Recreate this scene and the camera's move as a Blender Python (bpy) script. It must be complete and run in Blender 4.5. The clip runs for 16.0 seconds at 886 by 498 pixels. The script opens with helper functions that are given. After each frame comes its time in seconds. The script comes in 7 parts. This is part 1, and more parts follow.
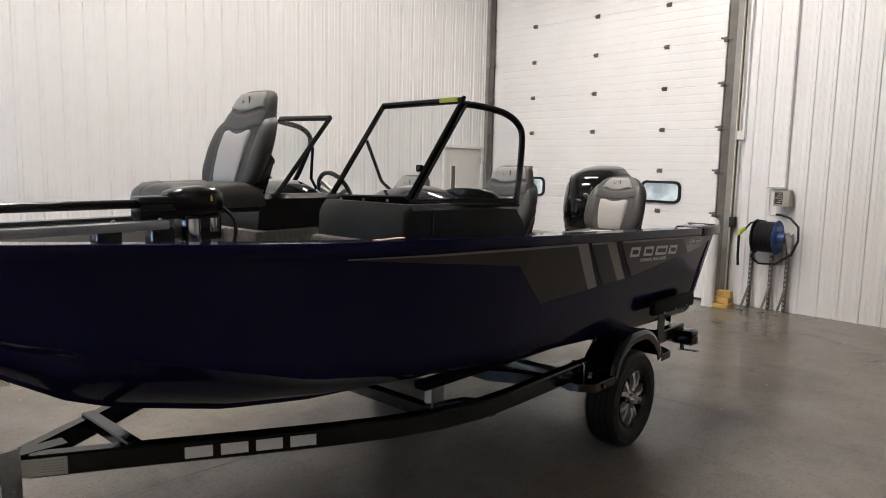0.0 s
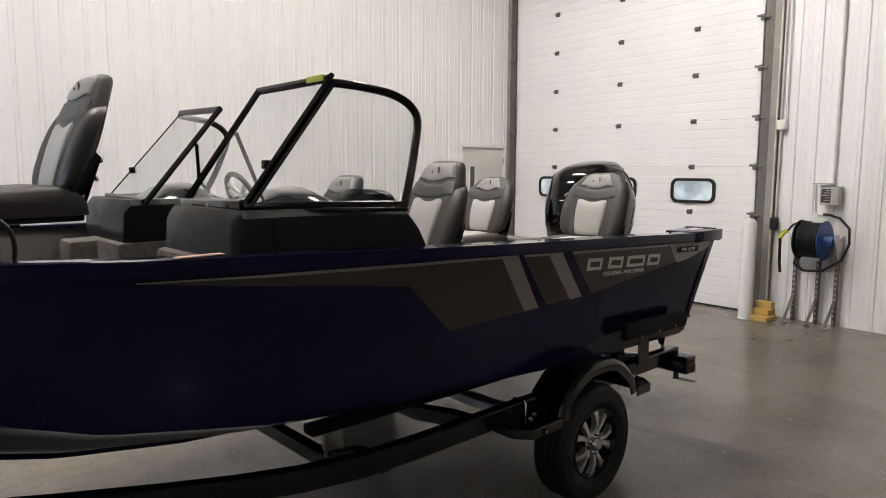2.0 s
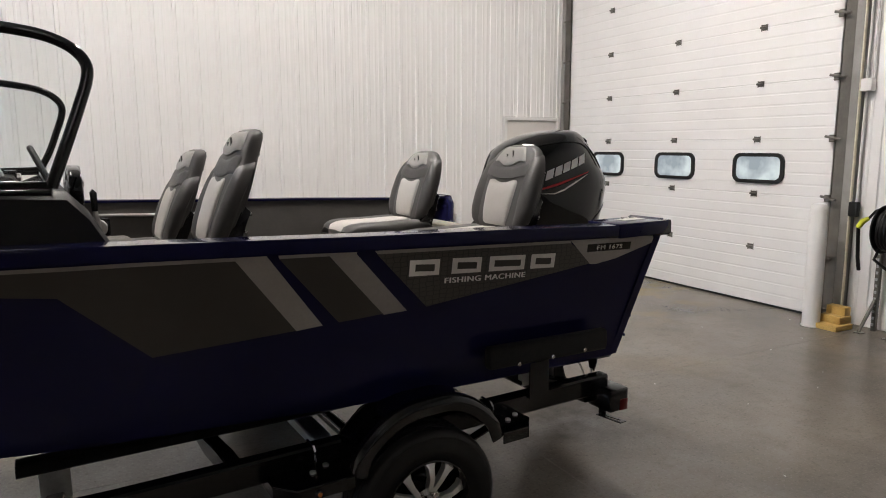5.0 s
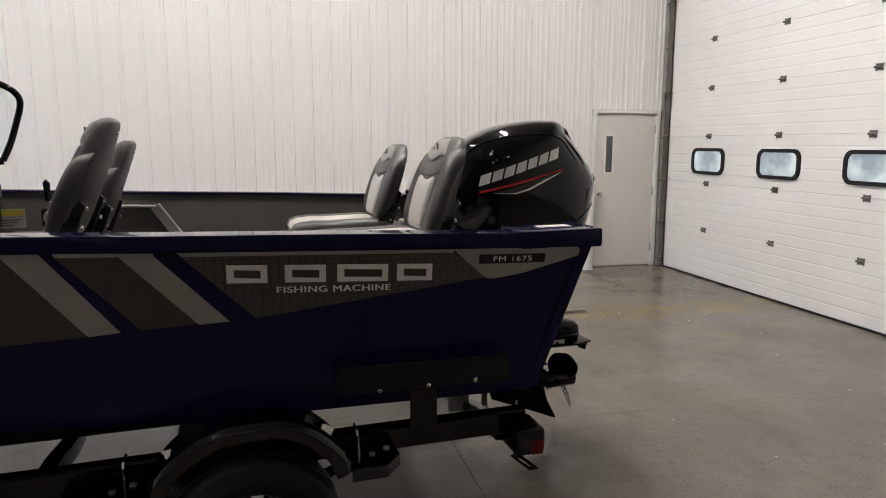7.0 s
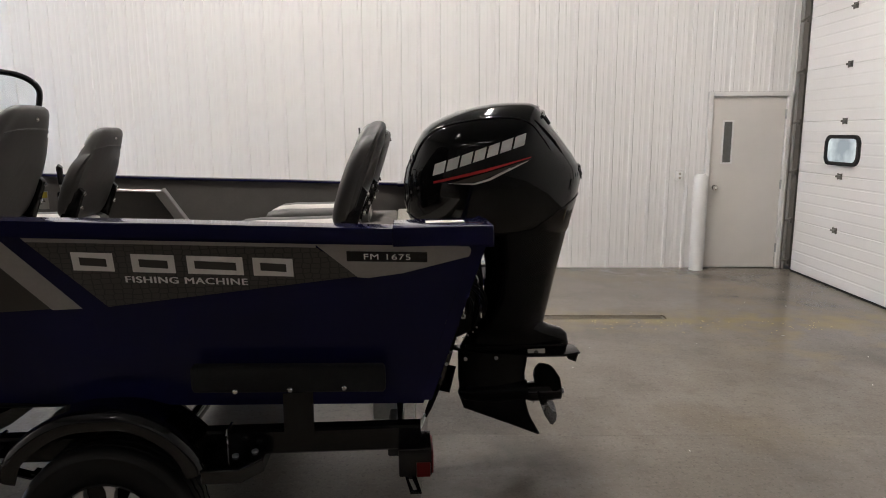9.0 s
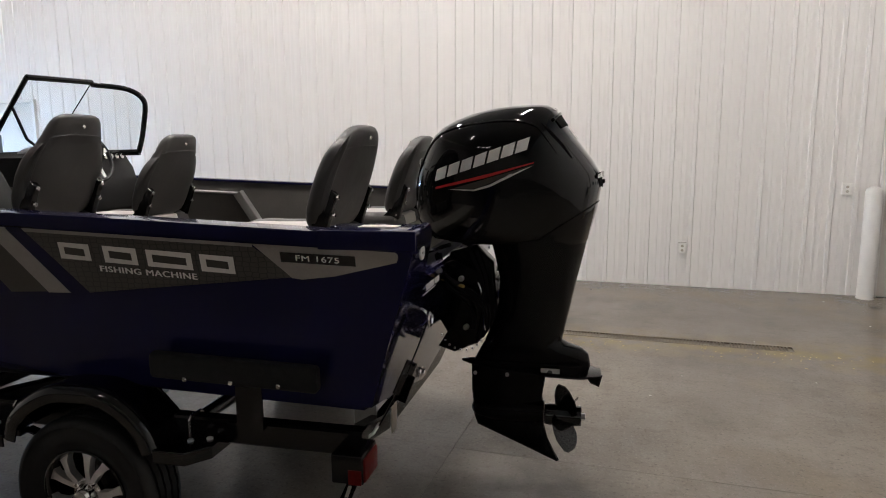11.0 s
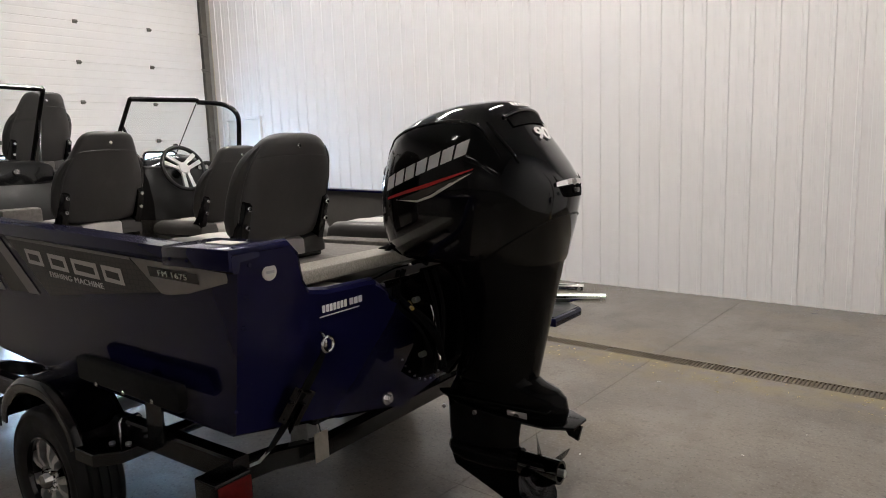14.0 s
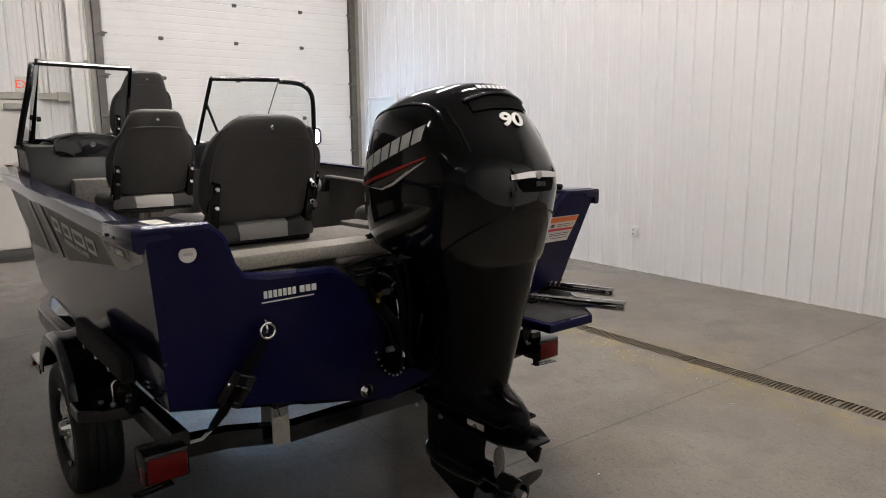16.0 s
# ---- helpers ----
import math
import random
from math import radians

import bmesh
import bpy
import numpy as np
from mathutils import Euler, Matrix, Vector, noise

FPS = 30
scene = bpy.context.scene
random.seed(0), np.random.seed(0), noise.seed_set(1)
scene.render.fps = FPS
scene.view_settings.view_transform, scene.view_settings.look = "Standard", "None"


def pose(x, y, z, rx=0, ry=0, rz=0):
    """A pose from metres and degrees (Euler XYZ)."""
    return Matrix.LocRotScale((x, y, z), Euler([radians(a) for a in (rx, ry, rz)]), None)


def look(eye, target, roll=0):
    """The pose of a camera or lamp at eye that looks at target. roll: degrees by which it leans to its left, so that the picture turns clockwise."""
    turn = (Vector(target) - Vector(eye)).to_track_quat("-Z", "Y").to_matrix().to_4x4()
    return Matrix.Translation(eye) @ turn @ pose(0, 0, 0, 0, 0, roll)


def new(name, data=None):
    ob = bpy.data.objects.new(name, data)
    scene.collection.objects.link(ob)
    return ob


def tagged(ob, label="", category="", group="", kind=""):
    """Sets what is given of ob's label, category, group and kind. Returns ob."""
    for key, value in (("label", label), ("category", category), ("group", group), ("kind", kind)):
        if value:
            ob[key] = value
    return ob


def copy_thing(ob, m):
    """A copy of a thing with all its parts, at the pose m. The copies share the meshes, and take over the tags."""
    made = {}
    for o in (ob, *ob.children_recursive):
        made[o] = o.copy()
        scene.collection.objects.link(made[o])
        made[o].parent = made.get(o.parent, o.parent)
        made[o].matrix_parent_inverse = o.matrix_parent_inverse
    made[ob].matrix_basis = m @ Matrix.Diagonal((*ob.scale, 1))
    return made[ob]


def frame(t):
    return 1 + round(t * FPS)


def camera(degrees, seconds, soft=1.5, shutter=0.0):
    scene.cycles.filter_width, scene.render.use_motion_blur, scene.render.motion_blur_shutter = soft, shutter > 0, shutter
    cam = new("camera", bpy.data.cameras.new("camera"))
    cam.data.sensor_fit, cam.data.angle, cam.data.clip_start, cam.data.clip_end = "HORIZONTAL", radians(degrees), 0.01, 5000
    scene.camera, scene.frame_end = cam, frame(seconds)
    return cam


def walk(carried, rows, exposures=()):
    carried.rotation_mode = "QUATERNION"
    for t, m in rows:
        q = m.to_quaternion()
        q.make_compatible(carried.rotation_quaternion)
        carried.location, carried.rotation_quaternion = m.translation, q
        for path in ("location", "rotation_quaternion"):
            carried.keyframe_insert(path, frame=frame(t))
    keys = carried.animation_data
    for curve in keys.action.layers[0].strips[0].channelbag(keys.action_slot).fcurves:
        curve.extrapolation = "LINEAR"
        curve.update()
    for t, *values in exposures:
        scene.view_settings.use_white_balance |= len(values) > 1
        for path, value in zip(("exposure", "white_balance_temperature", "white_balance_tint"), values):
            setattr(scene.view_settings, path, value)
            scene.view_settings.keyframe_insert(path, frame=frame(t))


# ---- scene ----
cam = camera(66.3, 16.0, 1.0)
PATH = [
    (0, (0.189, 0.258, 1.726), (1.574, 1.682, 1.487), 1.3),
    (0.5, (0.464, 0.289, 1.702), (1.813, 1.744, 1.455), 1.1),
    (1, (0.718, 0.307, 1.716), (2.055, 1.774, 1.464), 0.5),
    (1.5, (0.989, 0.26, 1.712), (2.277, 1.77, 1.469), 0.7),
    (2, (1.235, 0.241, 1.703), (2.472, 1.795, 1.471), 0.2),
    (2.5, (1.522, 0.284, 1.7), (2.733, 1.853, 1.43), 1.3),
    (3, (1.776, 0.271, 1.701), (2.963, 1.86, 1.442), 0.1),
    (3.5, (2.081, 0.187, 1.702), (3.209, 1.817, 1.437), -0.2),
    (4, (2.333, 0.174, 1.689), (3.406, 1.838, 1.409), -0.3),
    (6.5, (3.744, 0.18, 1.667), (4.328, 2.068, 1.365), 0.1),
    (7, (4.037, 0.145, 1.656), (4.513, 2.063, 1.349), 0.1),
    (7.5, (4.301, 0.155, 1.644), (4.643, 2.096, 1.309), 1.1),
    (8, (4.549, 0.255, 1.636), (4.79, 2.209, 1.283), 1.1),
    (8.5, (4.804, 0.303, 1.634), (4.934, 2.268, 1.283), -0.1),
    (9, (5.085, 0.285, 1.641), (5.065, 2.256, 1.302), -0.1),
    (11.5, (6.097, 0.644, 1.612), (5.397, 2.492, 1.307), -0.9),
    (12, (6.263, 0.812, 1.613), (5.463, 2.62, 1.31), -1.5),
    (12.5, (6.435, 0.927, 1.608), (5.532, 2.688, 1.32), -0.9),
    (13, (6.667, 1.021, 1.618), (5.635, 2.71, 1.326), -1.0),
    (13.5, (6.794, 1.168, 1.598), (5.642, 2.778, 1.314), -1.8),
    (14, (6.892, 1.388, 1.604), (5.631, 2.914, 1.314), -1.9),
    (14.5, (7.004, 1.541, 1.611), (5.668, 3.0, 1.318), -1.5),
    (15, (7.182, 1.691, 1.614), (5.72, 3.023, 1.318), -1.0),
    (15.5, (7.252, 1.846, 1.603), (5.707, 3.077, 1.294), -0.6),
    (16, (7.281, 2.05, 1.607), (5.686, 3.21, 1.272), -0.5),
]
walk(cam, [(t, look(eye, target, roll)) for t, eye, target, roll in PATH])

# world and exposure: an indoor hall, the sky only glows in the door windows
world = bpy.data.worlds.new("hall_sky")
scene.world = world
world.use_nodes = True
_wn = world.node_tree
_sky = _wn.nodes.new("ShaderNodeTexSky")
_sky.sky_type, _sky.sun_disc = "NISHITA", False
_sky.sun_elevation, _sky.sun_rotation = radians(35), radians(120)
_wn.links.new(_sky.outputs[0], _wn.nodes["Background"].inputs[0])
_wn.nodes["Background"].inputs[1].default_value = 0.12

# ---------------------------------------------------------------- helpers
def part(name, bm, material, parent=None, label="", smooth=35, at=None):
    """Links a bmesh as one mesh object under a thing or a part."""
    me = bpy.data.meshes.new(name)
    bmesh.ops.recalc_face_normals(bm, faces=bm.faces)
    bm.to_mesh(me)
    bm.free()
    if smooth:
        me.polygons.foreach_set("use_smooth", [True] * len(me.polygons))
        me.set_sharp_from_angle(angle=radians(smooth))
    me.materials.append(material)
    ob = new(name, me)
    if parent is not None:
        ob.parent = parent
    if at is not None:
        ob.matrix_basis = at
    if label:
        tagged(ob, label)
    return ob


def thing(name, m, label, category, group="", kind=""):
    ob = new(name)
    ob.empty_display_size = 0.1
    ob.matrix_basis = m
    return tagged(ob, label, category, group, kind)


def box(bm, x0, x1, y0, y1, z0, z1, bevel=0.0, seg=2):
    r = bmesh.ops.create_cube(bm, size=1.0)
    vs = r["verts"]
    for v in vs:
        v.co = Vector(((x0 + x1) / 2 + v.co.x * (x1 - x0), (y0 + y1) / 2 + v.co.y * (y1 - y0), (z0 + z1) / 2 + v.co.z * (z1 - z0)))
    if bevel:
        es = list({e for v in vs for e in v.link_edges})
        bmesh.ops.bevel(bm, geom=es, offset=bevel, segments=seg, affect="EDGES", profile=0.5)
    return bm


def boxed(*a, **k):
    return box(bmesh.new(), *a, **k)


def loft(bm, rings, closed=True, cap=True):
    """Skins a row of rings of points, all of one length."""
    grid = [[bm.verts.new(p) for p in ring] for ring in rings]
    n = len(grid[0])
    for r0, r1 in zip(grid, grid[1:]):
        for i in range(n if closed else n - 1):
            j = (i + 1) % n
            try:
                bm.faces.new((r0[i], r0[j], r1[j], r1[i]))
            except ValueError:
                pass
    if cap and closed:
        bm.faces.new(grid[0])
        bm.faces.new(grid[-1])
    return bm


def tube(bm, pts, r, n=10, closed=False, flat=1.0):
    """A round bar along a row of points; r may be a list."""
    pts = [Vector(p) for p in pts]
    rings, up = [], Vector((0, 0, 1))
    for i, p in enumerate(pts):
        a = pts[(i - 1) % len(pts)] if closed or i else p
        b = pts[(i + 1) % len(pts)] if closed or i < len(pts) - 1 else p
        d = (b - a).normalized()
        if not rings:
            side = d.cross(up)
            if side.length < 0.05:
                side = d.cross(Vector((0, 1, 0)))
        else:
            side = side - d * side.dot(d)
        side.normalize()
        over = side.cross(d)
        rr = r[i] if isinstance(r, (list, tuple)) else r
        rings.append([p + rr * (math.cos(2 * math.pi * k / n) * side + flat * math.sin(2 * math.pi * k / n) * over) for k in range(n)])
    if closed:
        rings.append(rings[0])
        grid = [[bm.verts.new(q) for q in ring] for ring in rings[:-1]]
        for g0, g1 in zip(grid, grid[1:] + grid[:1]):
            for k in range(n):
                bm.faces.new((g0[k], g0[(k + 1) % n], g1[(k + 1) % n], g1[k]))
        return bm
    return loft(bm, rings)


def eased(pts, n=4):
    """A smooth row of points through the given ones."""
    p = [Vector(q) for q in pts]
    p = [p[0] * 2 - p[1]] + p + [p[-1] * 2 - p[-2]]
    out = []
    for a, b, c, d in zip(p, p[1:], p[2:], p[3:]):
        for k in range(n):
            t = k / n
            out.append(0.5 * (2 * b + (c - a) * t + (2 * a - 5 * b + 4 * c - d) * t * t + (3 * b - a - 3 * c + d) * t ** 3))
    return out + [p[-2]]


def bar(bm, pts, w, h, bevel=0.006):
    """A rectangular bar along a level row of points: w across, h high."""
    pts = [Vector(p) for p in pts]
    rings = []
    c = bevel
    prof = [(-w / 2 + c, -h / 2), (w / 2 - c, -h / 2), (w / 2, -h / 2 + c), (w / 2, h / 2 - c), (w / 2 - c, h / 2), (-w / 2 + c, h / 2), (-w / 2, h / 2 - c), (-w / 2, -h / 2 + c)]
    for i, p in enumerate(pts):
        d = pts[min(i + 1, len(pts) - 1)] - pts[max(i - 1, 0)]
        d.normalize()
        side = d.cross(Vector((0, 0, 1)))
        if side.length < 0.05:
            side = Vector((0, 1, 0))
        side.normalize()
        over = side.cross(d)
        rings.append([p + s * side + q * over for s, q in prof])
    return loft(bm, rings)


def disc(bm, c, r, axis, thick, n=20, bevel=0.0):
    """A flat round piece at c, its axis along x, y or z."""
    rings = []
    for o, rr in ((-thick / 2, r - bevel), (-thick / 2 + bevel, r), (thick / 2 - bevel, r), (thick / 2, r - bevel)):
        ring = []
        for k in range(n):
            s, q = rr * math.cos(2 * math.pi * k / n), rr * math.sin(2 * math.pi * k / n)
            p = {"x": (o, s, q), "y": (s, o, q), "z": (s, q, o)}[axis]
            ring.append(Vector(c) + Vector(p))
        rings.append(ring)
    return loft(bm, rings)


def plate(bm, outline, axis, a0, a1, bevel=0.0):
    """A flat outline of (u, v) pairs made thick along an axis, from a0 to a1."""
    put = {"x": lambda o, u, v: (o, u, v), "y": lambda o, u, v: (u, o, v), "z": lambda o, u, v: (u, v, o)}[axis]
    f = bm.faces.new([bm.verts.new(put(a0, u, v)) for u, v in outline])
    g = bm.faces.new([bm.verts.new(put(a1, u, v)) for u, v in outline])
    sides, n = [], len(outline)
    for i in range(n):
        j = (i + 1) % n
        sides.append(bm.faces.new((f.verts[i], f.verts[j], g.verts[j], g.verts[i])))
    if bevel:
        es = list(f.edges) + list(g.edges)
        bmesh.ops.bevel(bm, geom=es, offset=bevel, segments=2, affect="EDGES", profile=0.5)
    return bm


def egg(rx, ry, n=24, p=2.6, p_y=None):
    """A rounded oblong ring about the origin."""
    out = []
    for k in range(n):
        t = 2 * math.pi * k / n
        c, s = math.cos(t), math.sin(t)
        out.append((rx * math.copysign(abs(c) ** (2 / p), c), ry * math.copysign(abs(s) ** (2 / (p_y or p)), s)))
    return out


def lerp(x, xs, ys):
    return float(np.interp(x, xs, ys))


def letters(txt, height, depth=0.002, shear=0.0, wide=1.0, bold=0.0, fine=False, apart=1.0):
    """Raised letters in the built-in font, in the x-z plane, facing -y, middle at the origin."""
    cu = bpy.data.curves.new("txt", "FONT")
    cu.body, cu.size, cu.extrude, cu.shear = txt, 1.0, depth / 2, shear
    cu.align_x, cu.align_y = "CENTER", "CENTER"
    cu.offset, cu.space_character = bold, apart
    tmp = bpy.data.objects.new("txt", cu)
    scene.collection.objects.link(tmp)
    bpy.context.view_layer.update()
    me = bpy.data.meshes.new_from_object(tmp.evaluated_get(bpy.context.evaluated_depsgraph_get()))
    bm = bmesh.new()
    bm.from_mesh(me)
    bpy.data.objects.remove(tmp)
    ys = [v.co.y for v in bm.verts]
    k = height / (max(ys) - min(ys))
    mid = (max(ys) + min(ys)) / 2
    for v in bm.verts:
        v.co = Vector((v.co.x * k * wide, -v.co.z, (v.co.y - mid) * k))
    if fine:
        bmesh.ops.triangulate(bm, faces=bm.faces)
        bmesh.ops.subdivide_edges(bm, edges=bm.edges, cuts=2, use_grid_fill=True)
    return bm


# ---------------------------------------------------------------- materials
def surface(name, col, rough=0.5, metal=0.0, var=0.12, scale=6.0, bump=0.0, fine=90.0, coat=0.0, spread=0.1, tint=None, random_piece=0.0, spec=0.5, stretch=None, crease=0.0, coat_ior=1.5):
    """A worn surface: colour mottled at two scales, roughness that wanders, fine relief."""
    if rough - spread < 0.29 < rough + spread:
        spread = max(0.0, rough - 0.29 if rough > 0.29 else 0.265 - rough)
    m = bpy.data.materials.new(name)
    m.use_nodes = True
    nt = m.node_tree
    bs = nt.nodes["Principled BSDF"]
    tc = nt.nodes.new("ShaderNodeTexCoord")
    src = tc.outputs["Object"]
    if stretch:
        mp = nt.nodes.new("ShaderNodeMapping")
        mp.inputs["Scale"].default_value = stretch
        nt.links.new(src, mp.inputs[0])
        src = mp.outputs[0]
    n1 = nt.nodes.new("ShaderNodeTexNoise")
    n1.inputs["Scale"].default_value, n1.inputs["Detail"].default_value, n1.inputs["Roughness"].default_value = scale, 6, 0.6
    n2 = nt.nodes.new("ShaderNodeTexNoise")
    n2.inputs["Scale"].default_value, n2.inputs["Detail"].default_value = fine, 3
    nt.links.new(src, n1.inputs[0])
    nt.links.new(src, n2.inputs[0])
    add = nt.nodes.new("ShaderNodeMath")
    add.operation = "MULTIPLY_ADD"
    nt.links.new(n2.outputs[0], add.inputs[0])
    add.inputs[1].default_value = 0.4
    nt.links.new(n1.outputs[0], add.inputs[2])
    fac = add.outputs[0]
    if random_piece:
        oi = nt.nodes.new("ShaderNodeObjectInfo")
        ra = nt.nodes.new("ShaderNodeMath")
        ra.operation = "MULTIPLY_ADD"
        nt.links.new(oi.outputs["Random"], ra.inputs[0])
        ra.inputs[1].default_value = random_piece
        nt.links.new(fac, ra.inputs[2])
        fac = ra.outputs[0]
    ramp = nt.nodes.new("ShaderNodeValToRGB")
    lo = [c * (1 - var) for c in col]
    hi = list(tint) if tint else [min(1, c * (1 + var)) for c in col]
    ramp.color_ramp.elements[0].position, ramp.color_ramp.elements[0].color = 0.45, (*lo, 1)
    ramp.color_ramp.elements[1].position, ramp.color_ramp.elements[1].color = 0.95, (*hi, 1)
    nt.links.new(fac, ramp.inputs[0])
    nt.links.new(ramp.outputs[0], bs.inputs["Base Color"])
    mr = nt.nodes.new("ShaderNodeMapRange")
    mr.inputs["From Min"].default_value, mr.inputs["From Max"].default_value = 0.3, 0.7
    mr.inputs["To Min"].default_value, mr.inputs["To Max"].default_value = max(0.02, rough - spread), min(1, rough + spread)
    nt.links.new(n1.outputs[0], mr.inputs[0])
    nt.links.new(mr.outputs[0], bs.inputs["Roughness"])
    bs.inputs["Metallic"].default_value = metal
    bs.inputs["Specular IOR Level"].default_value = spec
    if coat:
        bs.inputs["Coat Weight"].default_value, bs.inputs["Coat Roughness"].default_value = coat, 0.04
        bs.inputs["Coat IOR"].default_value = coat_ior
    if bump:
        bp = nt.nodes.new("ShaderNodeBump")
        bp.inputs["Strength"].default_value, bp.inputs["Distance"].default_value = 0.6, bump
        nt.links.new(n2.outputs[0], bp.inputs["Height"])
        if crease:
            n3 = nt.nodes.new("ShaderNodeTexNoise")
            n3.inputs["Scale"].default_value, n3.inputs["Detail"].default_value, n3.inputs["Distortion"].default_value = 9.0, 4, 1.2
            nt.links.new(src, n3.inputs[0])
            b0 = nt.nodes.new("ShaderNodeBump")
            b0.inputs["Strength"].default_value, b0.inputs["Distance"].default_value = 0.5, crease
            nt.links.new(n3.outputs[0], b0.inputs["Height"])
            nt.links.new(b0.outputs[0], bp.inputs["Normal"])
        nt.links.new(bp.outputs[0], bs.inputs["Normal"])
    return m


def glow(name, col, strength, patchy=False):
    m = bpy.data.materials.new(name)
    m.use_nodes = True
    bs = m.node_tree.nodes["Principled BSDF"]
    bs.inputs["Base Color"].default_value = (*[0.15 * c for c in col], 1)
    bs.inputs["Roughness"].default_value = 0.15
    bs.inputs["Emission Color"].default_value = (*col, 1)
    bs.inputs["Emission Strength"].default_value = strength
    if patchy:
        nt = m.node_tree
        tc = nt.nodes.new("ShaderNodeTexCoord")
        n = nt.nodes.new("ShaderNodeTexNoise")
        n.inputs["Scale"].default_value, n.inputs["Detail"].default_value = 4.0, 3
        nt.links.new(tc.outputs["Object"], n.inputs[0])
        rp = nt.nodes.new("ShaderNodeValToRGB")
        rp.color_ramp.elements[0].position, rp.color_ramp.elements[0].color = 0.38, (*[0.62 * c for c in col], 1)
        rp.color_ramp.elements[1].position, rp.color_ramp.elements[1].color = 0.66, (*[min(1.0, 1.5 * c) for c in col], 1)
        nt.links.new(n.outputs[0], rp.inputs[0])
        nt.links.new(rp.outputs[0], bs.inputs["Emission Color"])
    return m


def glass(name, col=(0.95, 0.97, 0.97), rough=0.0):
    """Clear sheet: mostly see-through with a thin gloss."""
    m = bpy.data.materials.new(name)
    m.use_nodes = True
    nt = m.node_tree
    nt.nodes.clear()
    out = nt.nodes.new("ShaderNodeOutputMaterial")
    tr = nt.nodes.new("ShaderNodeBsdfTransparent")
    tr.inputs[0].default_value = (*col, 1)
    gl = nt.nodes.new("ShaderNodeBsdfGlossy")
    gl.inputs["Roughness"].default_value = 0.02
    lw = nt.nodes.new("ShaderNodeLayerWeight")
    lw.inputs[0].default_value = 0.5
    pw = nt.nodes.new("ShaderNodeMath")
    pw.operation = "POWER"
    pw.inputs[1].default_value = 4.0
    nt.links.new(lw.outputs["Facing"], pw.inputs[0])
    fr = nt.nodes.new("ShaderNodeMath")
    fr.operation = "MULTIPLY_ADD"
    nt.links.new(pw.outputs[0], fr.inputs[0])
    fr.inputs[1].default_value, fr.inputs[2].default_value = 0.6, 0.075
    mix = nt.nodes.new("ShaderNodeMixShader")
    nt.links.new(fr.outputs[0], mix.inputs[0])
    nt.links.new(tr.outputs[0], mix.inputs[1])
    nt.links.new(gl.outputs[0], mix.inputs[2])
    nt.links.new(mix.outputs[0], out.inputs[0])
    return m


WALL = surface("white_steel_panel", (0.77, 0.755, 0.742), 0.42, var=0.025, scale=0.6, fine=4, spread=0.06, random_piece=0.2)
DOORW = surface("white_insulated_door", (0.78, 0.765, 0.75), 0.45, var=0.04, scale=1.2, bump=0.0008, fine=120, random_piece=0.15)
LINE = surface("white_paint", (0.74, 0.73, 0.71), 0.45, var=0.05, scale=4)
# ceiling out of view, its tone lowered to cut the light it returns
CEIL = surface("dimmed_ceiling_steel", (0.52, 0.505, 0.49), 0.5, var=0.04, scale=1)


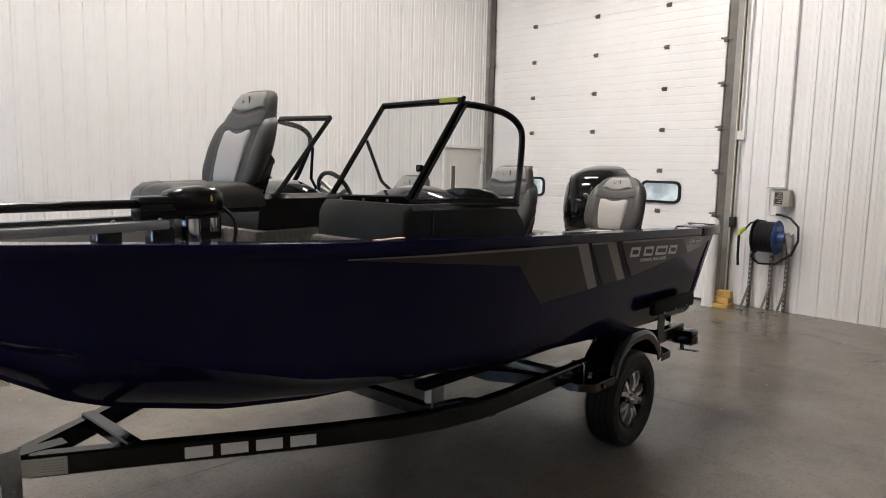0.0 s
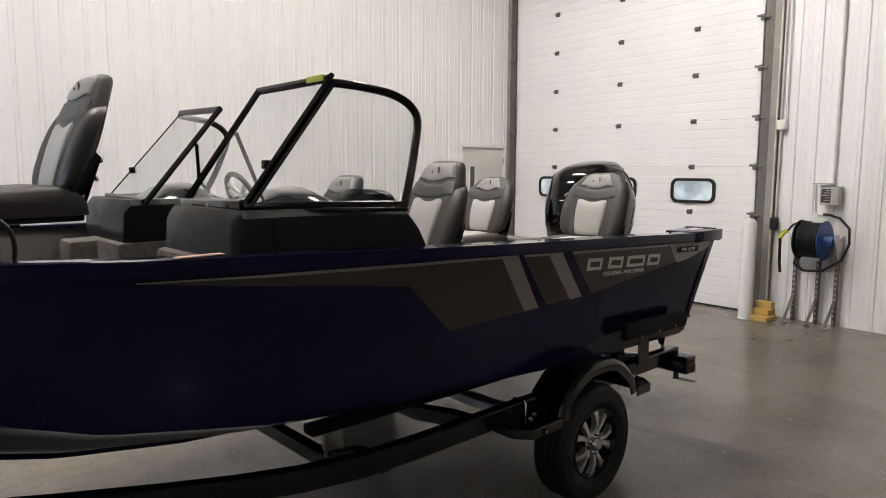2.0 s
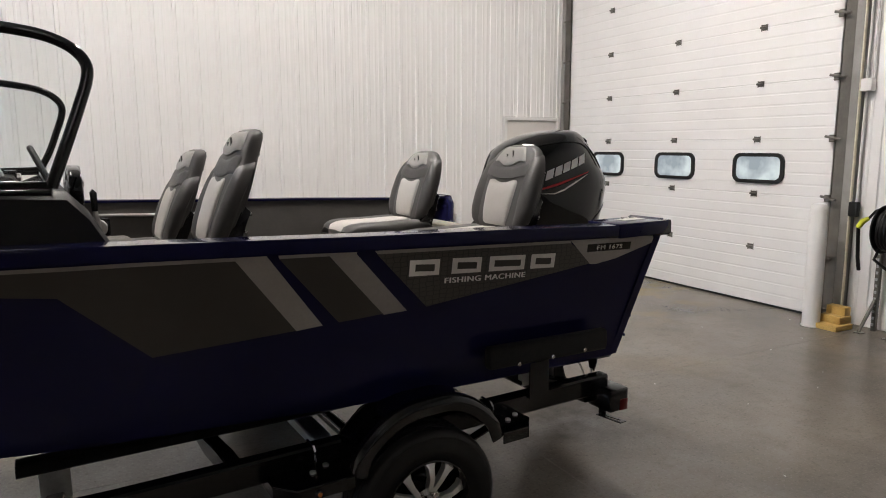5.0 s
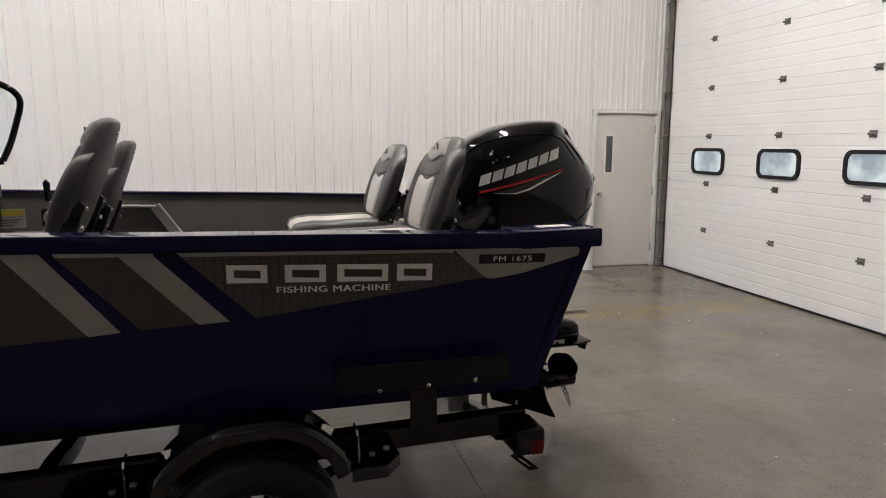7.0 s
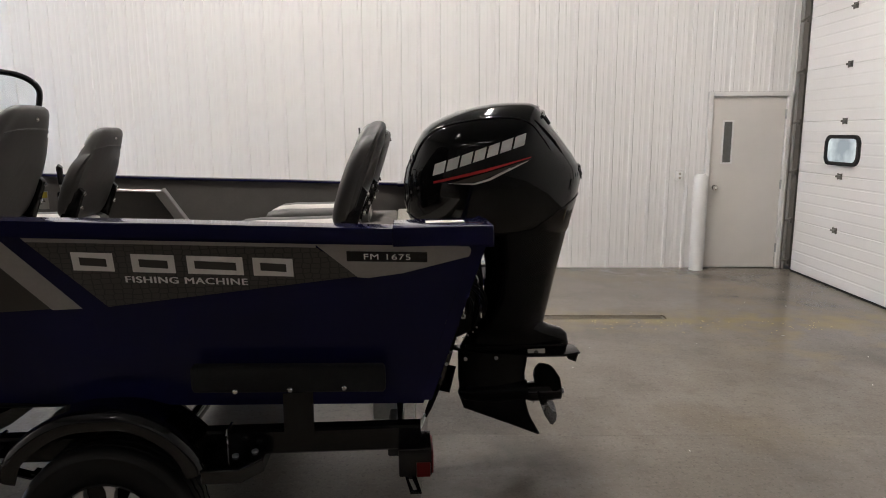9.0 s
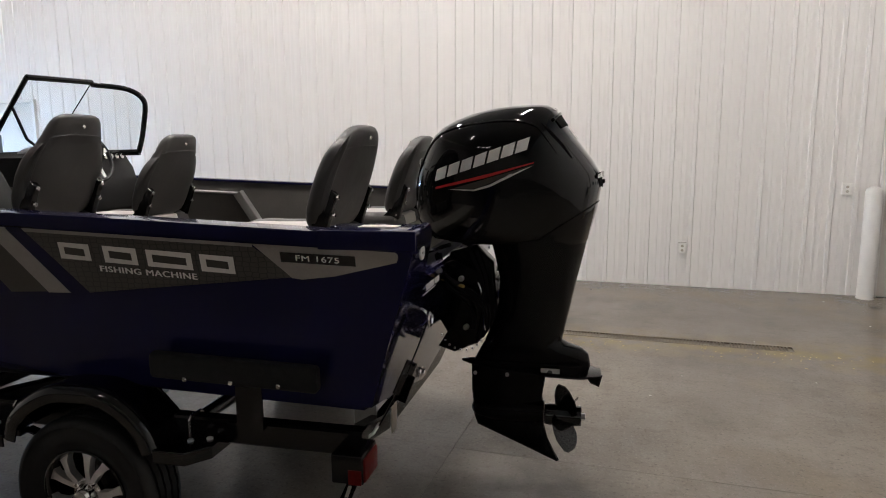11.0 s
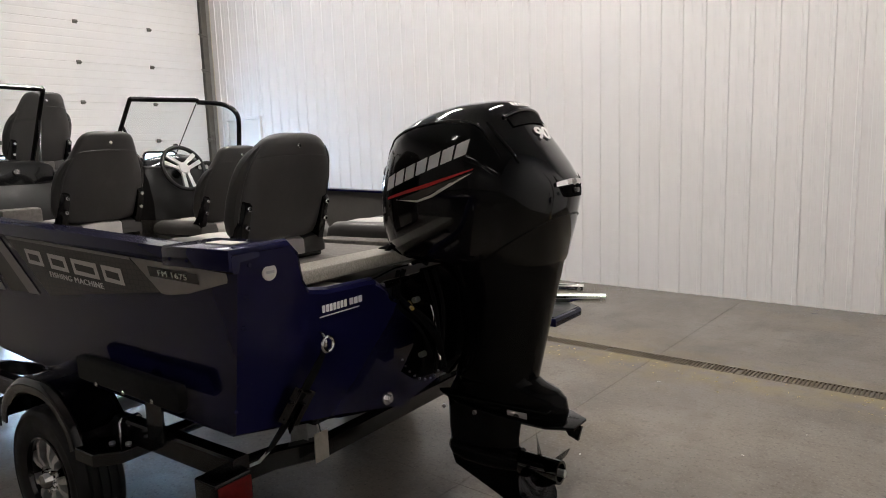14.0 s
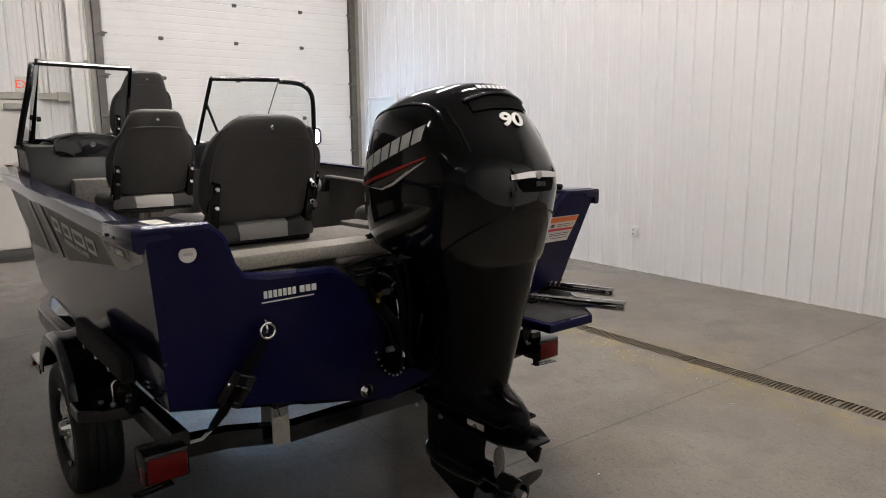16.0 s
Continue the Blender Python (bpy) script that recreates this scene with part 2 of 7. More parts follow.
def concrete():
    """Sealed slab: cloudy mottling, trowel marks, fine grain, yellowed stains and small dark scuffs."""
    m = surface("sealed_concrete", (0.166, 0.145, 0.121), 0.24, var=0.14, scale=1.3, bump=0.0004, fine=60, spread=0.02, spec=0.32)
    nt = m.node_tree
    bs = nt.nodes["Principled BSDF"]
    base = bs.inputs["Base Color"].links[0].from_socket
    tc = nt.nodes.new("ShaderNodeTexCoord")

    def layer(under, scale, lo, hi, col, most, detail=5, stretch=(1, 1, 1)):
        mp = nt.nodes.new("ShaderNodeMapping")
        mp.inputs["Scale"].default_value = stretch
        nt.links.new(tc.outputs["Object"], mp.inputs[0])
        n = nt.nodes.new("ShaderNodeTexNoise")
        n.inputs["Scale"].default_value, n.inputs["Detail"].default_value = scale, detail
        nt.links.new(mp.outputs[0], n.inputs[0])
        mr = nt.nodes.new("ShaderNodeMapRange")
        mr.inputs["From Min"].default_value, mr.inputs["From Max"].default_value = lo, hi
        mr.inputs["To Max"].default_value = most
        nt.links.new(n.outputs[0], mr.inputs[0])
        mx = nt.nodes.new("ShaderNodeMix")
        mx.data_type = "RGBA"
        nt.links.new(mr.outputs[0], mx.inputs[0])
        nt.links.new(under, mx.inputs[6])
        mx.inputs[7].default_value = (*col, 1)
        return mx.outputs[2]
    c = layer(base, 0.7, 0.56, 0.78, (0.20, 0.150, 0.080), 0.55, 6)
    c = layer(c, 1.1, 0.46, 0.74, (0.092, 0.080, 0.067), 0.65, 5)
    c = layer(c, 4.2, 0.52, 0.80, (0.085, 0.076, 0.064), 0.45, 5, (1, 0.6, 1))
    c = layer(c, 9.0, 0.50, 0.85, (0.20, 0.186, 0.164), 0.28, 3, (1, 0.4, 1))
    c = layer(c, 14.0, 0.54, 0.74, (0.075, 0.066, 0.055), 0.28, 6, (0.5, 1, 1))
    c = layer(c, 34.0, 0.56, 0.76, (0.070, 0.060, 0.050), 0.45, 5)
    c = layer(c, 70.0, 0.56, 0.72, (0.27, 0.245, 0.212), 0.32, 3)
    c = layer(c, 55.0, 0.60, 0.70, (0.060, 0.052, 0.043), 0.45, 3)
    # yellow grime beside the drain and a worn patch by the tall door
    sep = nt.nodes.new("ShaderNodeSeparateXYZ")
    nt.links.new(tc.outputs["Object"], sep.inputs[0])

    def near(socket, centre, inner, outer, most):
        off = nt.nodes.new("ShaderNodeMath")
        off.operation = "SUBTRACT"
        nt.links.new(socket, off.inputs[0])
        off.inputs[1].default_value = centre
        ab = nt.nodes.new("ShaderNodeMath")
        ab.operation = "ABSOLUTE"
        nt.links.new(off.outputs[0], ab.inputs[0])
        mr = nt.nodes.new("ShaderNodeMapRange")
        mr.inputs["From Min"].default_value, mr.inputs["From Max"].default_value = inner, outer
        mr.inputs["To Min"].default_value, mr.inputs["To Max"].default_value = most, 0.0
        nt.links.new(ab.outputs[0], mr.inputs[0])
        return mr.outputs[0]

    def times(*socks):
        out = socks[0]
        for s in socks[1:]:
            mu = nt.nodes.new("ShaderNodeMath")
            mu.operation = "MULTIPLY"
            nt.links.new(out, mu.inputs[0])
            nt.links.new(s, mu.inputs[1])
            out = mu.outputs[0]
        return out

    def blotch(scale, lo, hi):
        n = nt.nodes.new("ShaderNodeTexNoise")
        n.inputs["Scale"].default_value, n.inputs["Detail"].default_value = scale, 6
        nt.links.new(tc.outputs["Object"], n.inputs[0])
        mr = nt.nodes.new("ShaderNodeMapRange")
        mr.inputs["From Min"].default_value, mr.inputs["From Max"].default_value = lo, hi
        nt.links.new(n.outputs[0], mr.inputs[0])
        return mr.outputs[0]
    # first: stain and shade beneath the outboard, both painted into the slab colour
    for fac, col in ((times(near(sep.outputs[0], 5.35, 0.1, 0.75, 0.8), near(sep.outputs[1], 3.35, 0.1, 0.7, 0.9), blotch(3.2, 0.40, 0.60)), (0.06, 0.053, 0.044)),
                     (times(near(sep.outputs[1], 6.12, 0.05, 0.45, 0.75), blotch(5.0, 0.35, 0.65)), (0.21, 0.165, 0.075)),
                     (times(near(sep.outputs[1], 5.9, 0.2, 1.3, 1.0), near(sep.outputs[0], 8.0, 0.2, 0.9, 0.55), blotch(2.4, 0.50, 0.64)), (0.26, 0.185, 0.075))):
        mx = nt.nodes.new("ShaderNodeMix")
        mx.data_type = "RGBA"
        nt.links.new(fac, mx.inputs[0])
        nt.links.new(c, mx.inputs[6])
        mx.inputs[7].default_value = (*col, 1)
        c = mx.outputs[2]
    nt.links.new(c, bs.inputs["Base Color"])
    return m


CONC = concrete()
JOINT = surface("dirt_filled_joint", (0.17, 0.152, 0.128), 0.9, var=0.3, scale=10)
GALV = surface("galvanised_steel", (0.42, 0.43, 0.43), 0.42, metal=0.85, var=0.2, scale=18, spread=0.12)
TRACK = surface("grey_track_steel", (0.13, 0.12, 0.105), 0.5, metal=0.4, var=0.3, scale=6)
# bluish reflection on a black crossbar, put into its base colour
BLUESHEEN = surface("blue_sheen_steel", (0.46, 0.50, 0.58), 0.4, metal=0.3, var=0.08, scale=14)
# near-black that paints the shade of the cowl's recesses onto its surface
VOID = surface("recess_shade_black", (0.0015, 0.0015, 0.0015), 0.8, var=0.2, scale=20, spec=0.08)
WEB = surface("black_webbing", (0.005, 0.005, 0.0055), 0.85, var=0.3, scale=60, spec=0.1)
TAGP = surface("grey_tan_card", (0.30, 0.275, 0.235), 0.7, var=0.15, scale=25)
RUBBER = surface("black_rubber", (0.007, 0.007, 0.0075), 0.55, var=0.25, scale=20, bump=0.0004, fine=150, spec=0.35)
BLACKP = surface("black_powder_coat", (0.0045, 0.0045, 0.0048), 0.15, var=0.2, scale=12, bump=0.00015, fine=400, spread=0.05, spec=0.36)
BLACKG = surface("black_gloss_paint", (0.003, 0.003, 0.0035), 0.10, var=0.2, scale=5, coat=0.5, spread=0.03, spec=0.25)
COWL = surface("black_engine_paint", (0.003, 0.003, 0.0033), 0.10, var=0.15, scale=4, coat=0.8, coat_ior=1.42, spread=0.03, spec=0.12)
CASTING = surface("black_engine_casting", (0.0028, 0.0028, 0.0031), 0.16, var=0.2, scale=14, spread=0.04, spec=0.09, coat=0.25, coat_ior=1.25)
BLUE = surface("deep_blue_hull_paint", (0.0076, 0.0078, 0.037), 0.16, var=0.05, scale=1.2, coat=0.9, coat_ior=1.17, spread=0.03, spec=0.1, fine=8)
GREYD = surface("charcoal_vinyl_decal", (0.043, 0.038, 0.033), 0.32, var=0.05, scale=5, spread=0.04, fine=14, spec=0.35)


def cells(name, col, line, size):
    """Vinyl printed with a faint net of cells."""
    m = surface(name, col, 0.34, var=0.1, scale=20, spread=0.04)
    nt = m.node_tree
    tc = nt.nodes.new("ShaderNodeTexCoord")
    mp = nt.nodes.new("ShaderNodeMapping")
    mp.inputs["Scale"].default_value = (size, 1, size * 1.6)
    vo = nt.nodes.new("ShaderNodeTexVoronoi")
    vo.feature = "DISTANCE_TO_EDGE"
    vo.inputs["Scale"].default_value, vo.inputs["Randomness"].default_value = 1.0, 0.35
    nt.links.new(tc.outputs["Object"], mp.inputs[0])
    nt.links.new(mp.outputs[0], vo.inputs[0])
    rp = nt.nodes.new("ShaderNodeValToRGB")
    rp.color_ramp.elements[0].position, rp.color_ramp.elements[0].color = 0.03, (*line, 1)
    rp.color_ramp.elements[1].position, rp.color_ramp.elements[1].color = 0.10, (*col, 1)
    nt.links.new(vo.outputs[0], rp.inputs[0])
    nt.links.new(rp.outputs[0], nt.nodes["Principled BSDF"].inputs["Base Color"])
    return m


GREYH = cells("charcoal_cell_decal", (0.048, 0.043, 0.038), (0.015, 0.014, 0.014), 34.0)
SILV = surface("silver_vinyl_decal", (0.31, 0.293, 0.28), 0.36, metal=0.35, var=0.1, scale=8)
SILVL = surface("bright_silver_emblem", (0.74, 0.72, 0.69), 0.36, metal=0.2, var=0.08, scale=20)
WHITEV = surface("white_vinyl", (0.78, 0.77, 0.75), 0.4, var=0.04, scale=10)
REDV = surface("red_vinyl", (0.50, 0.012, 0.015), 0.3, var=0.08, scale=10)
SEATD = surface("charcoal_marine_vinyl", (0.060, 0.057, 0.055), 0.46, var=0.14, scale=9, bump=0.0008, fine=260, spread=0.08, spec=0.4, crease=0.004)
SEATG = surface("dark_grey_marine_vinyl", (0.040, 0.037, 0.0355), 0.46, var=0.14, scale=9, bump=0.0008, fine=260, crease=0.004)
SEATM = surface("mid_grey_marine_vinyl", (0.27, 0.26, 0.245), 0.48, var=0.12, scale=9, bump=0.0010, fine=260, crease=0.004)
SEATL = surface("light_grey_marine_vinyl", (0.46, 0.44, 0.415), 0.5, var=0.07, scale=9, bump=0.0010, fine=260, crease=0.004)
CARPET = surface("grey_marine_carpet", (0.145, 0.134, 0.122), 0.95, var=0.35, scale=40, bump=0.004, fine=420, spec=0.2)
CARPETL = surface("light_speckled_carpet", (0.34, 0.32, 0.28), 0.95, var=0.4, scale=160, bump=0.003, fine=520)
LINER = surface("grey_painted_liner", (0.084, 0.078, 0.072), 0.5, var=0.12, scale=8, spec=0.3)
CONSOLE = surface("black_textured_plastic", (0.019, 0.0187, 0.0187), 0.42, var=0.15, scale=12, bump=0.0004, fine=380, spec=0.14)
PLASTIC = surface("black_moulded_plastic", (0.006, 0.006, 0.0065), 0.20, var=0.2, scale=16, spec=0.4)
CHROME = surface("polished_steel", (0.72, 0.71, 0.70), 0.12, metal=1.0, var=0.08, scale=20, spread=0.05)
MACH = surface("machined_aluminium", (0.78, 0.77, 0.76), 0.34, metal=0.75, var=0.08, scale=30, spread=0.06)
ALU = surface("grey_aluminium", (0.42, 0.41, 0.40), 0.35, metal=0.8, var=0.12, scale=14)
REDL = surface("red_lens", (0.10, 0.003, 0.003), 0.38, var=0.3, scale=30, spec=0.15)
AMBER = surface("amber_lens", (0.55, 0.16, 0.02), 0.2, var=0.1, scale=30)
BLUEP = surface("blue_reel_paint", (0.02, 0.07, 0.26), 0.35, var=0.15, scale=9)
YELLOW = surface("yellow_paint", (0.62, 0.50, 0.06), 0.45, var=0.12, scale=9)
LIME = surface("lime_plastic", (0.50, 0.55, 0.03), 0.4, var=0.1, scale=9)
WOOD = surface("yellowed_pine_block", (0.52, 0.34, 0.10), 0.6, var=0.3, scale=14, stretch=(1, 8, 8))
BOXG = surface("beige_enamel", (0.40, 0.38, 0.33), 0.45, var=0.08, scale=10)
PAPER = surface("label_paper", (0.58, 0.555, 0.52), 0.6, var=0.05, scale=20)
ORANGEP = surface("pale_orange_label", (0.62, 0.40, 0.29), 0.55, var=0.12, scale=30)
ORANGE = surface("orange_label", (0.72, 0.17, 0.03), 0.5, var=0.06, scale=20)
GLASS = glass("clear_acrylic")
DAY = glow("daylit_glazing", (0.60, 0.70, 0.78), 0.66, True)
DAYB = glow("bright_daylit_glazing", (0.46, 0.69, 1.0), 95.0)
TUBE = glow("lamp_diffuser", (1.0, 0.935, 0.885), 372.0)
TUBEDIM = glow("dimmed_lamp_diffuser", (1.0, 0.94, 0.895), 62.0)
TUBEFILL = glow("fill_lamp_diffuser", (1.0, 0.945, 0.905), 25.0)

# ---------------------------------------------------------------- the hall
NY, EX, WX, SY, TOP = 8.49, 9.22, -4.28, -22.0, 6.4


def rib_profile(length):
    """Across a ribbed steel sheet: along, and how far it stands out."""
    out, s = [], 0.0
    while s < length - 0.001:
        for ds, h in ((0.0, 0.0), (0.008, 0.0), (0.016, 0.013), (0.050, 0.013), (0.058, 0.0), (0.112, 0.0), (0.117, 0.0025), (0.136, 0.0025), (0.141, 0.0), (0.172, 0.0), (0.177, 0.0025), (0.196, 0.0025), (0.204, 0.0)):
            if s + ds <= length:
                out.append((s + ds, h))
        s += 0.2286
    out.append((length, 0.0))
    return out


def ribbed(parent, p0, p1, inward, z0, z1):
    """Ribbed sheets of 0.914 m from p0 to p1, each one a piece of the wall."""
    p0, p1, n = Vector((*p0, 0)), Vector((*p1, 0)), Vector((*inward, 0))
    d, total, s = (p1 - p0).normalized(), (p1 - p0).length, 0.0
    while s < total - 0.01:
        w = min(0.9144, total - s)
        bm = bmesh.new()
        prof = rib_profile(w)
        low = [bm.verts.new(p0 + d * (s + a) + n * h + Vector((0, 0, z0))) for a, h in prof]
        high = [bm.verts.new(p0 + d * (s + a) + n * h + Vector((0, 0, z1))) for a, h in prof]
        for i in range(len(prof) - 1):
            bm.faces.new((low[i], low[i + 1], high[i + 1], high[i]))
        part("wall_panel", bm, WALL, parent, smooth=20)
        s += w


def wall(name, boxes, label):
    bm = bmesh.new()
    for b in boxes:
        box(bm, *b)
    ob = part(name, bm, LINE, smooth=0)
    return tagged(ob, label, "wall", kind="structure")


# east wall with the tall door opening, north wall with two plain doors
ED0, ED1, EDH = 4.255, 8.275, 4.60
WD0, WD1, WDH = 4.15, 8.27, 4.50
wall_e = wall("wall_east", [(EX + 0.01, EX + 0.2, SY, ED0, 0, TOP), (EX + 0.01, EX + 0.2, ED1, NY + 0.2, 0, TOP), (EX + 0.01, EX + 0.2, ED0, ED1, EDH, TOP)], "white ribbed steel wall round the tall door")
ribbed(wall_e, (EX, SY), (EX, ED0 - 0.22), (-1, 0), 0.0, TOP)
ribbed(wall_e, (EX, ED0 - 0.22), (EX, ED1 + 0.1), (-1, 0), EDH + 0.1, TOP)
wall_w = wall("wall_west", [(WX - 0.2, WX - 0.01, SY, WD0, 0, TOP), (WX - 0.2, WX - 0.01, WD1, NY + 0.2, 0, TOP), (WX - 0.2, WX - 0.01, WD0, WD1, WDH, TOP)], "white ribbed steel wall with a tall door")
ribbed(wall_w, (WX, SY), (WX, WD0 - 0.25), (1, 0), 0.0, TOP)
ribbed(wall_w, (WX, WD0 - 0.25), (WX, WD1 + 0.1), (1, 0), WDH + 0.1, TOP)
PD0, PD1, PDT = 8.13, 9.10, 2.105
FD0, FD1, FDT = -3.86, -2.85, 2.272
wall_n = wall("wall_north", [(WX - 0.2, EX + 0.2, NY + 0.01, NY + 0.2, 0, TOP)], "white ribbed steel wall with vertical ribs")
ribbed(wall_n, (WX, NY), (FD0, NY), (0, -1), 0.0, TOP)
ribbed(wall_n, (FD0, NY), (FD1, NY), (0, -1), FDT, TOP)
ribbed(wall_n, (FD1, NY), (PD0, NY), (0, -1), 0.0, TOP)
ribbed(wall_n, (PD0, NY), (PD1, NY), (0, -1), PDT, TOP)
ribbed(wall_n, (PD1, NY), (EX, NY), (0, -1), 0.0, TOP)
wall_s = wall("wall_south", [(WX - 0.2, EX + 0.2, SY - 0.2, SY - 0.01, 0, TOP)], "white ribbed steel wall behind the camera")
ribbed(wall_s, (WX, SY), (EX, SY), (0, 1), 0.0, TOP)

# rows of screws along the sheets
bm = bmesh.new()
for z in (0.10, 1.54, 2.95, 4.4):
    x = WX + 0.3
    while x < EX - 0.1:
        if not (PD0 - 0.05 < x < PD1 + 0.05 and z < PDT) and not (FD0 - 0.05 < x < FD1 + 0.05 and z < FDT):
            disc(bm, (x, NY - 0.004, z + 0.004 * math.sin(9 * x)), 0.007, "y", 0.008, 6)
        x += 0.2286
tagged(part("wall_screw", bm, LINE, wall_n), kind="stuff")

# ceiling with ribbed deck
bm = boxed(WX - 0.2, EX + 0.2, SY - 0.2, NY + 0.2, TOP + 0.02, TOP + 0.2)
prof = rib_profile(EX - WX)
lo = [bm.verts.new((WX + a, SY, TOP - h)) for a, h in prof]
hi = [bm.verts.new((WX + a, NY, TOP - h)) for a, h in prof]
for i in range(len(prof) - 1):
    bm.faces.new((lo[i], lo[i + 1], hi[i + 1], hi[i]))
tagged(part("ceiling", bm, CEIL, smooth=20), "ribbed steel ceiling, unseen, greyed to bounce less light", "ceiling", kind="structure")

# floor: a dark bed, slabs between saw cuts, a trench for the drain
floor = tagged(part("floor", boxed(WX - 0.2, EX + 0.2, SY - 0.2, NY + 0.2, -0.2, -0.012), JOINT, smooth=0), "grey sealed concrete floor with saw cuts", "floor", kind="structure")
DY, DW = 6.215, 0.070
xs = [WX - 0.2, 0.88, 4.955, EX + 0.2]
ys = [SY - 0.2, -0.6, 3.79, DY - DW, DY + DW, NY + 0.2]
G = 0.0009
for i in range(3):
    for j in range(5):
        y0, y1 = ys[j], ys[j + 1]
        if j == 3:
            continue
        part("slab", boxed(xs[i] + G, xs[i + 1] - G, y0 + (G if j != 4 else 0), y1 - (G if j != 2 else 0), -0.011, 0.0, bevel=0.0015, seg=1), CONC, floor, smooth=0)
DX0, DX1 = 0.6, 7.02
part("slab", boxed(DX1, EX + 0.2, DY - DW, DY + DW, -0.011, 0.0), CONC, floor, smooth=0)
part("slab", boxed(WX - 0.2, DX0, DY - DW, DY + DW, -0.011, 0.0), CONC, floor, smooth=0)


def floor_drain():
    t = thing("floor_drain", pose(0, DY, 0), "long rusty slotted trench grate set in the floor", "drain")
    bm = bmesh.new()
    for s in (-1, 1):
        box(bm, DX0, DX1, s * 0.066 - 0.004, s * 0.066 + 0.004, -0.011, 0.001)
    part("grate_frame", bm, GRATE, t, smooth=0)
    me = None
    n = int((DX1 - DX0) / 0.026)
    for k in range(n):
        x = DX0 + 0.013 + k * 0.026
        if k % 38 == 0:
            continue
        if me is None:
            ob = part("slat", boxed(-0.0065, 0.0065, -0.061, 0.061, -0.010, 0.0), GRATE, t, smooth=0, at=pose(x, 0, 0))
            me = ob.data
        else:
            ob = new("slat", me)
            ob.parent = t
            ob.matrix_basis = pose(x, 0, 0)


GRATE = surface("rusty_cast_grate", (0.125, 0.100, 0.066), 0.6, metal=0.3, var=0.4, scale=20)
floor_drain()


def rounded(cx, cz, w, h, r, n=6):
    out = []
    for sx, sz, t0 in ((1, 1, 0), (-1, 1, 90), (-1, -1, 180), (1, -1, 270)):
        for k in range(n + 1):
            t = radians(t0 + 90 * k / n)
            out.append((cx + sx * (w / 2 - r) + r * math.cos(t), cz + sz * (h / 2 - r) + r * math.sin(t)))
    return out


def ring_plate(bm, outer, inner, axis, a0, a1):
    """A flat ring between two outlines of one length, made thick along an axis."""
    put = {"x": lambda o, u, v: (o, u, v), "y": lambda o, u, v: (u, o, v), "z": lambda o, u, v: (u, v, o)}[axis]
    n = len(outer)
    rows = [[bm.verts.new(put(a, *q)) for q in ol] for a, ol in ((a0, outer), (a1, outer), (a1, inner), (a0, inner))]
    for r0, r1 in zip(rows, rows[1:] + rows[:1]):
        for i in range(n):
            bm.faces.new((r0[i], r0[(i + 1) % n], r1[(i + 1) % n], r1[i]))
    return bm


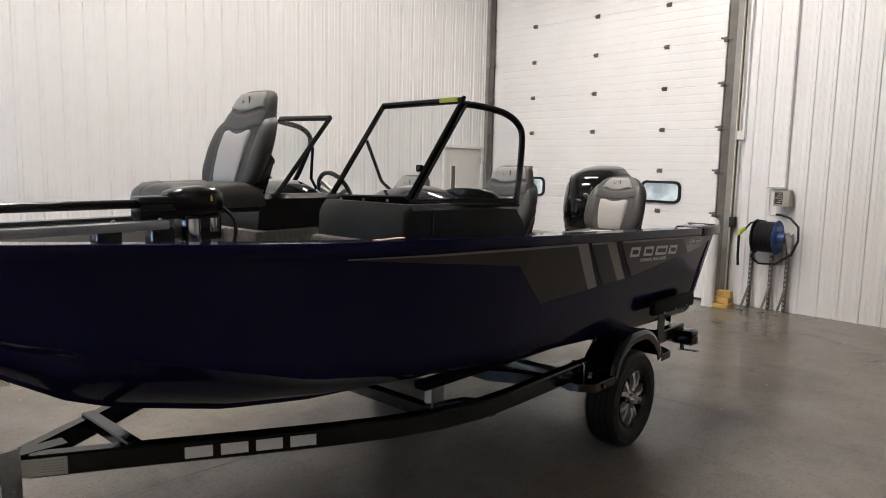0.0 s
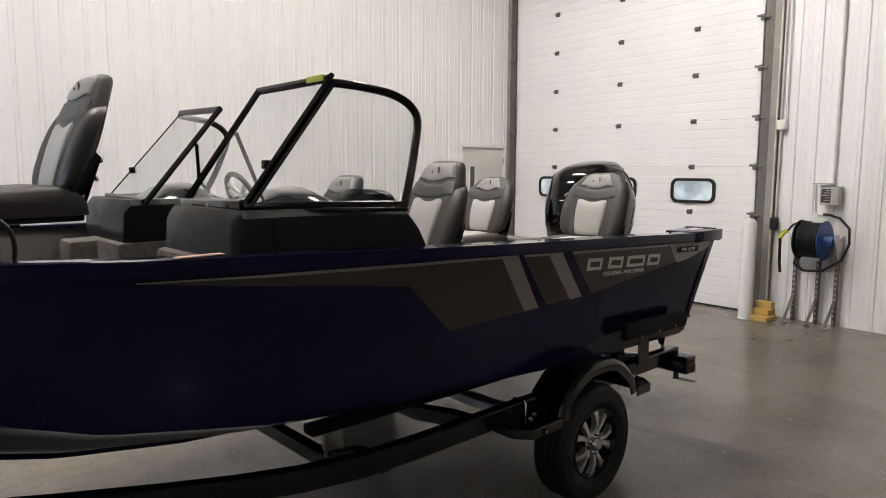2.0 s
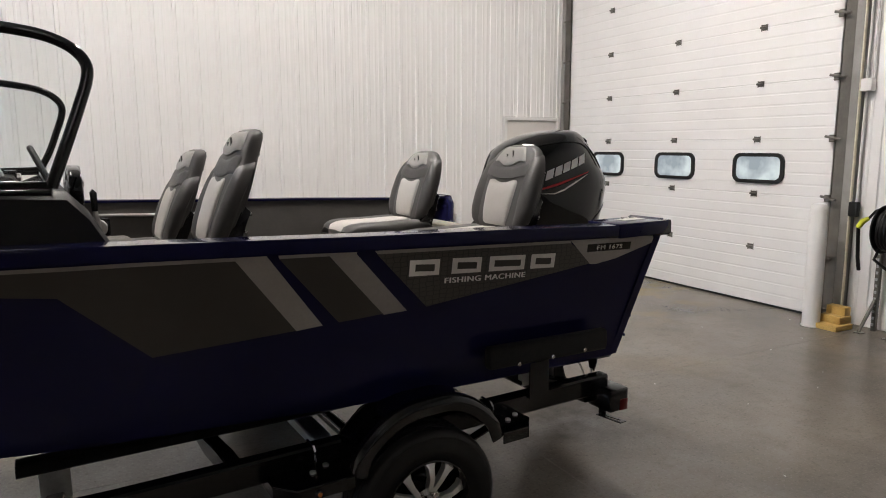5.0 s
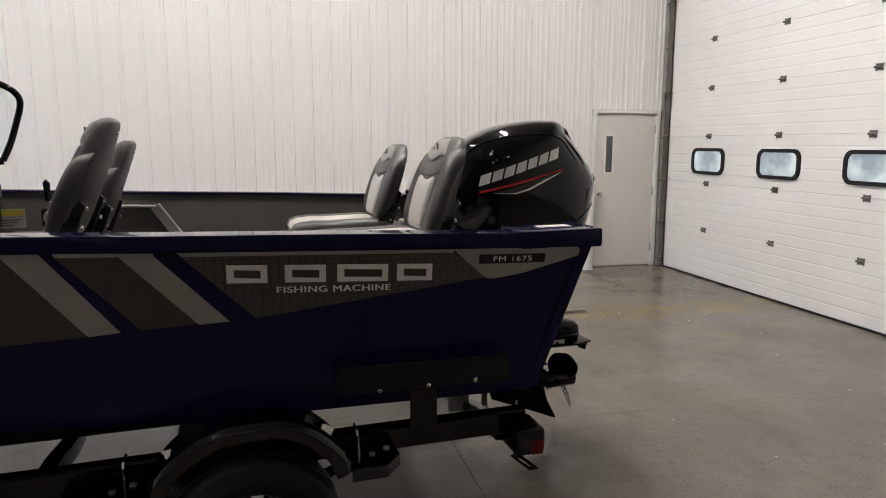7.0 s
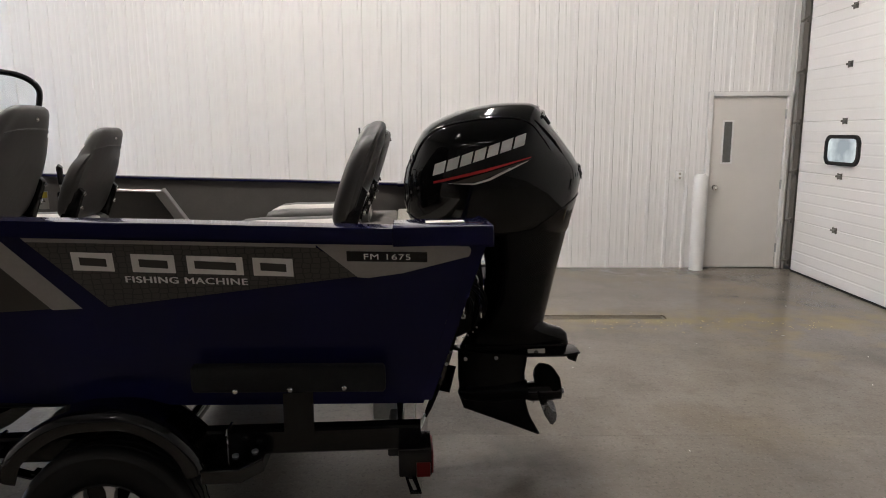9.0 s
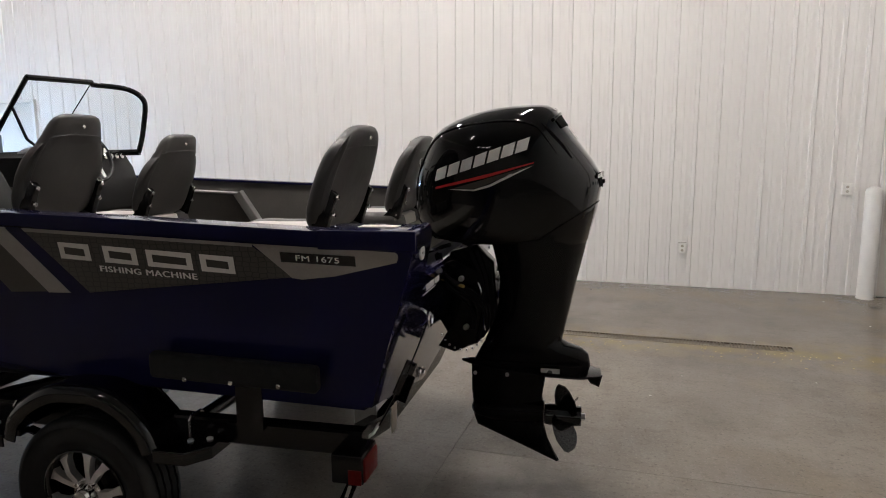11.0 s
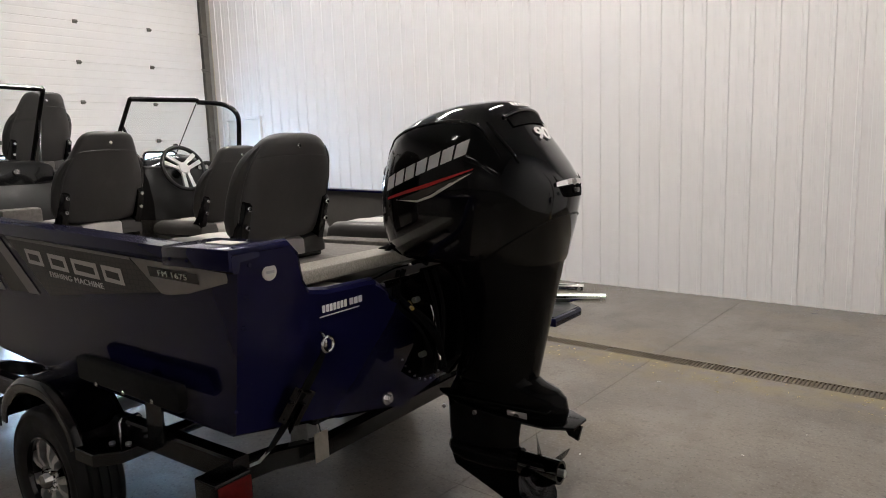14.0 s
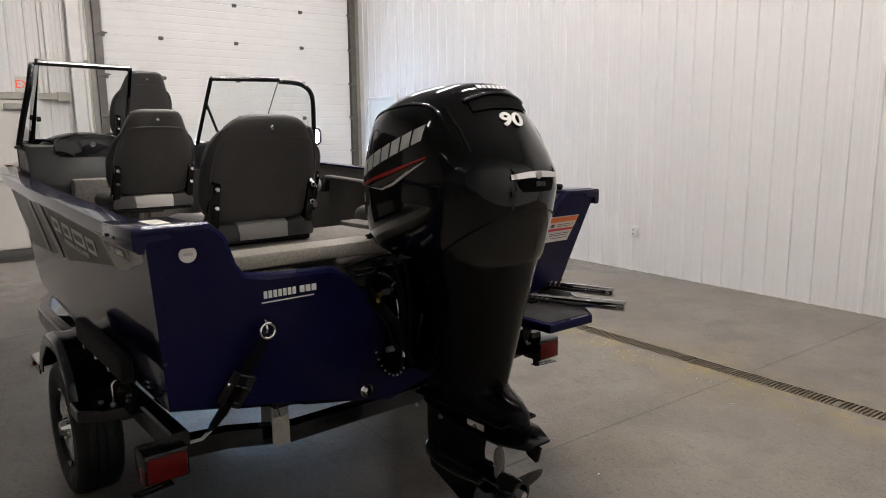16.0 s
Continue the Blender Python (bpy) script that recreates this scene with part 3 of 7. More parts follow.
def sectional_door(name, label, x, face, y0, y1, first, step, height, cols, wins, win_z, gmat):
    """A tall sectional door whose inner face lies at x and looks along face (+1 or -1 in x)."""
    t = tagged(new(name), label, "overhead door", kind="structure")
    back = x - face * 0.06
    z, k = 0.02, 0
    edges = [0.02] + [first + i * step for i in range(20) if first + i * step < height - 0.1] + [height]
    for z0, z1 in zip(edges, edges[1:]):
        bm = bmesh.new()
        prof = [(0.0, 0.004), (0.0, z1 - z0 - 0.002)]
        # a lip at the joint and four shallow grooves across each section
        steps = [(0.001, -0.004), (0.008, 0.0)]
        h = z1 - z0
        m = 5
        for g in range(1, m):
            zz = h * g / m
            steps += [(zz - 0.012, 0.0), (zz - 0.005, -0.0022), (zz + 0.005, -0.0022), (zz + 0.012, 0.0)]
        steps += [(h - 0.008, 0.0), (h - 0.001, -0.004)]
        holed = z0 < win_z < z1
        cuts = [y0] + ([v for w in wins for v in (w - 0.26, w + 0.26)] if holed else []) + [y1]
        cuts.sort()
        rows = []
        for zz, d in steps:
            rows.append([bm.verts.new((x + face * d, yy, z0 + zz)) for yy in cuts])
        lo_h, hi_h = win_z - 0.13 - z0, win_z + 0.13 - z0
        for i in range(len(rows) - 1):
            for j in range(len(cuts) - 1):
                bm.faces.new((rows[i][j], rows[i][j + 1], rows[i + 1][j + 1], rows[i + 1][j]))
        b0 = [bm.verts.new((back, yy, z0)) for yy in (y0, y1)]
        b1 = [bm.verts.new((back, yy, z1)) for yy in (y0, y1)]
        bm.faces.new((b0[0], b0[1], b1[1], b1[0]))
        sec = part("door_section", bm, DOORW, t, smooth=0)
        if z0 > 0.1:
            for c in cols:
                bm = bmesh.new()
                box(bm, x + face * 0.002 - 0.002, x + face * 0.012 + 0.002, c - 0.034, c + 0.034, z0 - 0.030, z0 + 0.028, bevel=0.004, seg=1)
                tube(bm, [(x + face * 0.022, c - 0.038, z0), (x + face * 0.022, c + 0.038, z0)], 0.012, 8)
                part("hinge", bm, TRACK, sec, "small grey steel hinge")
    for w in wins:
        bm = ring_plate(bmesh.new(), rounded(w, win_z, 0.62, 0.315, 0.095), rounded(w, win_z, 0.545, 0.24, 0.062), "x", x - face * 0.004, x + face * 0.026)
        win = part("door_window", bm, RUBBER, t, "rounded window with a black rubber frame")
        part("pane", plate(bmesh.new(), rounded(w, win_z, 0.55, 0.245, 0.063), "x", x + face * 0.003, x + face * 0.007), gmat, win, "daylit window pane")
    # bottom seal, side tracks with rollers
    part("bottom_seal", boxed(min(back, x), max(back, x), y0, y1, 0.0, 0.022), RUBBER, t, "black rubber bottom seal")
    for s, yy in ((-1, y0), (1, y1)):
        yc = yy + s * 0.075
        bm = bmesh.new()
        box(bm, x - face * 0.02 - 0.02, x + face * 0.03 + 0.02, min(yy + s * 0.02, yy + s * 0.13), max(yy + s * 0.02, yy + s * 0.13), 0.05, height + 0.05, bevel=0.004, seg=1)
        rail = part("track", bm, TRACK, t, "dark grey steel roller track")
        for z0 in edges[:-1]:
            bm = bmesh.new()
            zz = max(z0, 0.12)
            box(bm, x + face * 0.045 - 0.012, x + face * 0.045 + 0.012, yy + s * 0.01 - 0.03, yy + s * 0.01 + 0.03, zz - 0.035, zz + 0.035, bevel=0.006, seg=1)
            tube(bm, [(x + face * 0.06, yy - s * 0.05, zz + 0.02), (x + face * 0.06, yy + s * 0.10, zz - 0.01)], 0.013, 8)
            part("roller_bracket", bm, TRACK, rail)
        bm = boxed(min(x - face * 0.13, x + face * 0.025), max(x - face * 0.13, x + face * 0.025), min(yy + s * 0.135, yy + s * 0.21), max(yy + s * 0.135, yy + s * 0.21), 0, height + 0.1, bevel=0.004, seg=1)
        part("jamb", bm, JAMB, t, "grey steel jamb post")
        bm = boxed(min(x, x + face * 0.03), max(x, x + face * 0.03), min(yy + s * 0.214, yy + s * 0.225), max(yy + s * 0.214, yy + s * 0.225), 0, height + 0.1)
        part("sealant_strip", bm, SEAL, t, "pale yellow sealant strip", smooth=0)
    return t


SEAL = surface("yellowed_sealant", (0.66, 0.61, 0.48), 0.6, var=0.2, scale=12)
JAMB = surface("grey_jamb_paint", (0.25, 0.24, 0.225), 0.5, var=0.2, scale=5)
sectional_door("door_1", "tall white insulated sectional door with rounded windows, closed", 9.155, -1, ED0, ED1, 0.612, 0.569, EDH, (5.09, 6.243, 7.42), (5.06, 6.225, 7.42), 1.45, DAY)
sectional_door("door_2", "tall white insulated sectional door at the far end, closed", -4.18, 1, WD0, WD1, 0.699, 0.604, WDH, (4.975, 6.167, 7.337), (4.975, 6.167, 7.337), 1.58, DAYB)


def plain_door(name, label, x0, x1, top, hinge_right=True, slim=0.10):
    """A steel door in the north wall with a frame, a slim pane and a knob."""
    t = tagged(new(name), label, "door", kind="structure")
    y = NY
    f = 0.05
    bm = bmesh.new()
    box(bm, x0, x0 + f, y - 0.05, y + 0.05, 0, top, bevel=0.004, seg=1)
    box(bm, x1 - f, x1, y - 0.05, y + 0.05, 0, top, bevel=0.004, seg=1)
    box(bm, x0 + f, x1 - f, y - 0.05, y + 0.05, top - f, top + 0.0, bevel=0.004, seg=1)
    part("door_frame", bm, LINE, t, "white steel door frame")
    leaf = part("door_leaf", boxed(x0 + f + 0.004, x1 - f - 0.004, y - 0.014, y + 0.04, 0.012, top - f - 0.004, bevel=0.003, seg=1), LEAF, t)
    wx = x0 + 0.25
    part("pane", boxed(wx - slim / 2, wx + slim / 2, y - 0.018, y - 0.012, 1.28, 1.76), DARKPANE, leaf, "slim wired glass pane")
    bm = ring_plate(bmesh.new(), [(wx - 0.067, 1.262), (wx + 0.067, 1.262), (wx + 0.067, 1.778), (wx - 0.067, 1.778)], [(wx - 0.047, 1.282), (wx + 0.047, 1.282), (wx + 0.047, 1.758), (wx - 0.047, 1.758)], "y", y - 0.021, y - 0.013)
    part("pane_trim", bm, LINE, leaf)
    kx = x0 + 0.130
    bm = disc(bmesh.new(), (kx, y - 0.02, 0.984), 0.033, "y", 0.012, 16, 0.003)
    tube(bm, [(kx, y - 0.02, 0.984), (kx, y - 0.05, 0.984)], 0.012, 10)
    disc(bm, (kx, y - 0.066, 0.984), 0.028, "y", 0.04, 16, 0.012)
    part("door_knob", bm, CHROME, leaf, "round steel door knob")
    for z in (0.25, 1.02, 1.85):
        part("hinge", boxed(x1 - f - 0.012, x1 - f + 0.010, y - 0.042, y - 0.012, z - 0.055, z + 0.055, bevel=0.003, seg=1), GALV, leaf)
    return t


LEAF = surface("cream_steel_door", (0.66, 0.63, 0.59), 0.45, var=0.05, scale=2)
DARKPANE = surface("dark_wired_glass", (0.09, 0.09, 0.085), 0.12, var=0.2, scale=30)
plain_door("door_3", "cream steel personnel door with a slim pane, closed", PD0, PD1, PDT)
plain_door("door_4", "cream steel personnel door in the far corner, closed", FD0, FD1, FDT)


def bollard(m, label):
    t = thing("bollard", m, label, "bollard", "bollards by the doors")
    rings = []
    for r, z in ((0.078, 0.0), (0.078, 1.09), (0.070, 1.13), (0.045, 1.155), (0.0005, 1.162)):
        rings.append([(r * math.cos(2 * math.pi * k / 20), r * math.sin(2 * math.pi * k / 20), z) for k in range(20)])
    part("pipe", loft(bmesh.new(), rings), LINE, t)
    part("base_ring", disc(bmesh.new(), (0, 0, 0.006), 0.086, "z", 0.012, 20, 0.003), LINE, t)


bollard(pose(8.055, 8.36, 0), "white painted steel bollard beside the personnel door")
bollard(pose(8.81, 4.115, 0), "white painted steel bollard beside the tall door")


def outlet(x, z, label, m=None):
    t = thing("wall_outlet", m or pose(x, NY - 0.022, z), label, "outlet", "outlets on the wall")
    part("box", boxed(-0.045, 0.045, -0.03, 0.02, -0.06, 0.06, bevel=0.006), LINE, t)
    part("cover", boxed(-0.036, 0.036, -0.036, -0.030, -0.05, 0.05, bevel=0.002, seg=1), WHITEV, t)
    for s in (-1, 1):
        part("socket", disc(bmesh.new(), (0, -0.037, s * 0.024), 0.015, "y", 0.003, 14), BOXG, t)


outlet(6.25, 0.442, "white surface outlet box on the ribbed wall")
outlet(2.27, 0.465, "white surface outlet box low on the ribbed wall")
outlet(7.83, 1.124, "white switch box on the ribbed wall beside the bollard")


def lamp_fixture(m, tube_mat):
    t = thing("ceiling_light", m, "long white linear strip ceiling light, lit, out of view", "ceiling light", "ceiling lights")
    bm = bmesh.new()
    plate(bm, [(-0.13, -0.045), (-0.11, 0.0), (-0.06, 0.07), (0.06, 0.07), (0.11, 0.0), (0.13, -0.045), (0.10, 0.004), (-0.10, 0.004)], "y", -1.24, 1.24)
    part("housing", bm, LINE, t)
    for s in (-0.045, 0.045):
        part("tube", tube(bmesh.new(), [(s, -1.2, -0.014), (s, 1.2, -0.014)], 0.018, 10), tube_mat, t, "lit tube")
    for s in (-0.9, 0.9):
        part("hanger", tube(bmesh.new(), [(0, s, 0.07), (0, s, LAMP_DROP)], 0.004, 6), GALV, t)
    return t


LAMP_DROP = 0.4
first = lamp_fixture(pose(1.7, 4.6, TOP - LAMP_DROP), TUBE)
copy_thing(first, pose(5.3, 4.6, TOP - LAMP_DROP))
# unseen lamp added at the west end, its tubes dimmed to balance the light
worn = lamp_fixture(pose(-2.2, 6.6, TOP - LAMP_DROP), TUBEDIM)
copy_thing(worn, pose(1.55, -4.1, TOP - LAMP_DROP, 0, 0, -32))
# unseen fill lamps far to the south, added to light the hull's side
far = lamp_fixture(pose(1.0, -14.0, TOP - LAMP_DROP, 0, 0, 90), TUBEFILL)
for x, y in ((6.5, -14.0), (4.0, -18.5)):
    copy_thing(far, pose(x, y, TOP - LAMP_DROP, 0, 0, 90))


def floor_crumbs():
    """Small pale and yellow crumbs swept along the drain and lying about the slab."""
    random.seed(23)
    for label, mat, spots in (("yellow straw-like debris swept along the drain", STRAW, [(random.uniform(0.7, 8.4), DY - 0.10 - abs(random.gauss(0, 0.16))) for _ in range(230)]),
                              ("scattered pale grit on the concrete", GRIT, [(random.uniform(4.8, 8.9), random.uniform(1.5, 8.2)) for _ in range(32)])):
        bm = bmesh.new()
        for x, y in spots:
            q, w, g = random.uniform(0.004, 0.013), random.uniform(0.002, 0.004), random.uniform(0, 3.14)
            u, v = Vector((math.cos(g), math.sin(g), 0)) * q, Vector((-math.sin(g), math.cos(g), 0)) * w
            c = Vector((x, y, 0.0))
            low = [bm.verts.new(c + p) for p in (u + v, v - u, -u - v, u - v)]
            top = bm.verts.new(c + Vector((0, 0, 0.004)))
            for k in range(4):
                bm.faces.new((low[k], low[(k + 1) % 4], top))
        tagged(part("floor_debris", bm, mat, smooth=0), label, "debris", kind="stuff")


STRAW = surface("dry_straw_crumb", (0.36, 0.26, 0.10), 0.8, var=0.3, scale=30)
GRIT = surface("pale_grit", (0.42, 0.39, 0.34), 0.8, var=0.3, scale=30)
floor_crumbs()

# ---------------------------------------------------------------- the boat: local x to the stern, y to starboard
BOAT = pose(5.144, 3.515, 0.0176, -0.08, -0.67, 3.86)
SA = [-4.95, -4.75, -4.5, -4.2, -4.0, -3.5, -3.0, -2.4, -1.5, -1.0, 0.0]
SB = [0.02, 0.20, 0.385, 0.56, 0.665, 0.86, 0.975, 1.035, 1.045, 1.042, 1.032]
SZ = [1.492, 1.487, 1.480, 1.472, 1.465, 1.450, 1.436, 1.412, 1.372, 1.353, 1.306]
CB = [0.012, 0.11, 0.235, 0.385, 0.49, 0.725, 0.86, 0.925, 0.945, 0.945, 0.94]
CZ = [1.40, 1.27, 1.155, 1.065, 1.01, 0.885, 0.825, 0.785, 0.735, 0.715, 0.690]
KZ = [1.36, 1.16, 1.00, 0.81, 0.725, 0.585, 0.505, 0.460, 0.450, 0.455, 0.465]
RAKE = 0.33


def hull_at(a):
    return [lerp(a, SA, c) for c in (SB, SZ, CB, CZ, KZ)]


def raked(a, z):
    """Pulls the last stations forward where the transom leans."""
    return a - RAKE * (1.306 - z) * max(0.0, (a + 1.2) / 1.2) if a > -1.2 else a


def side_y(a, z):
    b, zs, bc, zc, _ = hull_at(a)
    t = (zs - z) / (zs - zc)
    return b + (bc - b) * t - 0.010 * math.sin(math.pi * min(max(t, 0), 1))


stations = [-4.95 + 4.95 * i / 66 for i in range(67)]


def fishing_boat():
    t = thing("fishing_boat", BOAT, "deep blue aluminium fishing boat with grey side graphics on a trailer", "boat")
    # outer skin
    rings = []
    for a in stations:
        b, zs, bc, zc, zk = hull_at(a)
        ring = []
        side = [(side_y(a, zs + (zc - zs) * k / 8), zs + (zc - zs) * k / 8) for k in range(9)]
        bot = [(bc - 0.010, zc - 0.016), (bc * 0.97, zc - 0.020), (bc * 0.75, zc + (zk - zc) * 0.30), (bc * 0.735, zc + (zk - zc) * 0.335), (bc * 0.45, zc + (zk - zc) * 0.60), (bc * 0.435, zc + (zk - zc) * 0.635), (0.03, zk), (0.02, zk - 0.022)]
        half = side + bot
        for y, z in half:
            ring.append((raked(a, z), -y, z))
        for y, z in reversed(half):
            ring.append((raked(a, z), y, z))
        rings.append(ring)
    bm = loft(bmesh.new(), rings, closed=False, cap=False)
    hull = part("hull", bm, BLUE, t, smooth=28)
    # rubbing rail and cap along both gunwales
    for s in (-1, 1):
        rr = []
        for a in stations + [0.03]:
            b, zs, *_ = hull_at(min(a, 0))
            prof = [(0.020, -0.052), (0.024, -0.046), (0.026, -0.010), (0.022, 0.0), (-0.055, 0.004), (-0.072, 0.0), (-0.075, -0.012), (-0.060, -0.016), (-0.004, -0.020), (0.004, -0.052)]
            rr.append([(a, s * max(0.0, b + o), zs + h) for o, h in prof])
        part("gunwale", loft(bmesh.new(), rr), BLUE, t, smooth=30)
        # inner liner with the carpeted side panel
        rr = []
        for a in stations:
            if a < -4.7:
                continue
            b, zs, *_ = hull_at(a)
            low = max(0.86, hull_at(a)[3] + 0.05)
            rr.append([(a - (0.12 if a > -0.2 else 0), s * (side_y(a, z) - d), z) for z, d in ((zs - 0.015, 0.05), (zs - 0.06, 0.06), ((zs + low) / 2, 0.06), (low, 0.05))])
        part("side_liner", loft(bmesh.new(), rr, closed=False, cap=False), LINER, t, "dark grey inner side panel", smooth=30)
        bm = boxed(-0.30, 0.028, min(s * 0.86, s * 1.064), max(s * 0.86, s * 1.064), 1.306, 1.325, bevel=0.005)
        box(bm, -0.30, 0.028, min(s * 1.050, s * 1.066), max(s * 1.050, s * 1.066), 1.262, 1.318, bevel=0.004)
        cap = part("corner_cap", bm, BLUE, t, "blue cast corner cap")
        for a in (-0.26, -0.17):
            part("screw", disc(bmesh.new(), (a, s * 1.067, 1.285), 0.006, "y", 0.004, 10, 0.001), BLUE, cap)
        if s < 0:
            part("label", boxed(-0.19, -0.06, -0.985, -0.925, 1.326, 1.328), PAPER, cap, "pale pink safety label")
        else:
            part("cleat", boxed(-0.22, -0.08, 0.90, 0.93, 1.325, 1.350, bevel=0.008), PLASTIC, cap, "black cleat")
    # decks and floor
    def deck(name, a0, a1, z, mat, label="", inset=0.08, drop=0.02):
        st = [a0 + (a1 - a0) * k / 14 for k in range(15)]
        up = [(a, -(side_y(a, z) - inset), z) for a in st] + [(a, side_y(a, z) - inset, z) for a in reversed(st)]
        return part(name, plate(bmesh.new(), [(p[0], p[1]) for p in up], "z", z - drop, z), mat, t, label, smooth=0)
    deck("floor_deck", -3.3, -0.4, 0.90, CARPET, "grey carpeted cockpit floor")
    deck("bow_deck", -4.42, -3.28, 1.24, CARPET, "grey carpeted bow deck", 0.11)
    part("bow_step", boxed(-3.32, -3.27, -0.74, 0.74, 0.88, 1.24, bevel=0.01), CARPET, t)
    # coaming of the bow: carpeted side boxes
    for s in (-1, 1):
        part("side_box", boxed(-3.26, -2.2 if s < 0 else -2.66, min(s * 0.55, s * 0.75), max(s * 0.55, s * 0.75), 0.90, 1.38, bevel=0.02), CARPET, t, "carpeted side box")
        # carpeted base in front of each console, with a soft top edge
        z = 1.41 if s < 0 else 1.385
        part("console_base", boxed(-3.14, -2.70, min(s * 0.235, s * 0.735), max(s * 0.235, s * 0.735), 0.90, z, bevel=0.022), CARPET, t, "brown-grey carpeted console base")
    # transom with its cut-out
    out = [(-1.032, 1.306), (-0.84, 1.306), (-0.80, 1.27), (-0.755, 1.17), (-0.715, 1.125), (-0.62, 1.108), (-0.38, 1.100), (-0.31, 1.06), (-0.26, 1.01), (-0.20, 0.985)]
    ol = out + [(-y, z) for y, z in reversed(out)] + [(0.94, 0.690), (0.42, 0.575), (0.0, 0.462), (-0.42, 0.575), (-0.94, 0.690)]
    bm = plate(bmesh.new(), ol, "x", 0.0, 0.045)
    for v in bm.verts:
        v.co.x += -RAKE * (1.306 - v.co.z) - 0.02
    tr = part("transom", bm, BLUE, t, smooth=0)
    bm = bmesh.new()
    for s in (-1, 1):
        pts = [(y, z) for y, z in out]
        tube(bm, [(-RAKE * (1.306 - z) + 0.002, -s * y, z + 0.004) for y, z in pts], 0.020, 8)
    part("transom_rim", bm, BLUE, tr)
    # maker's round badge, plug, lettering bars, screws on the port side of the transom
    def tx(z, off=0.027):
        return -RAKE * (1.306 - z) + off
    part("round_badge", disc(bmesh.new(), (tx(1.236), -0.905, 1.236), 0.027, "x", 0.008, 24, 0.002), PAPER, tr, "round white badge")
    part("badge_mark", boxed(tx(1.238) + 0.003, tx(1.238) + 0.007, -0.919, -0.891, 1.232, 1.240), ALU, tr)
    bm = bmesh.new()
    for i, (w, h) in enumerate(((0.125, 0.026), (0.07, 0.030))):
        y0 = -0.645 if i == 0 else -0.510
        n = 7 if i == 0 else 3
        for k in range(n):
            ww = w / n
            box(bm, tx(1.06, 0.0265), tx(1.06, 0.0285), y0 + k * ww + 0.003, y0 + (k + 1) * ww - 0.002, 1.045 + 0.010 * (y0 + 0.645), 1.045 + h + 0.010 * (y0 + 0.645))
    box(bm, tx(1.02, 0.0265), tx(1.02, 0.0285), -0.645, -0.445, 1.026, 1.033)
    part("dealer_mark", bm, WHITEV, tr, "white dealer lettering as bars")
    for z in (1.27, 1.17, 1.07, 0.97, 0.87, 0.78):
        for sd in (-1, 1):
            part("rivet", disc(bmesh.new(), (tx(z), sd * (0.985 - 0.06 * (1.27 - z)), z), 0.008, "x", 0.006, 10, 0.002), BLUE, tr)
    bm = disc(bmesh.new(), (tx(0.545), -0.135, 0.545), 0.030, "x", 0.014, 18, 0.004)
    disc(bm, (tx(0.545) + 0.012, -0.135, 0.545), 0.017, "x", 0.018, 6, 0.002)
    part("drain_plug", bm, CHROME, tr, "brass and steel drain plug")
    for s in (-1, 1):
        pts = [(tx(0.94) + 0.012 + 0.028 * math.sin(k * math.pi / 8), s * 0.636, 0.94 + 0.033 * math.cos(k * math.pi / 8)) for k in range(9)]
        part("tie_ring", tube(bmesh.new(), pts, 0.006, 8), CHROME, tr, "polished steel tie-down ring")
    # warning label on the starboard side of the transom
    def leaning(y0, y1, z0, z1, lift):
        """A thin sheet on the leaning transom, its ends parallel to the hull's side."""
        bm = boxed(0.0, 0.0025, y0, y1, z0, z1)
        for v in bm.verts:
            v.co.x += tx(v.co.z) + lift
            v.co.y += 0.33 * (v.co.z - 1.145)
        return bm
    wl = part("warning_label", leaning(0.715, 0.935, 1.085, 1.207, 0.0), PAPER, tr, "white warning label with orange and red bands")
    part("band", leaning(0.720, 0.930, 1.180, 1.203, 0.003), ORANGE, wl)
    part("band", leaning(0.720, 0.930, 1.138, 1.149, 0.003), REDV, wl)
    for y0, y1, zc, w in ((0.765, 0.785, 1.164, 0.014), (0.805, 0.92, 1.168, 0.003), (0.805, 0.91, 1.159, 0.003), (0.735, 0.775, 1.104, 0.008), (0.785, 0.92, 1.124, 0.003), (0.785, 0.915, 1.115, 0.003), (0.80, 0.92, 1.102, 0.003)):
        part("text_bar", leaning(y0, y1, zc - w / 2, zc + w / 2, 0.003), LINER, wl)
    # splash well and aft benches
    part("splash_well", boxed(-0.62, -0.22, -0.80, 0.80, 0.90, 1.09, bevel=0.01), LINER, t, "dark splash well")
    part("aft_beam", boxed(-0.30, -0.16, -0.80, 0.80, 1.128, 1.182, bevel=0.012), CARPETL, t, "light speckled carpeted beam across the stern")
    part("well_board", boxed(-0.22, -0.06, -0.66, -0.45, 1.08, 1.11, bevel=0.006), CARPETL, t, "pale board in the splash well")
    for s in (-1, 1):
        part("aft_box", boxed(-0.95, -0.30, min(s * 0.20, s * 0.86), max(s * 0.20, s * 0.86), 0.90, 1.168, bevel=0.015), CARPET, t, "carpeted seat box")
    part("centre_hatch", boxed(-0.90, -0.32, -0.19, 0.19, 0.90, 1.15, bevel=0.012), CARPET, t, "carpeted centre hatch")
    # starboard and port helm side pockets with the slanted grey rim
    for s in (-1, 1):
        ol = [(-2.2, 0.84), (-1.385, 0.84), (-1.69, 1.30), (-2.2, 1.325)]
        yb = s * 0.935
        bm = plate(bmesh.new(), ol, "y", min(yb, yb - s * 0.05), max(yb, yb - s * 0.05), 0.004)
        pk = part("side_pocket", bm, LINER, t, "grey side pocket panel")
        bm = bar(bmesh.new(), [(-2.2, yb - s * 0.056, 1.328), (-1.69, yb - s * 0.056, 1.303)], 0.05, 0.014, 0.004)
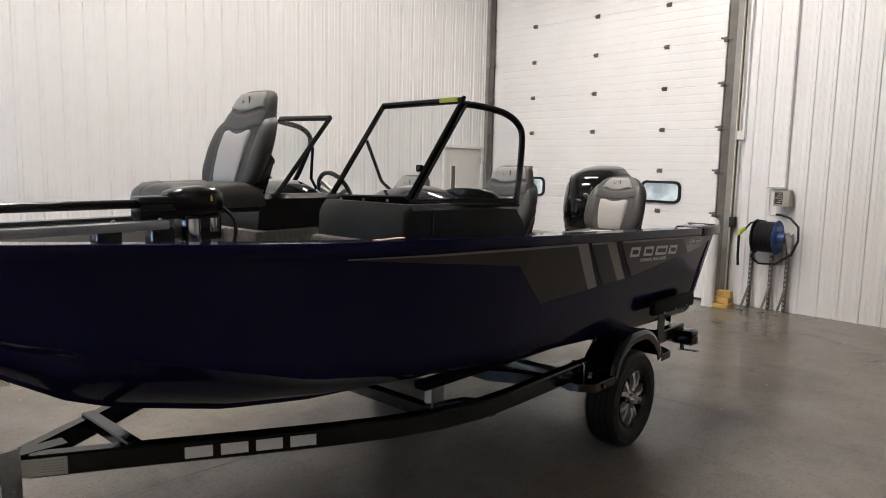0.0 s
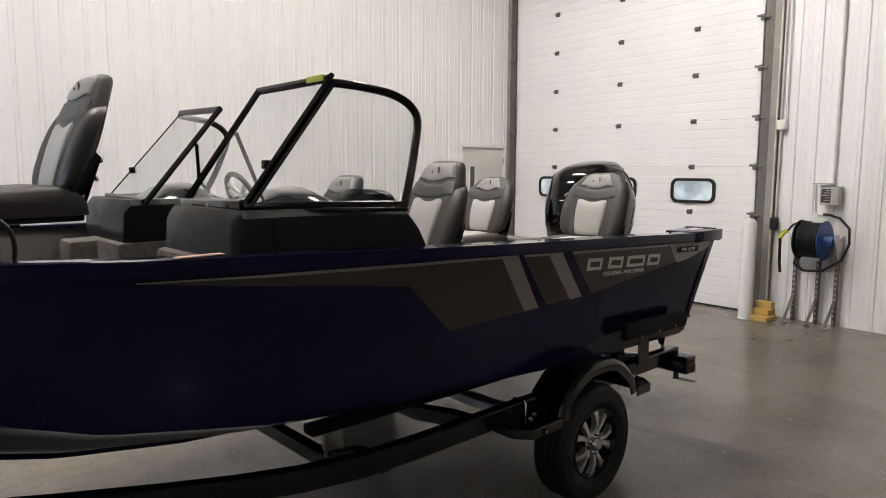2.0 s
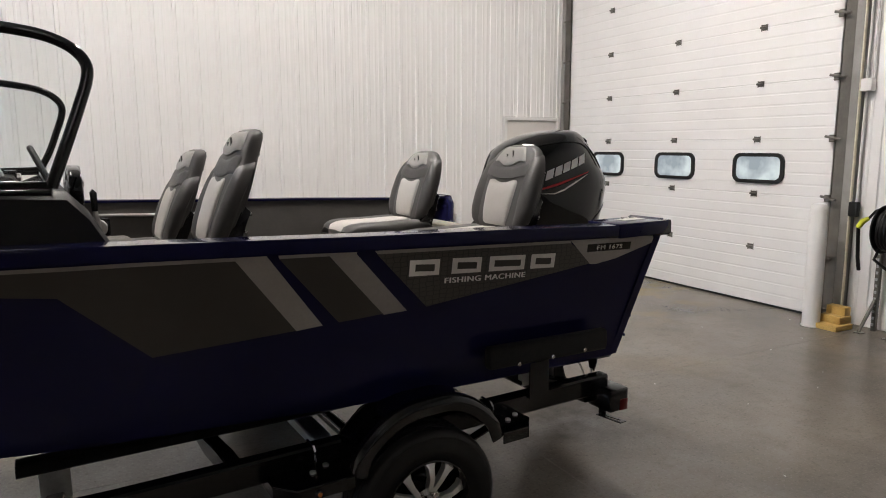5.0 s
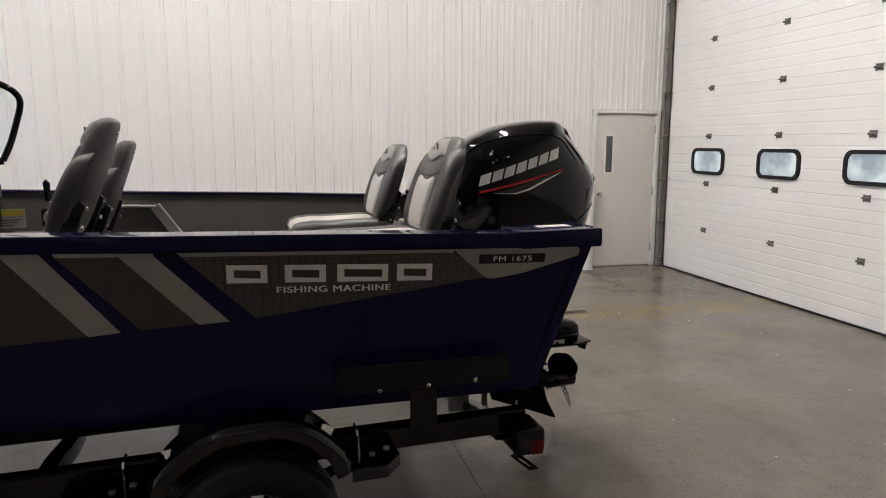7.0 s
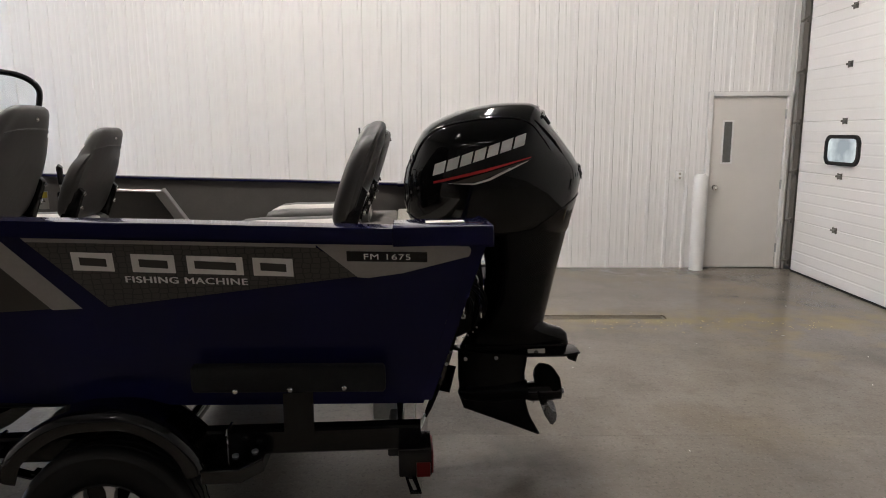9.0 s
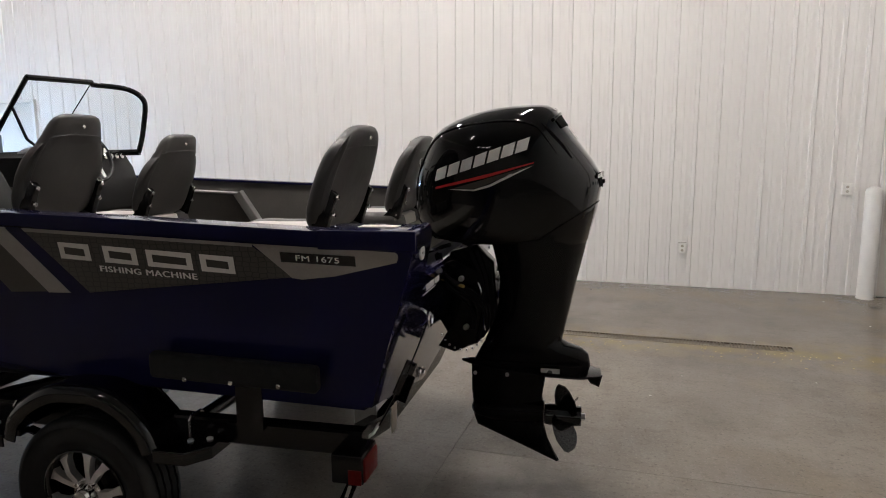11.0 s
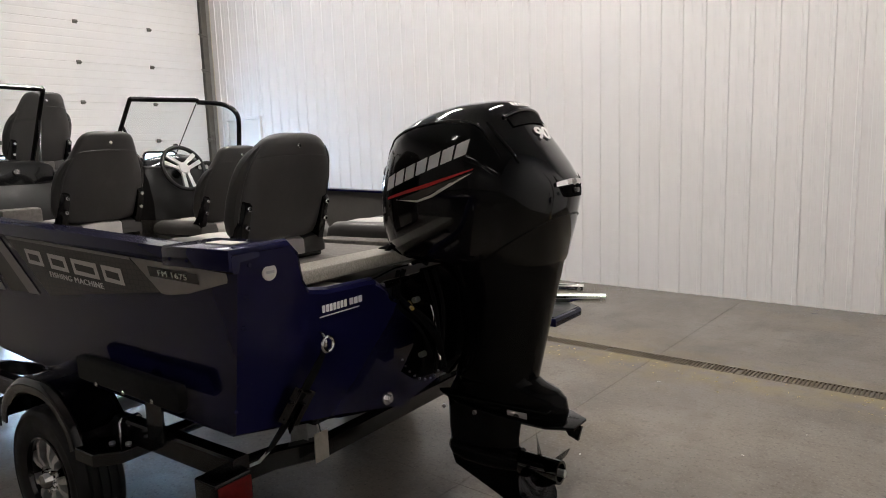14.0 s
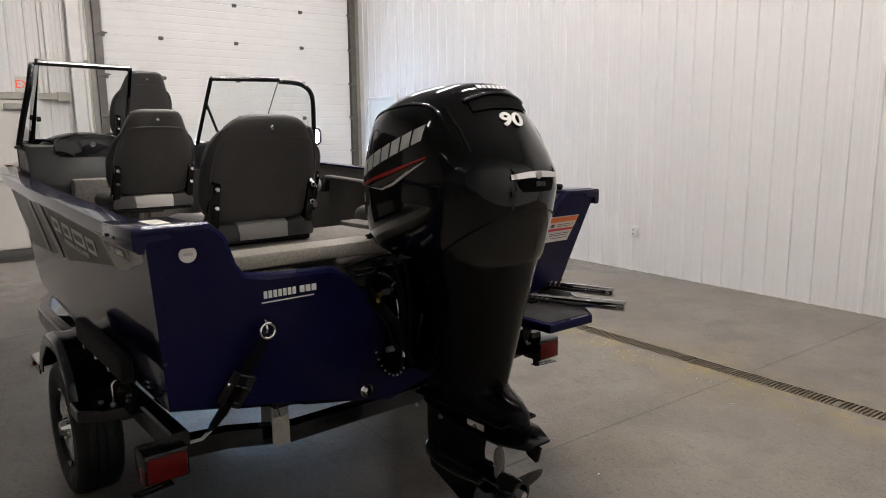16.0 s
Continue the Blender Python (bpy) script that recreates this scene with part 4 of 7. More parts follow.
        bar(bm, [(-1.70, yb - s * 0.056, 1.306), (-1.40, yb - s * 0.056, 0.855)], 0.05, 0.055, 0.004)
        part("pocket_rim", bm, ALU, pk, "grey aluminium rim")
    return t, hull


boat, hull = fishing_boat()


# ---------------------------------------------------------------- side graphics, laid on the hull's side
def graphic(name, outline, mat, label, lift=0.003, parent=None, shift=0.0, side=-1):
    """A thin sheet on the hull's side, from an outline of (along, height)."""
    lo_a, hi_a = min(p[0] for p in outline), max(p[0] for p in outline)
    cuts = sorted({lo_a, hi_a, *[p[0] for p in outline], *[lo_a + (hi_a - lo_a) * k / 40 for k in range(41)], *[a for a in stations if lo_a < a < hi_a]})
    bm = bmesh.new()
    prev = None
    for a in cuts:
        a = min(max(a, lo_a + 1e-5), hi_a - 1e-5)
        zs = []
        for p, q in zip(outline, outline[1:] + outline[:1]):
            if (p[0] - a) * (q[0] - a) <= 0 and p[0] != q[0]:
                zs.append(p[1] + (q[1] - p[1]) * (a - p[0]) / (q[0] - p[0]))
        if len(zs) < 2:
            continue
        z0, z1 = min(zs), max(zs)
        row = []
        for k in range(5):
            z = z0 + (z1 - z0) * k / 4
            row.append(bm.verts.new((a, side * (side_y(a, z) + lift), z)))
        if prev:
            for k in range(4):
                bm.faces.new((prev[k], row[k], row[k + 1], prev[k + 1]))
        prev = row
    return part(name, bm, mat, parent or hull, label, smooth=40)


def stripe_z(a):
    return lerp(a, [-3.42, -2.94, -2.26, -1.85, -1.466, -0.55, -0.046], [1.376, 1.368, 1.350, 1.332, 1.312, 1.272, 1.252])


for SIDE in (-1, 1):
    g = dict(side=SIDE)
    graphic("pinstripe", [(-3.42, 1.376), (-2.94, 1.368), (-2.26, 1.350), (-1.853, 1.332), (-1.853, 1.320), (-2.26, 1.337), (-2.94, 1.357), (-3.42, 1.372)], SILV, "thin silver pinstripe", 0.005, **g)
    graphic("grey_panel", [(-3.41, 1.371), (-2.94, 1.357), (-2.26, 1.338), (-1.95, 1.326), (-1.745, 1.055), (-2.21, 1.037), (-2.45, 1.262), (-2.75, 1.300)], GREYD, "charcoal graphic panel", 0.003, **g)
    graphic("silver_band", [(-1.955, 1.326), (-1.853, 1.330), (-1.655, 1.060), (-1.75, 1.054)], SILV, "slanted silver band", 0.004, **g)
    graphic("grey_panel", [(-1.812, 1.318), (-1.64, 1.310), (-1.415, 1.070), (-1.595, 1.062)], GREYD, "charcoal graphic panel", 0.003, **g)
    graphic("silver_band", [(-1.64, 1.312), (-1.538, 1.308), (-1.323, 1.068), (-1.42, 1.066)], SILV, "slanted silver band", 0.004, **g)
    graphic("pinstripe", [(-1.816, 1.331), (-1.538, 1.316), (-1.538, 1.306), (-1.812, 1.318)], SILV, "thin silver pinstripe", 0.005, **g)
    graphic("pinstripe", [(-1.470, 1.314), (-0.55, 1.272), (-0.55, 1.260), (-1.458, 1.300)], SILV, "thin silver pinstripe", 0.005, **g)
    graphic("grey_panel", [(-1.460, 1.300), (-0.55, 1.261), (-0.405, 1.158), (-1.240, 1.072)], GREYH, "charcoal graphic panel with a faint cell pattern", 0.003, **g)
    graphic("silver_band", [(-0.553, 1.272), (-0.050, 1.252), (-0.043, 1.242), (-0.046, 1.218), (-0.27, 1.164), (-0.385, 1.150), (-0.42, 1.154)], SILV, "silver end panel", 0.004, **g)
    graphic("model_plate", [(-0.452, 1.246), (-0.188, 1.236), (-0.188, 1.201), (-0.452, 1.211)], BLACKG, "black model plate", 0.007, **g)
    # maker's name as four plain silver blocks
    for f0, f1 in ((0.0, 0.185), (0.265, 0.46), (0.515, 0.77), (0.815, 1.0)):
        a0, a1 = -1.326 + 0.698 * f0, -1.326 + 0.698 * f1
        zt, ze = 1.264 - 0.040 * f0, 1.264 - 0.040 * f1
        graphic("emblem", [(a0, zt), (a1, ze), (a1, ze - 0.062), (a0, zt - 0.062)], SILVL, "plain silver block of the maker's mark", 0.006, **g)
        graphic("emblem_core", [(a0 + 0.024, zt - 0.018), (a1 - 0.022, ze - 0.018), (a1 - 0.022, ze - 0.045), (a0 + 0.024, zt - 0.045)], GREYD, "", 0.0075, **g)


def hull_letters(txt, a, z, height, mat, label, wide, lift, tilt, heavy=0.0):
    bm = letters(txt, height, 0.0015, wide=wide, apart=1.1)
    if heavy:
        # a heavier face: the same letters laid twice, a little apart
        more = letters(txt, height * 1.04, 0.0015, wide=wide * 0.96, apart=1.1)
        for v in more.verts:
            v.co += Vector((heavy, -0.0003, 0))
        me = bpy.data.meshes.new("letters")
        more.to_mesh(me)
        more.free()
        bm.from_mesh(me)
    for v in bm.verts:
        x = a + v.co.x
        zz = z + v.co.z + tilt * v.co.x
        v.co = Vector((x, -(side_y(x, zz) + lift) + v.co.y, zz))
    part("lettering", bm, mat, hull, label, smooth=0)


hull_letters("FISHING MACHINE", -0.976, 1.158, 0.0215, WHITEV, "white raised slogan lettering", 1.41, 0.006, -0.05, heavy=0.0022)
hull_letters("FM 1675", -0.320, 1.2235, 0.019, SILVL, "silver model lettering", 1.52, 0.0095, -0.04)
part("capacity_label", boxed(-3.315, -3.16, -0.925, -0.890, 1.4475, 1.4505), ORANGEP, hull, "orange and white label on the gunwale")


# ---------------------------------------------------------------- consoles and windshields
def console(s, parent):
    """Moulded console; s is -1 to port."""
    bm = bmesh.new()
    y0, y1 = sorted((s * 0.25, s * 0.965))
    rings = []
    for a, zt, ins in ((-3.105, 1.40, 0.012), (-3.095, 1.545, 0.012), (-3.065, 1.578, 0.0), (-2.80, 1.577, 0.0), (-2.62, 1.575, 0.0), *(((-2.40, 1.562, 0.0), (-2.345, 1.50, 0.0), (-2.27, 1.36, 0.0)) if s < 0 else ((-2.55, 1.562, 0.0), (-2.51, 1.50, 0.0), (-2.47, 1.36, 0.0)))):
        o = s * min(0.935, hull_at(a)[0] - 0.085)
        y0, y1 = sorted((s * 0.25, o))
        o0, o1 = y0 + ins, y1 - ins
        c = 0.025
        rings.append([(a, o0, 1.22), (a, o1, 1.22), (a, o1, zt - c), (a, o1 - c, zt), (a, o0 + c, zt), (a, o0, zt - c)])
    loft(bm, rings)
    con = part("console", bm, CONSOLE, parent, "black moulded console", smooth=40)
    part("panel_seam", boxed(-2.965, -2.958, s * 0.888 - 0.006, s * 0.888 + 0.006, 1.44, 1.55), PLASTIC, con)
    # dash pod behind the glass
    rings = []
    for a, zt, w in ((-2.92, 1.575, 0.22), (-2.82, 1.635, 0.26), (-2.70, 1.650, 0.27), (-2.60, 1.60, 0.26), (-2.54, 1.50, 0.25)):
        yc = s * 0.56
        rings.append([(a, yc + w * math.cos(math.pi * k / 10), 1.50 + (zt - 1.50) * max(0.0, math.sin(math.pi * k / 10)) ** 0.6) for k in range(11)])
    part("dash_pod", loft(bmesh.new(), rings), BLACKG, con, "black glossy dash pod", smooth=40)
    if s > 0:
        for k in range(5):
            part("gauge", disc(bmesh.new(), (-2.53, 0.655 + 0.05 * k, 1.550), 0.018, "x", 0.02, 14, 0.004), CHROME, con, "chrome-rimmed gauge")
        part("gauge_panel", boxed(-2.59, -2.537, 0.62, 0.895, 1.50, 1.585, bevel=0.005), BLACKG, con)
    else:
        ol = egg(0.20, 0.075, 20, 3.0)
        bm = plate(bmesh.new(), [(s * 0.60 + u, 1.555 + v) for u, v in ol], "x", -2.385, -2.345, 0.010)
        part("glove_lid", bm, BLACKG, con, "glossy black glove box lid")
        part("latch", disc(bmesh.new(), (-2.34, s * 0.60, 1.57), 0.016, "x", 0.016, 12, 0.004), CHROME, con)
    return con


def windshield(s, parent):
    """Framed front and side glazing; s is -1 to port."""
    if s < 0:
        fb0, fb1 = Vector((-3.01, -0.235, 1.578)), Vector((-3.025, -0.795, 1.592))
        ft0, ft1 = Vector((-2.672, -0.262, 2.050)), Vector((-2.655, -0.790, 2.056))
        drop, out = 0.0, 0.0
    else:
        fb0, fb1 = Vector((-3.00, 0.255, 1.560)), Vector((-3.015, 0.755, 1.575))
        ft0, ft1 = Vector((-2.622, 0.245, 2.008)), Vector((-2.615, 0.745, 2.020))
        drop, out = 0.030, 0.048
    sa0 = Vector((-2.435, s * (0.957 - out), 1.576))
    bm = bmesh.new()
    tube(bm, [fb0, ft0], 0.014, 8)
    tube(bm, [ft0, ft1], 0.0165, 8)
    bar(bm, [fb0 + Vector((0, 0, 0.0)), fb1], 0.030, 0.045)
    tube(bm, [fb1, ft1 + (ft1 - fb1).normalized() * (0.02 if s < 0 else 0.0)], 0.011 if s < 0 else 0.0035, 8)
    fr = part("windshield", bm, BLACKP, parent, "black framed windshield section")
    bm = bmesh.new()
    # top rail runs aft, bends down to the rear foot
    ctrl = [fb1.lerp(ft1, 0.965) + Vector((0.012, 0, 0))] + [Vector((x, s * (y - out), z - drop)) for x, y, z in ((-2.595, 0.830, 2.033), (-2.50, 0.848, 2.022), (-2.415, 0.862, 2.006), (-2.350, 0.876, 1.975), (-2.316, 0.888, 1.933), (-2.316, 0.898, 1.885), (-2.342, 0.914, 1.81), (-2.385, 0.936, 1.70))] + [sa0]
    tube(bm, eased(ctrl), 0.0168, 10)
    bar(bm, [fb1 + Vector((0, s * 0.004, -0.006)), fb1.lerp(sa0, 0.5) + Vector((0, s * 0.015, 0)), sa0], 0.022, 0.034)
    bar(bm, [fb1 + Vector((0, s * 0.012, -0.020)), fb1.lerp(sa0, 0.5) + Vector((0, s * 0.027, -0.014)), sa0 + Vector((0, s * 0.010, -0.014))], 0.030, 0.018)
    if s < 0:
        bar(bm, [fb1 + Vector((0.020, s * 0.008, 0.0)), ft1 + Vector((0.014, s * 0.008, -0.012))], 0.036, 0.013, 0.004)
    part("side_frame", bm, BLACKP, fr, "bent black side frame", smooth=50)
    bm = bmesh.new()
    bm.faces.new([bm.verts.new(p) for p in (fb0, fb1, ft1, ft0)])
    pane = part("pane", bm, GLASS, fr, "clear windshield pane", smooth=0)
    pane.visible_shadow = False
    bm = bmesh.new()
    nrm = (sa0 - fb1).cross(ctrl[4] - fb1).normalized()

    def flat(p):
        """Brings a point sideways into the pane's plane."""
        return Vector((p.x, p.y - (p - fb1).dot(nrm) / nrm.y, p.z))
    va, vb, vc = (bm.verts.new(flat(p)) for p in (fb1, sa0, ctrl[0]))
    bm.faces.new((va, vb, vc))
    rear = [vb] + [bm.verts.new(flat(p)) for p in reversed(ctrl[1:-1])] + [vc]
    for k in range(len(rear) // 2):
        q = [rear[k], rear[k + 1], rear[-2 - k], rear[-1 - k]]
        q = [v for i, v in enumerate(q) if v not in q[:i]]
        if len(q) > 2:
            bm.faces.new(q)
    pane = part("pane", bm, GLASS, fr, "clear side pane", smooth=0)
    pane.visible_shadow = False
    bm = tube(bmesh.new(), [fb0.lerp(ft0, 0.62) + Vector((0.02, 0, 0)), Vector((-2.72, s * 0.30, 1.66)), Vector((-2.66, s * 0.33, 1.60))], 0.009, 8)
    part("strut", bm, BLACKP, fr, "thin black support strut")
    mid = fb1.lerp(ft1, 0.30)
    part("latch", boxed(mid.x - 0.018, mid.x + 0.012, mid.y + s * -0.028 - 0.012, mid.y + s * -0.028 + 0.012, mid.z - 0.012, mid.z + 0.020, bevel=0.005), PLASTIC, fr)
    if s < 0:
        p, q = ft0.lerp(ft1, 0.76), ft0.lerp(ft1, 0.97)
        part("yellow_tag", bar(bmesh.new(), [p + Vector((-0.016, 0, 0.004)), q + Vector((-0.016, 0, 0.004))], 0.008, 0.022, 0.001), LIME, fr, "yellow tag on the top rail")
    for k in range(3):
        c = fb0.lerp(fb1, 0.2 + 0.3 * k)
        part("screw", disc(bmesh.new(), (c.x - 0.017, c.y, c.z), 0.007, "x", 0.006, 10, 0.001), ALU, fr)


for s in (-1, 1):
    console(s, boat)
    windshield(s, boat)


def steering_wheel():
    hub = Vector((-2.435, 0.455, 1.542))
    m = BOAT @ Matrix.Translation(hub) @ pose(0, 0, 0, 0, -22, 0)
    t = thing("steering_wheel", m, "black steering wheel with three bright metal spokes", "steering wheel")
    part("rim", tube(bmesh.new(), [(0.02, 0.150 * math.cos(k * math.pi / 16), 0.150 * math.sin(k * math.pi / 16)) for k in range(32)], 0.014, 8, closed=True), RUBBER, t)
    for ang in (90 + 60, 30, 270):
        r = radians(ang)
        bm = bmesh.new()
        d = Vector((0, math.cos(r), math.sin(r)))
        n = Vector((0, -math.sin(r), math.cos(r)))
        for o in (-1, 1):
            loft(bm, [[d * 0.03 + n * (o * 0.018 + w) + Vector((h, 0, 0)) for w, h in ((-0.011, 0.012), (0.011, 0.012), (0.011, 0.026), (-0.011, 0.026))], [d * 0.142 + n * (o * 0.030 + w) + Vector((h, 0, 0)) for w, h in ((-0.014, 0.016), (0.014, 0.016), (0.014, 0.030), (-0.014, 0.030))]])
        part("spoke", bm, MACH, t, "twin bright aluminium spoke")
    part("hub", disc(bmesh.new(), (0.015, 0, 0), 0.042, "x", 0.03, 20, 0.008), MACH, t, "bright hub")
    part("column", tube(bmesh.new(), [(0, 0, 0), (-0.16, 0, 0)], 0.03, 12), PLASTIC, t)


steering_wheel()


# ---------------------------------------------------------------- seats
def seat(name, label, width=0.45, tall=0.42, cushion=0.44, lean=0.17, domed=False, mid_mat=None, mid_back=None, thick=0.8):
    """Folding boat seat: origin under the hinge, facing -x; its cushion's top at 0.11."""
    t = thing(name, pose(0, 0, 0), label, "chair", "folding chairs of the boat")
    w = width / 2
    # cushion: three panels side by side
    for k, (f0, f1, mat) in enumerate(((-1.0, -0.48, SEATD), (-0.47, 0.47, mid_mat or SEATL), (0.48, 1.0, SEATD))):
        rings = []
        for x, h, ins in ((0.105, 0.045, 0.018), (0.098, 0.085, 0.008), (0.06, 0.103, 0.002), (-0.02, 0.108, 0.0), (-cushion * 0.55, 0.104, 0.0), (-cushion + 0.12, 0.107, 0.0), (-cushion + 0.05, 0.100, 0.008), (-cushion + 0.015, 0.083, 0.022), (-cushion, 0.050, 0.034), (-cushion + 0.015, 0.022, 0.040)):
            y0, y1 = f0 * (w - ins), f1 * (w - ins)
            c0 = 0.034 if k == 0 else 0.004
            c1 = 0.034 if k == 2 else 0.004
            rings.append([(x, y0 + 0.3 * c0, 0.01), (x, y1 - 0.3 * c1, 0.01), (x, y1, max(0.012, h - c1 * 1.5)), (x, y1 - 0.3 * c1, max(0.014, h - c1 * 0.4)), (x, y1 - c1, h), (x, (y0 + y1) / 2, h + 0.006), (x, y0 + c0, h), (x, y0 + 0.3 * c0, max(0.014, h - c0 * 0.4)), (x, y0, max(0.012, h - c0 * 1.5))])
        rings = [[(q[0], q[1], 0.01 + (q[2] - 0.01) * thick) for q in r] for r in rings]
        part("cushion", loft(bmesh.new(), rings), mat, t, "padded grey vinyl seat cushion", smooth=50)
    part("seat_pan", boxed(-cushion + 0.03, 0.09, -w + 0.02, w - 0.02, -0.012, 0.012, bevel=0.008), PLASTIC, t, "black moulded seat pan")
    # backrest shell: rings up the back, each leaning aft
    lev = [(0.0, 0.62, 0.050), (0.03, 0.76, 0.078), (0.10, 0.88, 0.098), (0.22, 0.95, 0.108), (0.42, 0.97, 0.112), (0.56, 0.92, 0.108), (0.66, 0.84, 0.104), (0.75, 0.75, 0.100), (0.83, 0.68, 0.098), (0.92, 0.60, 0.090), (0.965, 0.53, 0.076), (0.99, 0.43, 0.050), (1.0, 0.30, 0.022)]
    if domed:
        lev = [(0.0, 0.66, 0.050), (0.03, 0.79, 0.080), (0.10, 0.90, 0.100), (0.24, 0.97, 0.110), (0.42, 0.98, 0.114), (0.60, 0.95, 0.110), (0.72, 0.89, 0.105), (0.82, 0.80, 0.098), (0.89, 0.71, 0.090), (0.94, 0.61, 0.078), (0.975, 0.49, 0.060), (0.992, 0.36, 0.040), (1.0, 0.24, 0.020)]
    knots = [q[0] for q in lev]

    def mid(f):
        return 0.045 + lean * f + 0.02 * f * f

    def skin(phi, f, grow=0.0):
        """A point of the shell: phi 0 in front, 90 degrees at the side."""
        hw = lerp(f, knots, [q[1] for q in lev]) * w + grow
        th = lerp(f, knots, [q[2] for q in lev]) / 2 + grow
        c, n = math.cos(phi), math.sin(phi)
        # the front is slightly hollow between the bolsters
        hollow = 0.012 * max(0.0, c) ** 3 * max(0.0, 1 - 1.4 * f)
        return Vector((mid(f) - math.copysign(abs(c) ** 0.67, c) * th + hollow, math.copysign(abs(n) ** 0.67, n) * hw, 0.075 + f * tall))
    fs = sorted({*knots, *[k / 20 for k in range(20)]})
    back = part("backrest", loft(bmesh.new(), [[skin(2 * math.pi * k / 32, f) for k in range(32)] for f in fs]), SEATD, t, "charcoal vinyl backrest", smooth=60)

    def pad(name, place, mat, lift, label, n=12, m=14):
        """A stuffed panel on the shell; place(s, t) gives phi and height share."""
        bm = bmesh.new()
        grid = []
        for i in range(n + 1):
            row = []
            for k in range(m + 1):
                s, q = i / n, k / m
                edge = min(1.0, 6 * min(s, 1 - s), 6 * min(q, 1 - q))
                bulge = (1 - (2 * s - 1) ** 4) * (1 - (2 * q - 1) ** 4)
                row.append(bm.verts.new(skin(*place(s, q), -0.004 + lift * (0.55 * edge ** 0.5 + 0.45 * bulge) + (0.006 if edge > 0 else 0))))
            grid.append(row)
        for i in range(n):
            for k in range(m):
                bm.faces.new((grid[i][k], grid[i + 1][k], grid[i + 1][k + 1], grid[i][k + 1]))
        return part(name, bm, mat, back, label, smooth=50)

    def wave(s):
        return 0.035 * abs(2 * s - 1) ** 1.5 - 0.012 * math.cos(4 * math.pi * (s - 0.5))
    pad("centre_panel", lambda s, q: ((2 * s - 1) * (0.32 + 0.10 * q), 0.05 + q * (0.535 + wave(s))), mid_back or SEATL, 0.010, "light grey centre panel")
    if domed:
        pad("headrest_panel", lambda s, q: ((2 * s - 1) * (0.60 - 0.05 * q), (0.765 + 1.6 * wave(s)) * (1 - q) + 0.985 * q), SEATM, 0.008, "mid grey headrest panel")
    else:
        pad("headrest_panel", lambda s, q: ((2 * s - 1) * (1.0 - 0.1 * q), (0.785 + 1.2 * wave(s)) * (1 - q) + 0.985 * q), SEATM, 0.008, "mid grey headrest panel")
    pad("yoke_panel", lambda s, q: ((2 * s - 1) * (0.98 + 0.25 * q), (0.60 + 1.0 * wave(s)) * (1 - q) + (0.765 + 1.2 * wave(s)) * q), SEATG, 0.004, "charcoal yoke below the headrest", 14, 8)
    high = 0.90 if domed else 0.745
    for s0 in (-1, 1):
        pad("bolster", lambda s, q: (s0 * (0.60 + 1.15 * s - 0.06 * math.sin(math.pi * q) + (0.25 * q ** 4 if not domed else 0.18 * q ** 5)), 0.03 + (high - 0.03 - 0.05 * (1 - s)) * q), SEATG, 0.017, "grey vinyl side bolster", 8, 20)
    f = 0.885
    x = skin(0, f).x - 0.0125
    bm = bmesh.new()
    box(bm, x - 0.003, x + 0.004, -0.026, -0.022, 0.075 + f * tall - 0.018, 0.075 + f * tall + 0.022)
    box(bm, x - 0.003, x + 0.004, -0.022, 0.026, 0.075 + f * tall - 0.018, 0.075 + f * tall - 0.014)
    box(bm, x - 0.003, x + 0.004, 0.022, 0.026, 0.075 + f * tall - 0.014, 0.075 + f * tall + 0.004)
    part("emblem", bm, SEATD, back, "small embossed mark")
    part("button", disc(bmesh.new(), (skin(math.pi, 0.88).x + 0.002, 0, 0.075 + 0.88 * tall), 0.009, "x", 0.010, 12, 0.003), CHROME, back)
    # welt down the middle of the back's edge
    for s0 in (-1, 1):
        part("piping", tube(bmesh.new(), [skin(s0 * 1.95, 0.04 + (high - 0.06) * k / 14, 0.001) for k in range(15)], 0.0035, 6), SEATD, back)
    # stitched seam across the back below the headrest
    part("seam", tube(bmesh.new(), [skin(math.pi + w0, 0.80 - 0.05 * abs(w0) ** 2 * 0.5, 0.0006) for w0 in [(-1.15 + 2.3 * k / 18) for k in range(19)]], 0.0022, 6), SEATD, back)
    # hinge arms with bolts
    for s in (-1, 1):
        y = s * (w * 0.86)
        bm = bmesh.new()
        e = lean * 0.21 / tall
        pts = [(-0.02, 0.01), (0.075, 0.005), (0.098, 0.06), (0.086 + e, 0.225), (0.068 + e, 0.245), (0.045 + e, 0.22), (0.045, 0.10), (-0.02, 0.05)]
        plate(bm, pts, "y", y - 0.016, y + 0.016, 0.003)
        arm = part("hinge_arm", bm, BLACKP, t, "black steel hinge arm")
        for pz in (0.215, 0.145):
            bm = disc(bmesh.new(), (0.100 + (e - 0.012) * pz / 0.22, y, pz), 0.010, "x", 0.012, 10, 0.003)
            part("bolt", bm, CHROME, arm)
        for q in range(3):
            part("bolt", disc(bmesh.new(), (0.074 + 0.006 * q, y + s * 0.018, 0.03 + 0.026 * q), 0.006, "y", 0.006, 8, 0.001), CHROME, arm)
    return t


def seat_post(name, parent_m, h, label):
    t = thing(name, parent_m, label, "seat post", "seat posts")
    part("tube", tube(bmesh.new(), [(0, 0, 0.0), (0, 0, h)], 0.036, 14), CHROME, t)
    part("base", disc(bmesh.new(), (0, 0, 0.008), 0.11, "z", 0.016, 20, 0.004), PLASTIC, t)
    part("swivel", boxed(-0.09, 0.09, -0.09, 0.09, h - 0.02, h, bevel=0.008), BLACKP, t)


